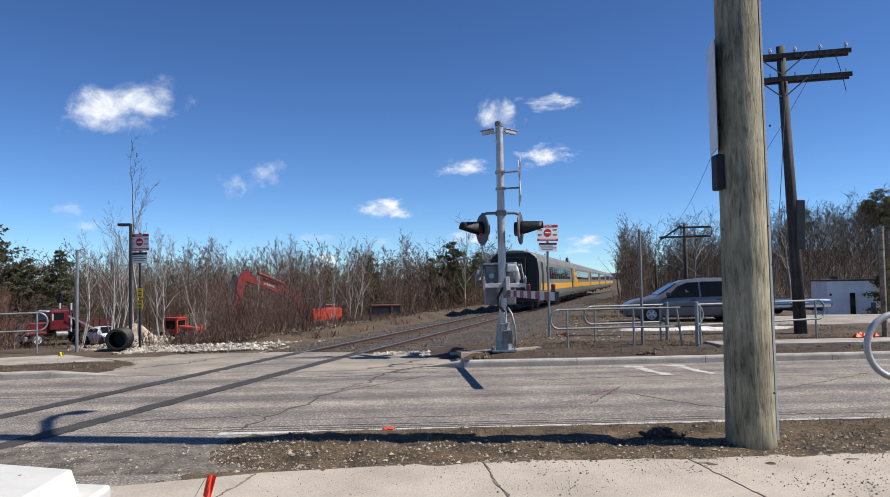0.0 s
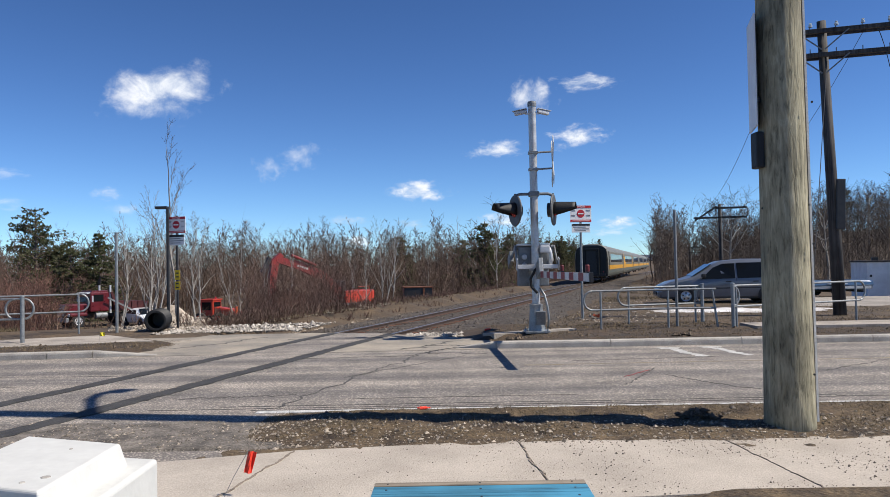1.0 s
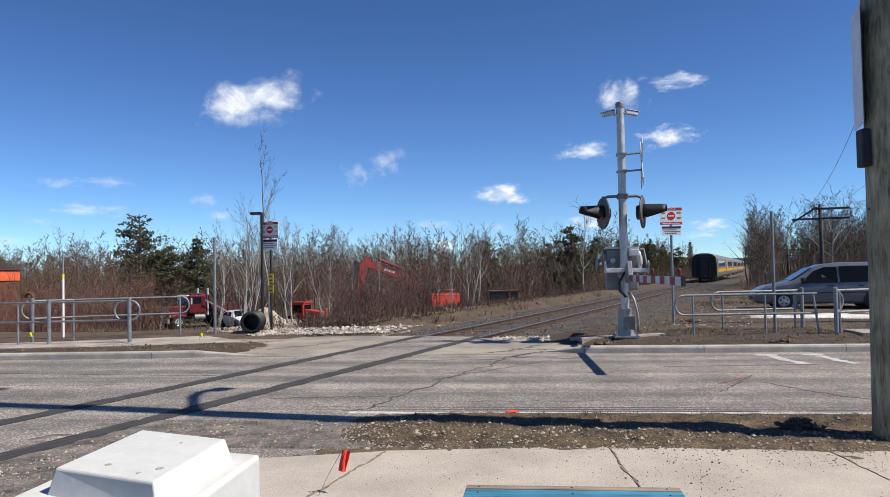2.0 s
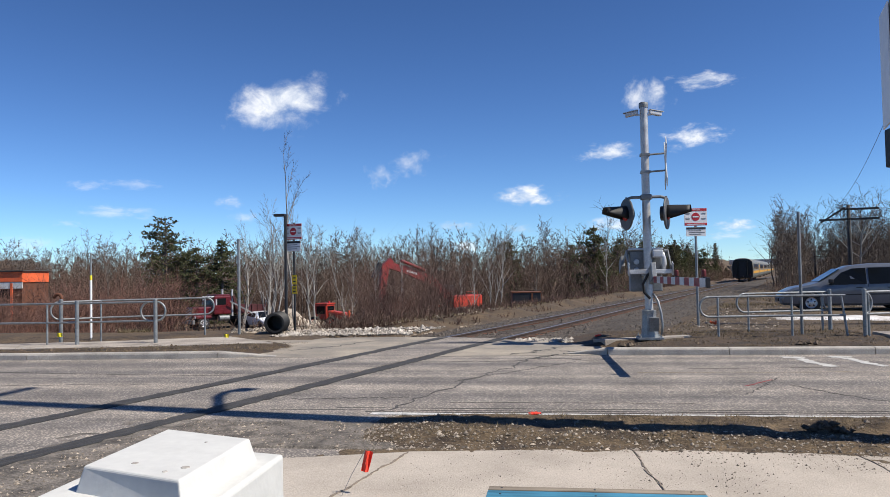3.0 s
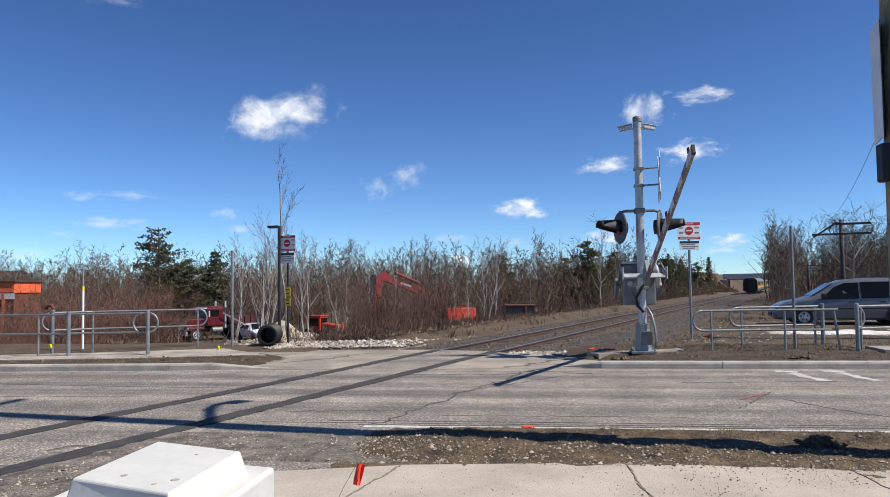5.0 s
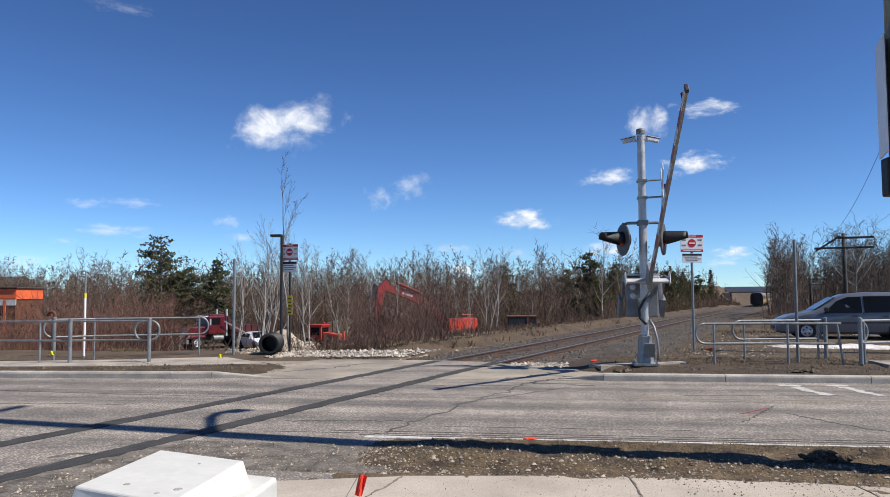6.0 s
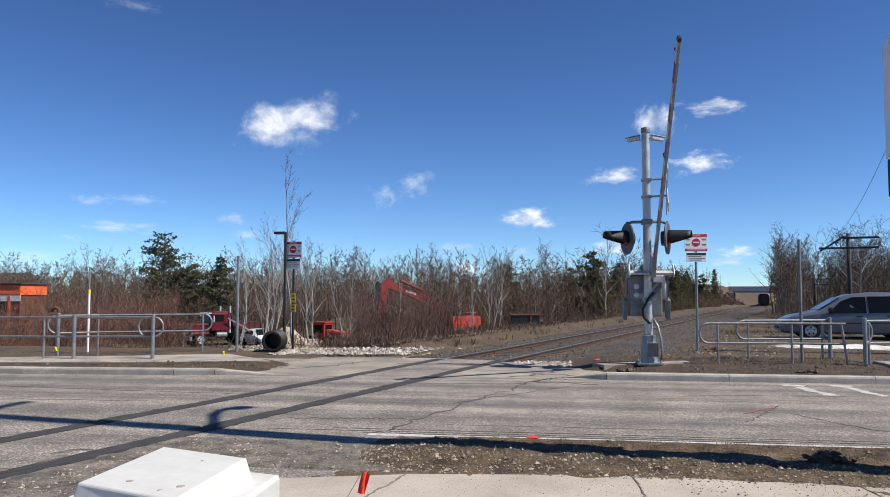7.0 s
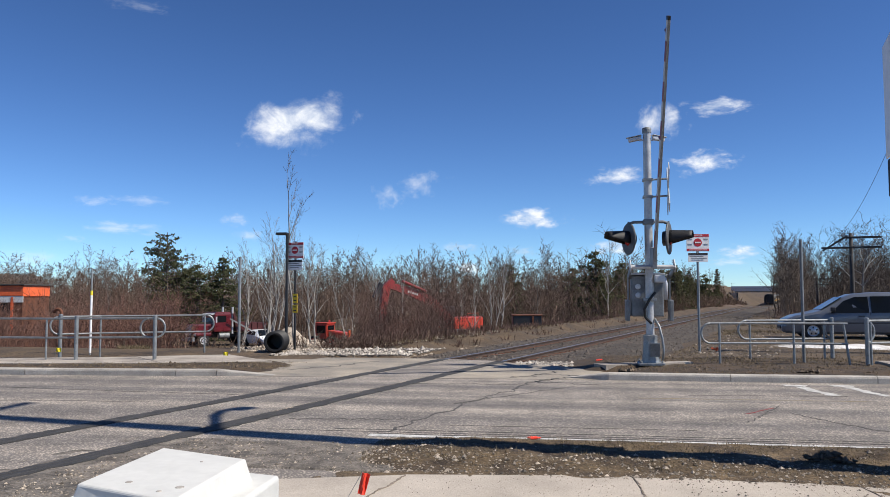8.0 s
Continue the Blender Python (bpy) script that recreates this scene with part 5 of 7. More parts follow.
def far_woods(name, count, region, height, seed, material, label, thick=1.0, twigs=5, fine=0.019):
    """A wood too far off and too thick to count: slim bare stems with forking branches and a haze of fine twigs."""
    r = np.random.default_rng(seed)
    segs = []
    for _ in range(count):
        x, y = region(r)
        z, h = ground_z(x, y) - 0.1, height * min(1.25, r.lognormal(-0.28, 0.25))
        p = np.array((x, y, z))
        tip = p + (r.normal(0, 0.06) * h, r.normal(0, 0.06) * h, h)
        rad = (0.012 + 0.0048 * h) * thick
        segs.append((p, tip, rad))
        low, bushy = r.uniform(0.12, 0.45), r.uniform(0.6, 1.3)
        for _ in range(r.integers(11, 17)):
            f = low + (0.96 - low) * r.random() ** 0.8
            q = p + (tip - p) * f
            a, L = r.uniform(0, math.tau), h * (0.10 + 0.30 * (1 - f)) * r.uniform(0.6, 1.3) * bushy
            e = q + np.array((math.cos(a) * L * 0.6, math.sin(a) * L * 0.6, L * r.uniform(0.5, 1.1)))
            segs.append((q, e, rad * 0.36))
            for _ in range(twigs):
                w = q + (e - q) * r.uniform(0.25, 1.0)
                segs.append((w, w + np.array((r.normal(0, 0.42), r.normal(0, 0.42), r.uniform(0.05, 0.75))) * L * 0.62, fine))
    return tagged(obj_from(name, *twig_cones(segs), material), label, "woods", kind="stuff")


def left_region(y0, y1, o0, o1):
    def pick(r):
        y = r.uniform(y0, y1)
        return track_x(y) - r.uniform(o0, o1), y
    return pick


far_woods("bare_woods", 1250, left_region(62, 130, 9, 120), 7.2, 5, TWIG_BROWN, "thick brown leafless woods behind the yard")
far_woods("bare_woods", 1100, left_region(100, 190, 12, 180), 9.6, 6, TWIG_GREY, "thick grey leafless woods behind the yard", 1.0, twigs=4, fine=0.058)
far_woods("bare_woods", 1050, lambda r: (lambda y: (track_x(y) + (11.5 if y < 100 else 8.5) + 56 * r.random() ** 1.3, y))(r.uniform(62, 150)), 7.8, 7, TWIG_HILL, "thick leafless woods on the hill", 1.0, twigs=5, fine=0.023)
far_woods("bare_woods", 130, lambda r: (lambda y: (y * r.uniform(0.268, 0.305), y))(r.uniform(62, 94)), 6.4, 9, TWIG_GREY, "leafless grove at the edge of the hill")
far_woods("bare_woods", 260, left_region(140, 262, 10, 60), 6.0, 8, TWIG_BROWN, "thin leafless woods on the cut bank", twigs=3, fine=0.03)


def thicket(name, count, region, h, seed, material, label):
    r = np.random.default_rng(seed)
    segs = []
    for _ in range(count):
        x, y = region(r)
        z, L = ground_z(x, y) - 0.05, h * r.uniform(0.4, 1.2)
        p = np.array((x, y, z))
        d = np.array((r.normal(0, 0.35), r.normal(0, 0.35), 1.0))
        q = p + d * L * 0.5
        e = q + (d + r.normal(0, 0.25, 3)) * L * 0.5
        fine = 0.008 + 0.00008 * y
        segs += [(p, q + (q - p) * 0.2, 0.018), (q, e, fine)]
        for _ in range(5):
            w = p + (e - p) * r.uniform(0.25, 0.9)
            segs.append((w, w + (d + r.normal(0, 0.6, 3)) * L * 0.33, fine))
    return tagged(obj_from(name, *twig_cones(segs), material), label, "undergrowth", kind="stuff")


def off_yard(r):
    while True:
        y = r.uniform(46, 108)
        x = track_x(y) - r.uniform(7, 85)
        if y > 74 or x > -0.09 * y or x < -0.60 * y:
            return x, y


thicket("undergrowth", 3700, off_yard, 2.8, 31, TWIG_BROWN, "dense brown undergrowth before the woods")
thicket("undergrowth", 3600, left_region(74, 100, 8, 105), 5.2, 37, TWIG_BROWN, "dense brown saplings inside the woods")
thicket("undergrowth", 1500, left_region(64, 215, 6.2, 12), 2.2, 38, TWIG_BROWN, "brown brush on the railway bank")
thicket("undergrowth", 3000, lambda r: (lambda y: (track_x(y) + r.uniform(11, 52), y))(r.uniform(50, 120)), 3.4, 32, TWIG_HILL, "dense grey undergrowth before the hill")

thicket("undergrowth", 2600, left_region(62, 255, 6.5, 16), 1.2, 33, TWIG_BROWN, "low brown brush along the railway")
thicket("undergrowth", 4500, lambda r: (lambda y: (track_x(y) - 4.0 - min(10, 1.5 + 0.30 * (y - 21)) * r.random(), y))(21 + 70 * r.random() ** 1.4), 0.28, 36, TWIG_RUSSET, "low brown weeds on the railway bank")
thicket("undergrowth", 1500, lambda r: (lambda y: (track_x(y) + r.uniform(6, 11), y))(r.uniform(40, 220)), 0.9, 34, TWIG_BROWN, "low brown brush along the railway")
thicket("undergrowth", 520, lambda r: (lambda y: (min(-0.62 * y + 0.58 * y * r.random(), track_x(y) - 4.6), y))(20.5 + 20 * r.random() ** 1.5), 0.42, 35, TWIG_BROWN, "low dead weeds beside the road")
# red-stemmed shrubs by the road, brown shrubs by the track
sr = np.random.default_rng(77)
RED_SHRUB = shrub(41, 2.0, 52, 0.55, TWIG_RED, "bare shrub with dense reddish stems")
BROWN_SHRUB = shrub(42, 3.0, 58, 0.36, TWIG_RUSSET, "bare shrub with upright brown stems")
first = {RED_SHRUB: True, BROWN_SHRUB: True}


def bush(proto, x, y, s, turn, group):
    m = pose(x, y, ground_z(x, y), 0, 0, turn) @ Matrix.Scale(s, 4)
    ob = proto if first[proto] else copy_thing(proto, m)
    first[proto] = False
    ob.matrix_basis = m
    ob["group"] = group


for i in range(62):
    y = sr.uniform(21, 36)
    bush(RED_SHRUB, -y * sr.uniform(0.535, 0.90), y, sr.uniform(0.55, 1.0), 40 * i, "red shrubs by the road")
for i in range(26):
    y = sr.uniform(30, 44)
    u = sr.uniform(0, 1)
    bush(BROWN_SHRUB, -0.275 * y + 0.135 * y * u + sr.normal(0, 0.3), y, sr.uniform(0.55, 0.85), 37 * i, "brown shrubs by the track")
for i in range(3):
    bush(BROWN_SHRUB, sr.uniform(-6.6, -4.6), sr.uniform(25, 30), sr.uniform(0.18, 0.32), 51 * i, "brown shrubs by the track")
for i in range(2):
    bush(RED_SHRUB, sr.uniform(-6.2, -4.6), sr.uniform(24, 27), sr.uniform(0.3, 0.45), 51 * i, "red shrubs by the road")


# ---- grass and stones ----
gr = np.random.default_rng(91)
pts = []
while len(pts) < 22000:
    x, y = gr.uniform(-1.9, 9.5), gr.uniform(6.95, 8.34)
    if noise.noise((x * 1.7, y * 1.7, 9)) > gr.uniform(-0.5, 0.35):
        pts.append((x, y, near_soil(x, y) - 0.004))
tagged(obj_from("grass", *blades(gr, pts, 0.045, 0.003, 1.3), DRY_GRASS), "short dry grass on the verge", "grass", kind="stuff")
pts = []
while len(pts) < 16000:
    x, y = gr.uniform(-16, 14), gr.uniform(13.9, 18.8)
    left = x < -5.4 and 13.72 + 0.35 * step(-11, -5.5, x) + 0.15 < y < 14.6 + 1.5 * step(-14, -5, x)
    right = x > 1.0 and y > 14.62 and (y < 16.7 or x < 6.6)
    if (left or right) and noise.noise((x * 1.1, y * 1.7, 5)) > gr.uniform(-0.45, 0.4):
        pts.append((x, y, 0.112 if left else right_soil(x, y) - 0.005))
tagged(obj_from("grass", *blades(gr, pts, 0.045, 0.004, 1.0), DRY_GRASS), "thin dry grass on the muddy verge", "grass", kind="stuff")
pts = []
while len(pts) < 42000:
    y = 20 + 45 * gr.random() ** 1.6
    x = gr.uniform(-0.62 * y, 0.30 * y + 6)
    o = off_track(x, y)
    if abs(o) > 4.2 and not (o > 4.2 and y < 31) and not (-0.57 * y < x < -0.27 * y and y < 46) and noise.noise((x * 0.25, y * 0.25, 2)) > gr.uniform(-0.5, 0.3):
        pts.append((x, y, ground_z(x, y) - 0.01))
tagged(obj_from("dry_grass", *blades(gr, pts, 0.16, 0.010, 0.9), DRY_GRASS), "tall dry grass beside the track", "grass", kind="stuff")
pts = []
while len(pts) < 16000:
    y = 17.2 + 14 * gr.random() ** 1.3
    x = gr.uniform(1.0, 13.0)
    if off_track(x, y) > 3.6 and not (x > 6.6 and y < 17.9) and noise.noise((x * 0.8, y * 0.8, 14)) > gr.uniform(-0.5, 0.3):
        pts.append((x, y, max(ground_z(x, y), right_soil(x, y) if y < 19.1 else -1) - 0.005))
tagged(obj_from("grass", *blades(gr, pts, 0.075, 0.006, 1.1), DRY_GRASS), "thin brown grass before the parked van", "grass", kind="stuff")

# gravel and crumbs near the pavement
pts, sz = [], []
while len(pts) < 6500:
    x, y = gr.uniform(-3.2, 7), gr.uniform(6.7, 8.3)
    near_edge = 7.35 if x > -1 else 7.9
    if y < near_edge + gr.exponential(0.25) and gr.random() < (1.0 if y < near_edge else 0.4):
        pts.append((x, y, near_soil(x, y) + 0.002))
        sz.append(0.003 + gr.exponential(0.0058))
tagged(obj_from("gravel", *scatter_stones(gr, pts, np.minimum(sz, 0.03)), PEBBLE), "loose pale gravel along the verge", "gravel", kind="stuff")
pts, sz = [], []
for _ in range(15000):
    y = gr.uniform(3.0, 8.0)
    x = gr.uniform(-6.0, -0.3)
    if off_track(x, y) > 1.0 and (y > 6.65 or x < -1.95) and shoulder_z(x, y) > -0.02 and noise.noise((x * 2.3, y * 2.3, 31)) > gr.uniform(-0.6, 0.3):
        pts.append((x, y, shoulder_z(x, y) + 0.002))
        sz.append(0.003 + gr.exponential(0.0042))
tagged(obj_from("gravel", *scatter_stones(gr, pts, np.minimum(sz, 0.022)), PEBBLE), "grey gravel on the shoulder", "gravel", kind="stuff")
pts, sz = [], []
for _ in range(11000):
    x = -1.3 + 6.8 * gr.random() ** 0.7
    y = gr.uniform(5.2, 6.85)
    if noise.noise((x * 1.3, y * 1.3, 41)) < gr.uniform(-0.35, 0.5):
        continue
    pts.append((x, y, 0.016))
    sz.append(0.0012 + gr.exponential(0.0022 if x > 1 else 0.0012))
tagged(obj_from("grit", *scatter_stones(gr, pts, np.minimum(sz, 0.013)), GRIT), "dark grit and crumbs on the pavement", "grit", kind="stuff")

# pale rubble where the track leaves the road, ballast along the track
pts, sz = [], []
for _ in range(2600):
    x = gr.uniform(-7.2, -1.0)
    y = 18.45 + 2.2 * gr.random() ** 1.5 + 0.16 * (x + 7)
    if off_track(x, y) < -1.9:
        pts.append((x, y, 0.04 + gr.uniform(0, 0.04)))
        sz.append(0.018 + gr.exponential(0.016))
for _ in range(500):
    x, y = gr.uniform(-1.0, 0.3), gr.uniform(17.2, 18.2)
    pts.append((x, y, -0.05 + gr.uniform(0, 0.05)))
    sz.append(0.02 + gr.exponential(0.012))
tagged(obj_from("rubble", *scatter_stones(gr, pts, np.minimum(sz, 0.11)), PALE_STONE), "pale broken stone beside the track", "stones", kind="stuff")
pts, sz = [], []
for _ in range(12500):
    s = 18.9 + 55 * gr.random() ** 1.7
    o = gr.uniform(-3.6, 4.2)
    x, y = along(s, o)
    z = track_z(y) + np.interp(o, [b[0] for b in BED], [b[1] for b in BED])
    pts.append((x, y, z))
    sz.append(0.022 + gr.exponential(0.012) * (1 + 0.02 * (s - 19)))
tagged(obj_from("ballast", *scatter_stones(gr, pts, np.minimum(sz, 0.09)), BALLAST), "dark crushed-stone ballast", "ballast", kind="stuff")
# clods and small stones on the muddy verges
pts, sz = [], []
for _ in range(6500):
    x, y = gr.uniform(-15, 12), gr.uniform(13.95, 18.9)
    if x < -5.6 and y < 14.5 + 1.5 * step(-14, -5, x):
        z = left_soil(x, y)
    elif x > 1.0 and y > 14.6 and (y < 16.6 or x < 6.6):
        z = right_soil(x, y)
    else:
        continue
    pts.append((x, y, z))
    sz.append(0.008 + gr.exponential(0.012))
tagged(obj_from("soil_crumbs", *scatter_stones(gr, pts, np.minimum(sz, 0.06)), CRUMB), "dark soil crumbs on the muddy verge", "soil", kind="stuff")
pts, sz = [], []
for _ in range(5000):
    y = 19.5 + 14 * gr.random() ** 1.4
    x = gr.uniform(-0.45 * y, track_x(y) - 3.6) if gr.random() < 0.9 else track_x(y) + gr.uniform(4.0, 7.0)
    pts.append((x, y, ground_z(x, y) + 0.005))
    sz.append(0.012 + gr.exponential(0.016))
tagged(obj_from("loose_stones", *scatter_stones(gr, pts, np.minimum(sz, 0.09)), PEBBLE), "loose stones in the rough grass", "stones", kind="stuff")


# ---- poles, signs, railings ----
def text_mesh(name, body, size, material, parent, m):
    cu = bpy.data.curves.new(name, "FONT")
    cu.body, cu.size, cu.align_x, cu.align_y, cu.extrude = body, size, "CENTER", "CENTER", 0.001
    tmp = bpy.data.objects.new(name, cu)
    scene.collection.objects.link(tmp)
    me = bpy.data.meshes.new_from_object(tmp.evaluated_get(bpy.context.evaluated_depsgraph_get()))
    bpy.data.objects.remove(tmp)
    me.materials.clear()
    me.materials.append(material)
    ob = new(name, me)
    ob.parent, ob.matrix_basis = parent, m
    return ob


def near_pole():
    top = thing("utility_pole", pose(3.20, 7.15, 0.03), "thick greenish treated wooden utility pole in the verge", "utility pole")
    hs = [0, 0.25, 1.2, 3, 5, 8, 13.8]
    ob = part("pole", tube([(0, 0, h - 0.3 if h == 0 else h) for h in hs], [0.235, 0.222, 0.212, 0.203, 0.192, 0.172, 0.148], 40), POLE_WOOD, top, smooth=True)
    part("wire_moulding", box((0.205, -0.055, 4.2), (0.02, 0.03, 8.3), pose(0, 0, 0, 0, -0.35, 0)), OFF_WHITE, top, "thin pale ground-wire moulding")
    for z in (2.05, 4.35):
        part("staple", box((0.216 - 0.004 * z, -0.055, z), (0.012, 0.05, 0.02)), GALV_DULL, top)
    sign = part("back_sign", box((-0.235, 0.06, 3.30), (0.012, 0.46, 1.04), pose(0, 0, 0, 0, 0, -14)), WHITE, top, "white sign panel seen edge-on")
    part("sign_strap", box((-0.20, 0.03, 3.05), (0.07, 0.1, 0.05)), BLACK, sign)
    part("sign_back", box((-0.223, 0.06, 3.30), (0.008, 0.45, 1.02), pose(0, 0, 0, 0, 0, -14)), TRIM_BLACK, sign)
    part("meter_box", box((-0.235, -0.02, 2.57), (0.075, 0.15, 0.34), None, 0.02), BLACK_PLASTIC, top, "black plastic box strapped to the pole")
    # street-light arm over the road, with its head
    arm = part("light_arm", tube([(0.0, 0.12, 8.38), (-0.04, 0.5, 8.55), (-0.12, 1.0, 8.75), (-0.10, 1.32, 8.85), (-0.04, 1.5, 8.86)], 0.07, 10), GALV_DULL, top, smooth=True)
    part("lamp_head", box((0.02, 1.58, 8.80), (0.26, 0.36, 0.13), pose(0, 0, 0, -14, 0, -12), 0.05), GALV_DULL, arm)
    part("cross_arm", box((0, 0.1, 12.7), (0.12, 2.2, 0.12)), OLD_POLE, top)
    for i in range(6):
        a, z = 1.0 + 2.4 * rng.random(), rng.uniform(0.1, 3.2)
        part("knot", lathe([(0.012, -0.004), (0.009, 0.003)], 6, pose(-0.214 * math.cos(a * 2), -0.214 * abs(math.sin(a)), z, 90, 0, 0)), TRIM_BLACK, top)
    return top


near_pole()


def line_pole(x, y, h, broken, label, lean=0.0):
    """Old open-wire pole: two double cross-arms with braces, pins and a few insulators; arms stand across the line."""
    top = thing("telegraph_pole", pose(x, y, ground_z(x, y) if y > 25 else 0.08, 0, 0, -math.degrees(TRACK_TURN)), label, "telegraph pole", "old line along the railway")
    part("pole", tube([(0.0, 0, -0.3), (lean * 0.5, 0, h / 2), (lean, 0, h)], [0.17, 0.14, 0.115], 14), OLD_POLE, top, smooth=True)
    for z, left in ((h - 0.30, -0.3 if broken else -1.75), (h - 0.95, -1.75)):
        for dy in (-0.16, 0.16):
            cxm = (left + 1.75) / 2
            arm = part("cross_arm", box((lean + cxm, dy, z), (1.75 - left, 0.085, 0.12), None, 0.01), OLD_POLE, top, "weathered wooden cross-arm")
        for sx in ((1,) if left > -1 else (-1, 1)):
            part("brace", box((lean + sx * 0.34, -0.2, z - 0.26), (0.78, 0.012, 0.035), pose(0, 0, 0, 0, -sx * 40, 0)), GREY_PAINT, top)
        for k in range(6):
            px_ = -1.6 + 0.64 * k
            if px_ < left + 0.1 or abs(px_) < 0.1:
                continue
            part("pin", tube([(lean + px_, -0.16, z + 0.05), (lean + px_, -0.16, z + 0.17)], 0.014, 6), GREY_PAINT, top)
            if k in (2, 3, 4, 5) and z > h - 0.6:
                part("insulator", lathe([(0.05, 0.12), (0.052, 0.17), (0.03, 0.185), (0.04, 0.22), (0.015, 0.235)], 12, pose(lean + px_ + 0.02, -0.16, z)), INSULATOR, top, "clear glass insulator")
    if broken:
        part("broken_arm", box((lean - 0.95, -0.16, h - 0.66), (1.75, 0.09, 0.12), pose(0, 0, 0, 0, -33, 0), 0.01), OLD_POLE, top, "broken cross-arm hanging down")
    return top


P2 = line_pole(10.5, 20.5, 7.95, False, "old dark telegraph pole with two cross-arms", -0.25)
part("cable_guard", box((0.06, -0.16, 2.95), (0.24, 0.05, 1.36), pose(0, 0, 0, 0, 2, 14), 0.02), BLACK, P2, "black cable guard strip")
P3 = line_pole(18.9, 53, 6.35, True, "old telegraph pole with a broken cross-arm")
P4 = line_pole(30.6, 97, 4.0, False, "distant old telegraph pole beside the trees")


def wire(name, a, b, sag, r, label):
    a, b = Vector(a), Vector(b)
    pts = [a.lerp(b, i / 16) - Vector((0, 0, sag * 4 * (i / 16) * (1 - i / 16))) for i in range(17)]
    tagged(part(name, tube(pts, r, 5), TRIM_BLACK), label, "wire", "wires of the old line")


wire("overhead_wire", (11.3, 20.3, 7.75), (20.2, 52.6, 5.9), 0.9, 0.008, "thin black slack wire between telegraph poles")
wire("overhead_wire", (9.2, 20.9, 7.1), (17.6, 53.2, 5.2), 1.0, 0.008, "thin black slack wire between telegraph poles")
wire("guy_wire", (10.3, 20.4, 6.9), (8.0, 16.9, 0.15), 0.05, 0.010, "thin guy wire from the telegraph pole")
wire("overhead_wire", (20.0, 52.6, 5.9), (31.5, 96.8, 3.6), 0.8, 0.009, "thin black slack wire between telegraph poles")
wire("loose_wire", (11.5, 20.1, 7.72), (11.72, 19.95, 6.6), -0.12, 0.010, "loose wire end hanging from the cross-arm")


def danger_sign(x, y, z, w, h, label, second, tall, post):
    """No-entry trespass sign on a steel post; small print as bars."""
    turn = -14 if x < 0 else 8
    top = thing("warning_sign", pose(x, y, 0.08, 0, 0, turn), label, "sign")
    part("post", tube([(0, 0.03, -0.1), (0, 0.03, tall)], 0.033, 10), post, top)
    z -= 0.08
    panel = part("panel", box((0, 0, z), (w, 0.012, h), None, 0.004), WHITE, top, "white sign panel with red bands")
    f = -0.0085
    part("header_band", box((0, f, z + h * 0.42), (w * 0.98, 0.004, h * 0.15)), RED, panel, "red header band")
    part("footer_band", box((0, f, z - h * 0.42), (w * 0.98, 0.004, h * 0.14)), RED, panel, "red footer band")
    text_mesh("lettering", "DANGER", h * 0.13, WHITE, panel, pose(0, f - 0.003, z + h * 0.42, 90, 0, 0))
    part("no_entry_disc", lathe([(h * 0.235, 0), (h * 0.235, 0.004)], 28, pose(0, f + 0.002, z + 0.005, 90, 0, 0)), RED, panel, "red no-entry disc")
    part("no_entry_bar", box((0, f - 0.005, z + 0.005), (h * 0.34, 0.004, h * 0.075)), WHITE, panel)
    for sx in (-1, 1):
        for k in range(4):
            part("text_bar", box((sx * w * 0.35, f, z + h * (0.22 - 0.05 * k - (0.2 if k > 1 else 0))), (w * (0.2 - 0.03 * (k % 2)), 0.003, h * 0.025)), GREY_PAINT, panel)
    part("text_bar", box((0, f - 0.003, z - h * 0.42), (w * 0.8, 0.003, h * 0.035)), WHITE, panel)
    low = part("lower_panel", box((0, 0, z - h * 0.5 - 0.04 - second[1] / 2), (second[0], 0.012, second[1]), None, 0.004), WHITE, top, "white notice panel")
    zl = z - h * 0.5 - 0.04 - second[1] / 2
    part("notice_band", box((0, f, zl + second[1] * 0.38), (second[0] * 0.98, 0.004, second[1] * 0.22)), TRIM_BLACK, low, "dark band")
    for k in range(3):
        part("text_bar", box(((-0.04, 0.02, -0.02)[k], f, zl + second[1] * (0.12 - 0.2 * k)), (second[0] * (0.7, 0.8, 0.6)[k], 0.003, second[1] * 0.07)), GREY_PAINT, low)
    return top


SL = danger_sign(-7.21, 20.1, 2.81, 0.56, 0.44, "red and white warning sign on a dark post", (0.48, 0.28), 2.98, BLACK)
for z, h in ((1.40, 0.26), (1.12, 0.22)):
    tag = part("yellow_tag", box((0.03, -0.02, z), (0.16, 0.01, h), None, 0.003), YELLOW, SL, "yellow number plate tag")
    for k in range(2):
        part("text_bar", box((0.03, -0.028, z + 0.05 - 0.1 * k), (0.09, 0.004, 0.03)), TRIM_BLACK, tag)
danger_sign(3.65, 20.8, 2.94, 0.60, 0.46, "red and white warning sign on a grey post", (0.52, 0.24), 3.0, GALV_DULL)

lamp = thing("pathway_lamp", pose(-7.42, 20.05, 0.08), "slim black pathway lamp with a flat head", "lamp post")
part("post", tube([(0, 0, -0.05), (0, 0, 3.2)], 0.04, 10), BLACK, lamp)
part("head", box((-0.14, -0.02, 3.19), (0.32, 0.2, 0.07), None, 0.015), BLACK, lamp)
part("base_plate", box((0, 0, 0.01), (0.2, 0.2, 0.02)), BLACK, lamp)


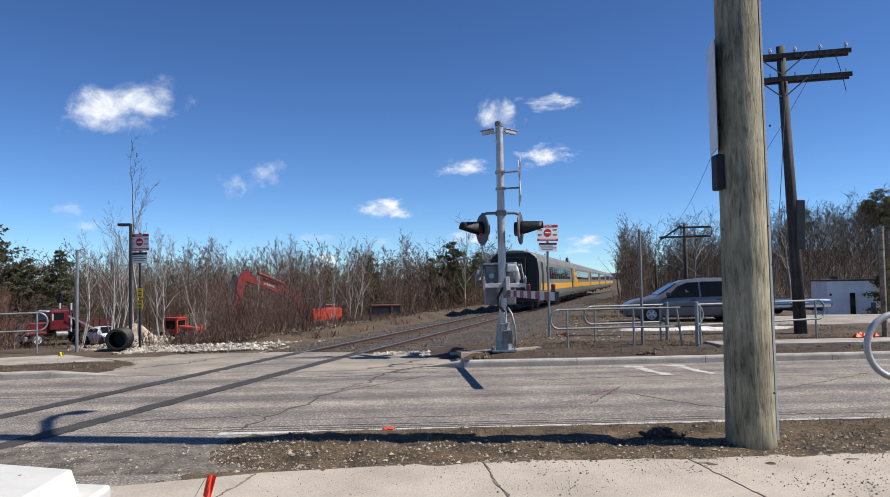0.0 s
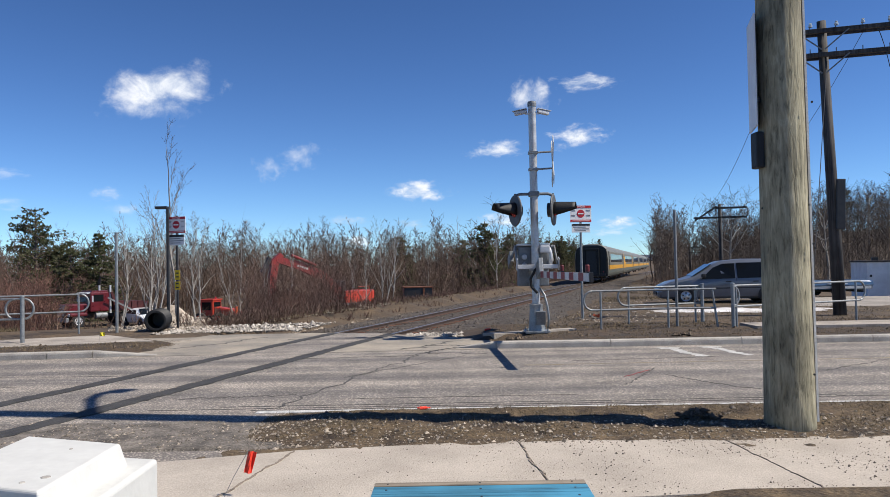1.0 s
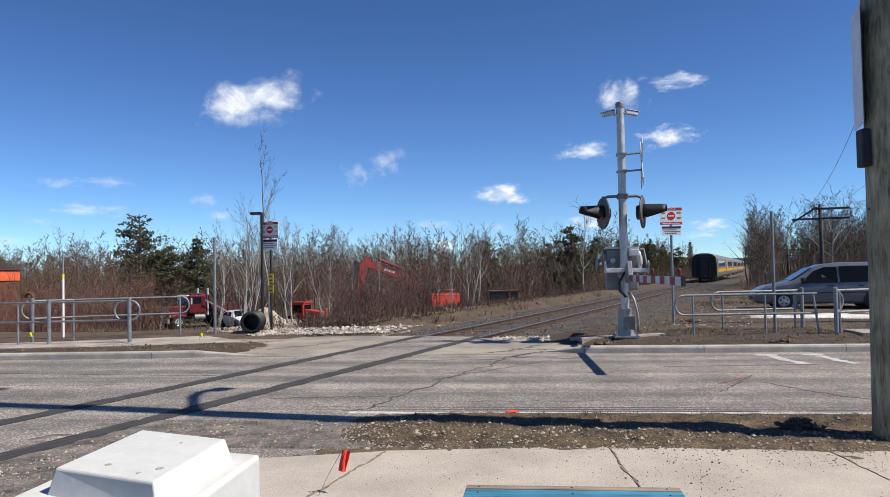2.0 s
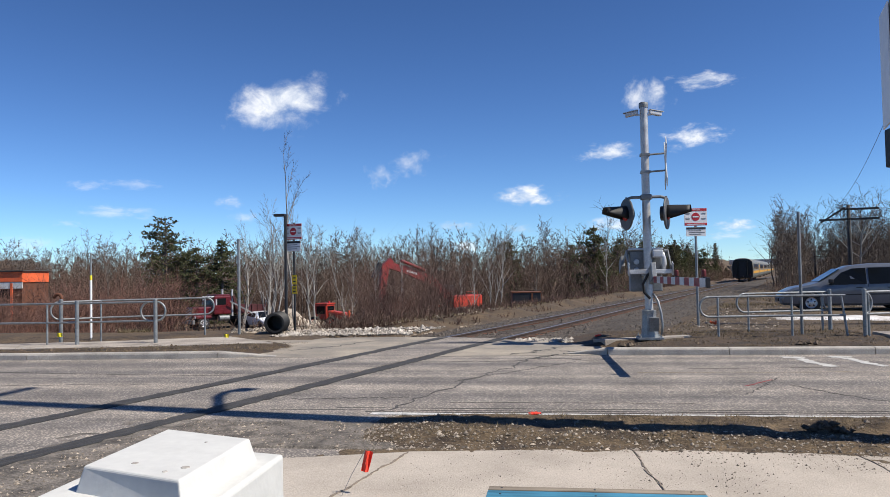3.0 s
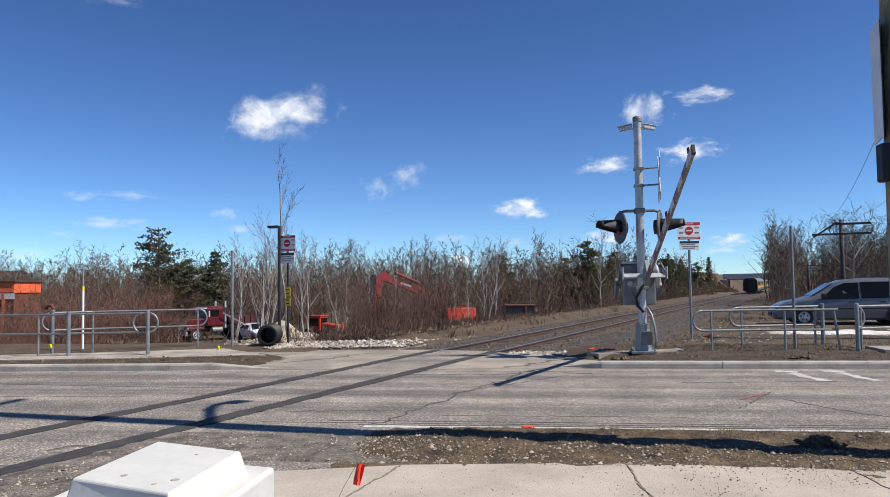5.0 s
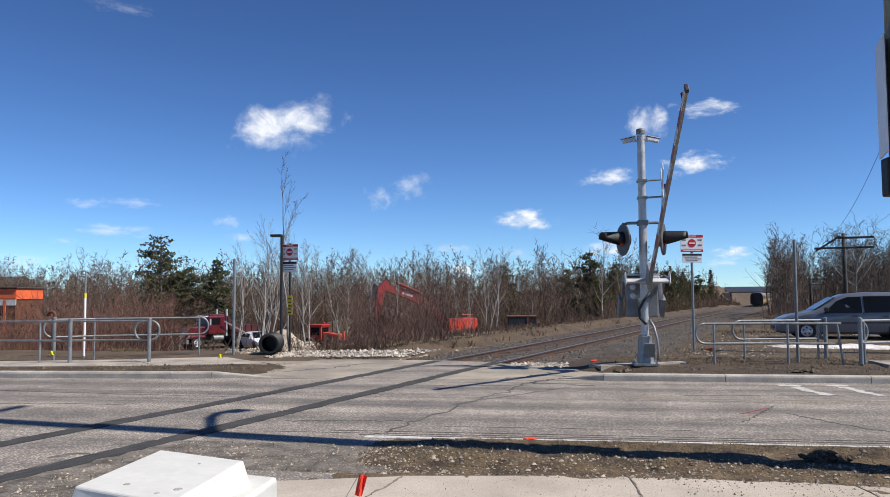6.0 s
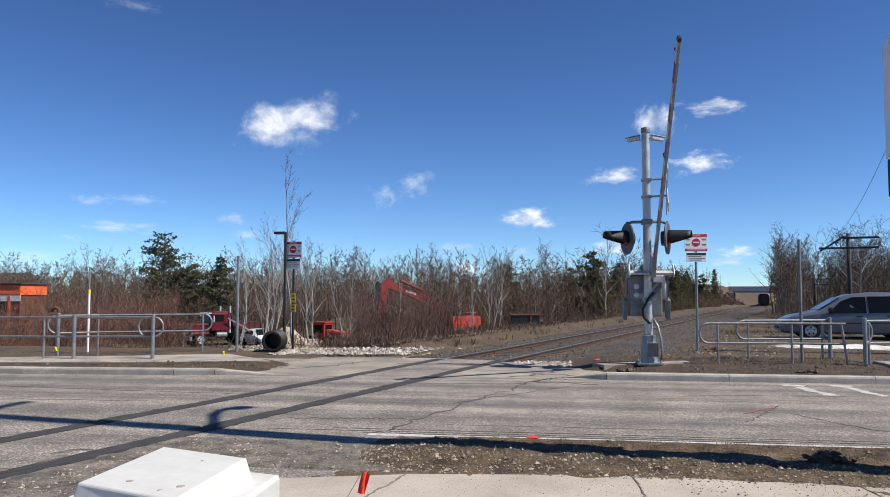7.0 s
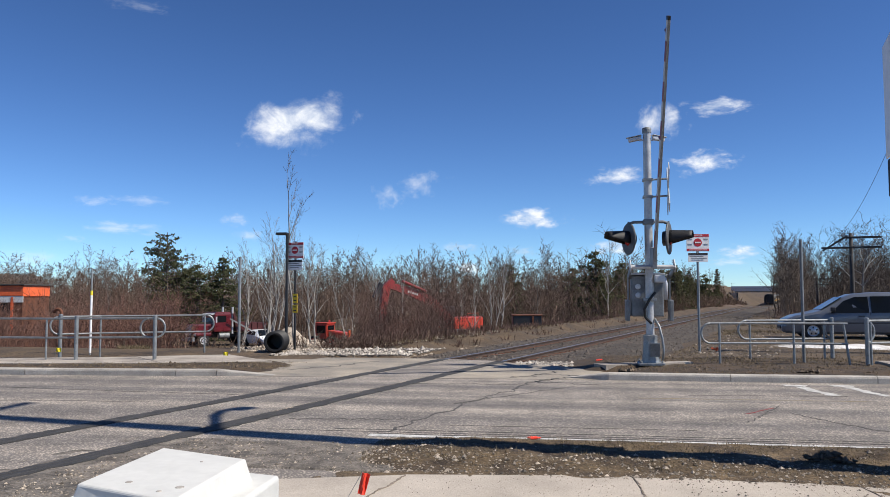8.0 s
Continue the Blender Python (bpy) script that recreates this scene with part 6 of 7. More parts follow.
def plain_post(name, x, y, h, r, material, label, lower=None, z0=0.08):
    top = thing(name, pose(x, y, z0), label, "post")
    part("shaft", tube([(0, 0, -0.1), (0, 0, h)], r, 10), material, top)
    part("post_cap", lathe([(r * 1.15, h - 0.02), (r * 1.15, h + 0.01)], 10), GALV_DULL, top)
    if lower:
        part("sleeve", tube([(0, 0, lower[0]), (0, 0, lower[1])], r * 1.35, 10), lower[2], top, "pale plastic sleeve")
        part("sleeve_band", tube([(0, 0, lower[1] - 0.12), (0, 0, lower[1])], r * 1.42, 10), FLAG_YELLOW, top, "pale yellow band")
    return top


plain_post("steel_post", -8.37, 19.1, 2.5, 0.038, GALV_DULL, "slim grey galvanised steel post")
plain_post("steel_post", 5.24, 17.5, 2.68, 0.032, GREY_PAINT, "slim dark grey steel post")
plain_post("marker_post", -12.05, 18.2, 2.2, 0.022, GALV_DULL, "utility marker post with white sleeve", (0.0, 1.62, WHITE))
plain_post("survey_stake", -11.3, 40, 1.5, 0.07, KIOSK_ORANGE, "orange survey stake in the brush", z0=ground_z(-11.3, 40))
vent = thing("vent_pipe", pose(-12.5, 17.65, 0.08), "rusty brown vent pipe with a bent top", "pipe")
part("pipe", tube([(0, 0, -0.1), (0, 0, 1.02)] + arc((-0.1, 0, 1.05), 0.1, 0, 180, 6), 0.04, 10), RUST, vent, smooth=True)
for x0 in (11.75, 12.3):
    plain_post("sign_post", x0, 18.75, 2.75, 0.07, BENCH_WOOD, "weathered wooden post beside the pavement")


# pedestrian railings of galvanised tube
def railing(name, pts, posts, loops, label, top_z=0.93, mid_z=0.50, thick=()):
    """A railing along pts: two rails, thin posts, round loop ends; thick posts where named."""
    x0, y0 = pts[0]
    top = thing(name, pose(x0, y0, 0.12), label, "railing", "pedestrian railings by the crossing")
    loc = [(x - x0, y - y0) for x, y in pts]

    def at(u):
        d = [math.hypot(b[0] - a[0], b[1] - a[1]) for a, b in zip(loc, loc[1:])]
        s = u * sum(d)
        for (a, b), L in zip(zip(loc, loc[1:]), d):
            if s <= L + 1e-6:
                return a[0] + (b[0] - a[0]) * s / L, a[1] + (b[1] - a[1]) * s / L
            s -= L
        return loc[-1]
    part("top_rail", tube([(x, y, top_z) for x, y in loc], 0.024, 10), GALV_DULL, top)
    part("mid_rail", tube([(x, y, mid_z) for x, y in loc], 0.024, 10), GALV_DULL, top)
    for u, lean in posts:
        x, y = at(u)
        part("post", tube([(x + lean, y, -0.12), (x, y, top_z)], 0.024, 10), GALV_DULL, top)
    for u in thick:
        x, y = at(u)
        p = part("thick_post", tube([(x, y - 0.06, -0.12), (x, y - 0.06, top_z + 0.04)], 0.043, 14), GALV_DULL, top, "thick galvanised post")
        part("post_cap", lathe([(0.048, 0), (0.044, 0.02), (0.02, 0.03)], 14, pose(x, y - 0.06, top_z + 0.04)), GALV_DULL, p)
    for u, sx in loops:
        x, y = at(u)
        r = (top_z - mid_z) / 2
        i = 0 if u < 0.5 else -2
        ux, uy = loc[i + 1][0] - loc[i][0], loc[i + 1][1] - loc[i][1]
        L = math.hypot(ux, uy)
        ux, uy = ux / L * sx, uy / L * sx
        pts3 = [(x + ux * r * math.sin(radians(a)) * 0.9, y + uy * r * math.sin(radians(a)) * 0.9, (top_z + mid_z) / 2 + r * math.cos(radians(a))) for a in range(0, 181, 15)]
        part("loop_end", tube(pts3, 0.024, 10), GALV_DULL, top, smooth=True)
    return top


railing("railing", [(-20, 15.55), (-11.4, 15.75), (-9.08, 16.2)], [(0.2, 0), (0.5, 0), (0.775, 0)], [(1.0, 1), (0.985, -1)], "grey tubular steel railing beside the pavement", thick=(0.84, 1.0))
railing("railing", [(-12.2, 17.15), (-11.5, 17.75), (-9.2, 18.9)], [(0.27, 0), (0.99, 0)], [(1.0, 1), (0.0, -1)], "grey tubular steel railing with loop ends", thick=(0.02,))
railing("railing", [(3.18, 16.85), (4.4, 17.0), (5.95, 16.95)], [(0.07, -0.0), (0.97, 0.12), (0.62, 0.0)], [(0.0, -1)], "bent grey tubular railing with a leaning end post", 0.84, 0.42)
railing("railing", [(4.2, 18.1), (6.2, 18.6)], [(0.04, 0.0), (0.9, 0)], [(0.0, -1), (1.0, -1)], "grey tubular steel railing with loop ends", 0.86, 0.44, thick=(0.98,))
railing("railing", [(6.3, 16.95), (8.3, 17.8), (10.0, 18.6)], [(0.03, 0.0), (0.97, 0)], [(0.0, 1), (1.0, 1)], "grey tubular steel railing with loop ends", 0.90, 0.44, thick=(0.0,))
# near-side railing beyond the pole: only its round end comes into view
nr = thing("railing", pose(5.31, 8.17, 0.0), "grey tubular railing with a large round end", "railing", "pedestrian railings by the crossing")
part("loop_end", tube([(0.7, 0, 1.178), (0.0, 0, 1.178)] + arc((0.0, 0, 0.828), 0.35, 90, 270, 18) + [(0.7, 0, 0.478)], 0.036, 12), GALV, nr, smooth=True)
part("top_rail", tube([(0.7, 0, 1.178), (4, 0.1, 1.178)], 0.036, 12), GALV, nr)
part("mid_rail", tube([(0.7, 0, 0.478), (4, 0.1, 0.478)], 0.036, 12), GALV, nr)
for x in (0.55, 2.2, 3.9):
    part("post", tube([(x, 0.02, -0.05), (x, 0.02, 1.178)], 0.036, 12), GALV, nr)


# ---- near things ----
def concrete_block():
    """White-painted two-tier concrete block, skewed plan, chamfered edges."""
    top = thing("concrete_block", Matrix(), "white-painted stepped concrete block, chipped edges", "concrete block")
    up = [(-1.95, 3.67), (-1.425, 3.475), (-1.395, 2.74), (-1.92, 2.93)]
    c = Vector((sum(p[0] for p in up) / 4, sum(p[1] for p in up) / 4))

    def grow(k):
        out = []
        for p in up:
            d = Vector(p) - c
            out.append((p[0] + k * (1 if d.x > 0 else -1.35), p[1] + k * (1.25 if d.y > 0 else -1.3)))
        return out
    for name, outline, z0, z1, draft in (("lower_tier", grow(0.115), 0.0, 0.70, 0.0), ("upper_tier", up, 0.695, 0.805, 0.025)):
        bm = slab(outline, z0, z1)
        if draft:
            for v in bm.verts:
                if v.co.z < 0.7:
                    d = Vector((v.co.x, v.co.y)) - c
                    v.co.x += draft * (1 if d.x > 0 else -1)
                    v.co.y += draft * (1 if d.y > 0 else -1)
        bmesh.ops.bevel(bm, geom=[e for e in bm.edges if max(v.co.z for v in e.verts) > z0 + 0.02], offset=0.02 if z1 < 0.75 else 0.011, segments=3, affect="EDGES", profile=0.5)
        bmesh.ops.triangulate(bm, faces=[f for f in bm.faces if len(f.verts) > 4])
        part(name, bm, WHITE_CONCRETE, top, "white painted concrete")
    for x, y, s in ((-1.72, 2.98, 0.016), (-1.47, 2.93, 0.02), (-1.60, 3.38, 0.008), (-1.52, 2.86, 0.012)):
        part("chip", lathe([(s, 0.0), (s * 0.8, 0.003)], 7, pose(x, y, 0.805)), KERB, top, "small chipped spot")


concrete_block()

bench = thing("low_bench", pose(0.22, 4.40, 0.0), "low blue-painted wooden bench with a worn front board", "bench")
for k, (y, material, label) in enumerate(((-0.035, BENCH_WOOD, "bare weathered board"), (-0.15, BLUE_PAINT, "blue painted board"), (-0.29, BLUE_PAINT, "blue painted board"), (-0.43, BLUE_PAINT, "blue painted board"))):
    b = part("board", box((0, y - 0.0, 0.33), (1.19, 0.07 if k == 0 else 0.135, 0.036), None, 0.004), material, bench, label)
    for sx in (-0.52, 0.0, 0.52):
        part("screw", lathe([(0.007, 0.348), (0.006, 0.3505)], 8, pose(sx, y, 0)), TRIM_BLACK, b)
for sx in (-0.5, 0.5):
    for y in (-0.08, -0.42):
        part("leg", box((sx, y, 0.15), (0.07, 0.07, 0.32), None, 0.004), BENCH_WOOD, bench)
    part("bearer", box((sx, -0.24, 0.285), (0.07, 0.44, 0.05)), BENCH_WOOD, bench)


def marker_flag(x, y, z, material, label, h, s, turn, bend=0.0):
    top = thing("marker_flag", pose(x, y, z, 0, 0, turn), label, "marker flag", "survey marker flags")
    top.matrix_basis = pose(x, y, z, 0, 14 if h > 0.3 else 4, turn)
    part("wire_stem", tube([(bend, 0, -0.05), (bend * 0.6, 0, h * 0.4), (0, 0, h)], 0.0022, 5), GREY_PAINT, top)
    bm = bmesh.new()
    rows = [[bm.verts.new((s * i / 6 - 0.0, 0.012 * math.sin(i * 1.4 + j), h - 0.01 - max(s * 0.75, 0.15 if h > 0.3 else 0.07) * (1 - j / 3))) for i in range(7)] for j in range(4)]
    for a, b in zip(rows, rows[1:]):
        for i in range(6):
            bm.faces.new((a[i], a[i + 1], b[i + 1], b[i]))
    fl = part("flag", bm, material, top)
    fl.modifiers.new("thick", "SOLIDIFY").thickness = 0.0015
    return top


mf = marker_flag(-1.42, 5.30, 0.01, FLAG_RED, "small red marker flag on a bent wire stem", 0.33, 0.055, 20, -0.10)
marker_flag(-7.1, 15.4, 0.1, FLAG_YELLOW, "small yellow marker flag in the muddy verge", 0.28, 0.10, 10)
marker_flag(-12.1, 16.9, 0.1, FLAG_YELLOW, "small yellow marker flag in the muddy verge", 0.22, 0.13, 10)


def debris(name, x, y, z, s, material, label, seed, n=60, flat=0.5):
    r = np.random.default_rng(seed)
    pts = r.normal(0, 0.33, (n, 3)) * (s, s * 0.6, s * flat)
    pts[:, 2] = np.abs(pts[:, 2])
    v, f = scatter_stones(r, pts, r.uniform(0.12, 0.3, n) * s)
    top = tagged(obj_from(name, v, f, material), label, "debris")
    top.matrix_basis = pose(x, y, z)
    return top


debris("soil_clod", 2.45, 7.47, 0.06, 0.2, CRUMB, "dark clod of soil and roots on the verge", 3)
debris("orange_cloth", 10.9, 18.3, 0.1, 0.35, KIOSK_ORANGE, "crumpled orange safety cloth beside the pavement", 4, 40, 0.3)
debris("paint_patch", -0.24, 8.26, 0.045, 0.1, FLAG_RED, "red survey paint on a grass tuft", 5, 30, 0.25)
debris("paint_patch", 0.9, 17.6, 0.09, 0.12, FLAG_RED, "red survey paint on the gravel", 6, 14, 0.2)
debris("paint_patch", 4.2, 21.5, 0.08, 0.2, KIOSK_ORANGE, "orange survey paint on the grass", 7, 14, 0.3)
debris("litter", 3.6, 20.1, 0.08, 0.16, SAND, "small pale scrap on the soil", 8, 8, 0.3)
debris("soil_clod", 4.6, 15.1, 0.11, 0.25, CRUMB, "dark churned soil on the verge", 9, 50, 0.25)
debris("soil_clod", 1.3, 15.25, 0.08, 0.25, CRUMB, "dark churned soil on the verge", 10, 50, 0.2)


# ---- vehicles ----
def wheel(parent, x, y, r, w, rim=RIM, name="wheel"):
    s = 1 if y > 0 else -1
    ob = part(name, lathe([(r * 0.62, -w / 2), (r * 0.94, -w / 2), (r, -w / 4), (r, w / 4), (r * 0.94, w / 2), (r * 0.62, w / 2), (r * 0.6, w * 0.3)], 24, pose(x, y, r, 90, 0, 0)), RUBBER, parent, smooth=False)
    rm = part("rim", lathe([(r * 0.62, -0.01), (r * 0.6, 0.02), (r * 0.5, 0.0), (r * 0.15, 0.03), (r * 0.12, 0.05)], 20, pose(x, y + s * w * 0.36, r, -90 * s, 0, 0)), rim, ob)
    for k in range(5):
        a = radians(72 * k + 20)
        part("spoke_gap", box((x + 0.36 * r * math.cos(a), y + s * (w * 0.36 + 0.016), r + 0.36 * r * math.sin(a)), (0.19 * r, 0.012, 0.15 * r), pose(0, 0, 0, 0, -math.degrees(a), 0), 0.004), TRIM_BLACK, ob)
    return ob


def lofted(sections, material, name, parent, label=""):
    """Body from cross-sections (x, z low, z belt, z top, half-widths low, belt, top)."""
    bm = bmesh.new()
    rings = []
    for x, zl, zb, zt, wl, wb, wt in sections:
        half = [(wl * 0.9, zl), (wl, zl + 0.08), (wb * 1.01, zl + (zb - zl) * 0.6), (wb, zb), (wb + (wt - wb) * 0.85, zb + (zt - zb) * 0.82), (wt * 0.85, zt - 0.015), (wt * 0.45, zt)]
        ring = [(x, y, z) for y, z in half] + [(x, -y, z) for y, z in half[::-1]]
        rings.append([bm.verts.new(p) for p in ring])
    n = len(rings[0])
    for a, b in zip(rings, rings[1:]):
        for k in range(n):
            bm.faces.new((a[k], a[(k + 1) % n], b[(k + 1) % n], b[k]))
    bm.faces.new(rings[0])
    bm.faces.new(rings[-1][::-1])
    ob = part(name, bm, material, parent, label, smooth=True)
    ob.data.set_sharp_from_angle(angle=radians(34))
    return ob


def width_at(sections, x, z):
    for a, b in zip(sections, sections[1:]):
        if a[0] <= x <= b[0]:
            u = (x - a[0]) / (b[0] - a[0])
            s = [p + (q - p) * u for p, q in zip(a, b)]
            if z <= s[2]:
                return s[5]
            k = min(1, (z - s[2]) / max(0.01, s[3] - s[2]))
            return s[5] + (s[6] - s[5]) * (0.85 * min(1, k / 0.82))
    return sections[-1][5]


def side_panel(sections, outline, side, material, name, parent, lift=0.022, label=""):
    bm = bmesh.new()
    v = [bm.verts.new((x, side * (width_at(sections, x, z) + lift), z)) for x, z in outline]
    f = bm.faces.new(v)
    ext = bmesh.ops.extrude_face_region(bm, geom=[f])
    bmesh.ops.translate(bm, verts=[q for q in ext["geom"] if isinstance(q, bmesh.types.BMVert)], vec=(0, -side * 0.05, 0))
    return part(name, bm, material, parent, label)


def arch(sections, parent, x, r, sides=(-1, 1)):
    for s in sides:
        pts = [(x + r * math.cos(radians(a)), r * 0.86 + r * math.sin(radians(a))) for a in range(-18, 199, 12)]
        # Flat black sheet on the body side, painting in the wheel well's shade.
        bm = bmesh.new()
        v = [bm.verts.new((px_, s * (width_at(sections, px_, 0.5) + 0.012), max(0.16, pz))) for px_, pz in pts]
        bm.faces.new(v)
        part("wheel_arch", bm, TRIM_BLACK, parent)


def minivan(m, label):
    """Minivan, nose towards its own -x, 5.15 m long."""
    top = thing("minivan", m, label, "minivan")
    S = [(0.0, 0.30, 0.52, 0.60, 0.70, 0.74, 0.66), (0.10, 0.24, 0.62, 0.74, 0.82, 0.86, 0.72), (0.45, 0.22, 0.80, 0.90, 0.92, 0.95, 0.80), (1.05, 0.22, 0.93, 1.02, 0.95, 0.985, 0.86), (1.35, 0.22, 0.97, 1.12, 0.95, 0.99, 0.84),
         (1.95, 0.22, 1.0, 1.50, 0.95, 0.995, 0.76), (2.35, 0.22, 1.02, 1.67, 0.95, 1.0, 0.75), (3.2, 0.22, 1.04, 1.75, 0.95, 1.0, 0.77), (4.3, 0.22, 1.06, 1.73, 0.95, 0.99, 0.77), (4.85, 0.24, 1.06, 1.66, 0.93, 0.97, 0.74), (5.1, 0.28, 1.04, 1.30, 0.90, 0.93, 0.80), (5.15, 0.32, 0.9, 1.0, 0.86, 0.9, 0.8)]
    body = lofted(S, VAN_SILVER, "body", top, "silver-blue metallic body")
    for s in (-1, 1):
        side_panel(S, [(1.58, 0.98), (2.85, 1.0), (2.85, 1.58), (2.42, 1.57), (2.05, 1.42)], s, TINT, "front_window", body, label="dark tinted window")
        side_panel(S, [(2.93, 1.0), (4.0, 1.02), (4.0, 1.60), (2.93, 1.59)], s, TINT, "sliding_door_window", body, label="dark tinted window")
        side_panel(S, [(4.08, 1.02), (4.78, 1.05), (4.70, 1.52), (4.08, 1.59)], s, TINT, "rear_window", body, label="dark tinted window")
        for x in (2.05, 3.05):
            side_panel(S, [(x + 0.45, 0.86), (x + 0.65, 0.86), (x + 0.65, 0.895), (x + 0.45, 0.895)], s, TRIM_BLACK, "door_handle", body, 0.025)
        for x in (1.55, 2.89, 4.05):
            side_panel(S, [(x, 0.34), (x + 0.014, 0.34), (x + 0.014, 1.02), (x, 1.02)], s, TRIM_BLACK, "door_seam", body, 0.004)
        side_panel(S, [(1.5, 0.60), (4.0, 0.62), (4.0, 0.66), (1.5, 0.64)], s, TRIM_BLACK, "side_moulding", body, 0.014)
        side_panel(S, [(0.14, 0.62), (0.62, 0.72), (0.66, 0.80), (0.30, 0.78)], s, HEADLAMP, "headlamp", body, 0.012)
        part("mirror", box((1.66, s * 1.09, 1.12), (0.16, 0.18, 0.16), None, 0.04), TRIM_BLACK, body)
    part("windscreen", plate([(-0.78, 0), (0.78, 0), (0.66, 0.86), (-0.66, 0.86)], 0.02, pose(1.30, 0, 1.095, 0, 0, -90) @ pose(0, 0, 0, -58, 0, 0)), TINT, body, "raked windscreen")
    part("front_bumper", box((0.05, 0, 0.40), (0.16, 1.5, 0.22), None, 0.05), VAN_SILVER, body)
    part("grille", box((-0.035, 0, 0.44), (0.05, 0.9, 0.12), None, 0.02), TRIM_BLACK, body)
    for x in (1.0, 4.08):
        arch(S, body, x, 0.40)
        for s in (-1, 1):
            wheel(top, x, s * 0.93, 0.335, 0.21)
    return top


VAN = minivan(pose(7.92, 29.2, ground_z(9, 29) - 0.03, 0, 0, -8) @ Matrix.Scale(0.95, 4), "silver-blue minivan parked on the lot")


def sedan(m, label, paint, name="car", scale=1.0):
    top = thing(name, m, label, "car")
    k = scale
    S = [(0.0, 0.32, 0.52, 0.60, 0.66, 0.7, 0.6), (0.12, 0.26, 0.62, 0.70, 0.80, 0.84, 0.7), (1.15, 0.24, 0.84, 0.90, 0.88, 0.91, 0.8), (1.9, 0.24, 0.90, 1.34 * k, 0.88, 0.92, 0.62), (2.9, 0.24, 0.92, 1.45 * k, 0.88, 0.92, 0.62), (3.6, 0.25, 0.94, 1.32 * k, 0.87, 0.91, 0.62), (4.2, 0.28, 0.92, 1.0, 0.84, 0.88, 0.7), (4.5, 0.34, 0.7, 0.8, 0.8, 0.84, 0.7)]
    body = lofted(S, paint, "body", top)
    for s in (-1, 1):
        side_panel(S, [(1.72, 0.94), (2.55, 0.96), (2.55, 1.32 * k), (2.08, 1.28 * k)], s, TINT, "window", body)
        side_panel(S, [(2.62, 0.96), (3.5, 0.98), (3.35, 1.28 * k), (2.62, 1.33 * k)], s, TINT, "window", body)
        side_panel(S, [(4.25, 0.62), (4.44, 0.62), (4.4, 0.76), (4.25, 0.78)], s, RED, "tail_lamp", body, 0.012)
        side_panel(S, [(0.12, 0.55), (0.5, 0.58), (0.5, 0.68), (0.2, 0.66)], s, HEADLAMP, "headlamp", body, 0.012)
    part("bumper", box((4.47, 0, 0.42), (0.12, 1.5, 0.2), None, 0.04), TRIM_BLACK, body)
    part("windscreen", plate([(-0.72, 0), (0.72, 0), (0.58, 0.80), (-0.58, 0.80)], 0.02, pose(1.20, 0, 0.90, 0, 0, -90) @ pose(0, 0, 0, -57, 0, 0)), TINT, body)
    for x in (0.85, 3.55):
        arch(S, body, x, 0.37)
        for s in (-1, 1):
            wheel(top, x, s * 0.84, 0.31, 0.2)
    return top


def boat_trailer(m):
    """Low silver and blue boat hull on a small trailer, under a cover."""
    top = thing("boat_trailer", m, "blue and silver boat on a low trailer", "boat trailer")
    S = [(0.0, 0.45, 0.60, 0.64, 0.25, 0.3, 0.25), (0.8, 0.34, 0.62, 0.68, 0.65, 0.75, 0.6), (2.2, 0.30, 0.62, 0.68, 0.78, 0.85, 0.7), (4.6, 0.30, 0.62, 0.68, 0.80, 0.86, 0.72)]
    hull = lofted(S, CAR_BLUE, "hull", top, "blue hull")
    for s in (-1, 1):
        side_panel(S, [(0.9, 0.60), (4.5, 0.60), (4.5, 0.66), (0.9, 0.66)], s, CAR_WHITE, "gunwale_stripe", hull, label="pale stripe")
        side_panel(S, [(1.0, 0.36), (4.5, 0.33), (4.5, 0.44), (1.0, 0.46)], s, GALV, "lower_stripe", hull, label="silver lower stripe")
        wheel(top, 3.1, s * 0.95, 0.26, 0.16)
        part("mudguard", box((3.1, s * 0.95, 0.54), (0.75, 0.2, 0.03), None, 0.01), GALV, top)
    part("frame", box((2.4, 0, 0.25), (4.6, 0.12, 0.09)), BLACK, top)
    for x in (1.2, 3.1, 4.2):
        part("cross_beam", box((x, 0, 0.22), (0.1, 1.7, 0.08)), BLACK, top)
    return top


boat_trailer(pose(12.7, 32.0, ground_z(15, 32) + 0.04, 0, 0, 0))
sedan(pose(-22.4, 57.5, ground_z(-22, 57) + 0.05, 0, 0, 135), "white hatchback parked in the yard", CAR_WHITE, scale=0.95)


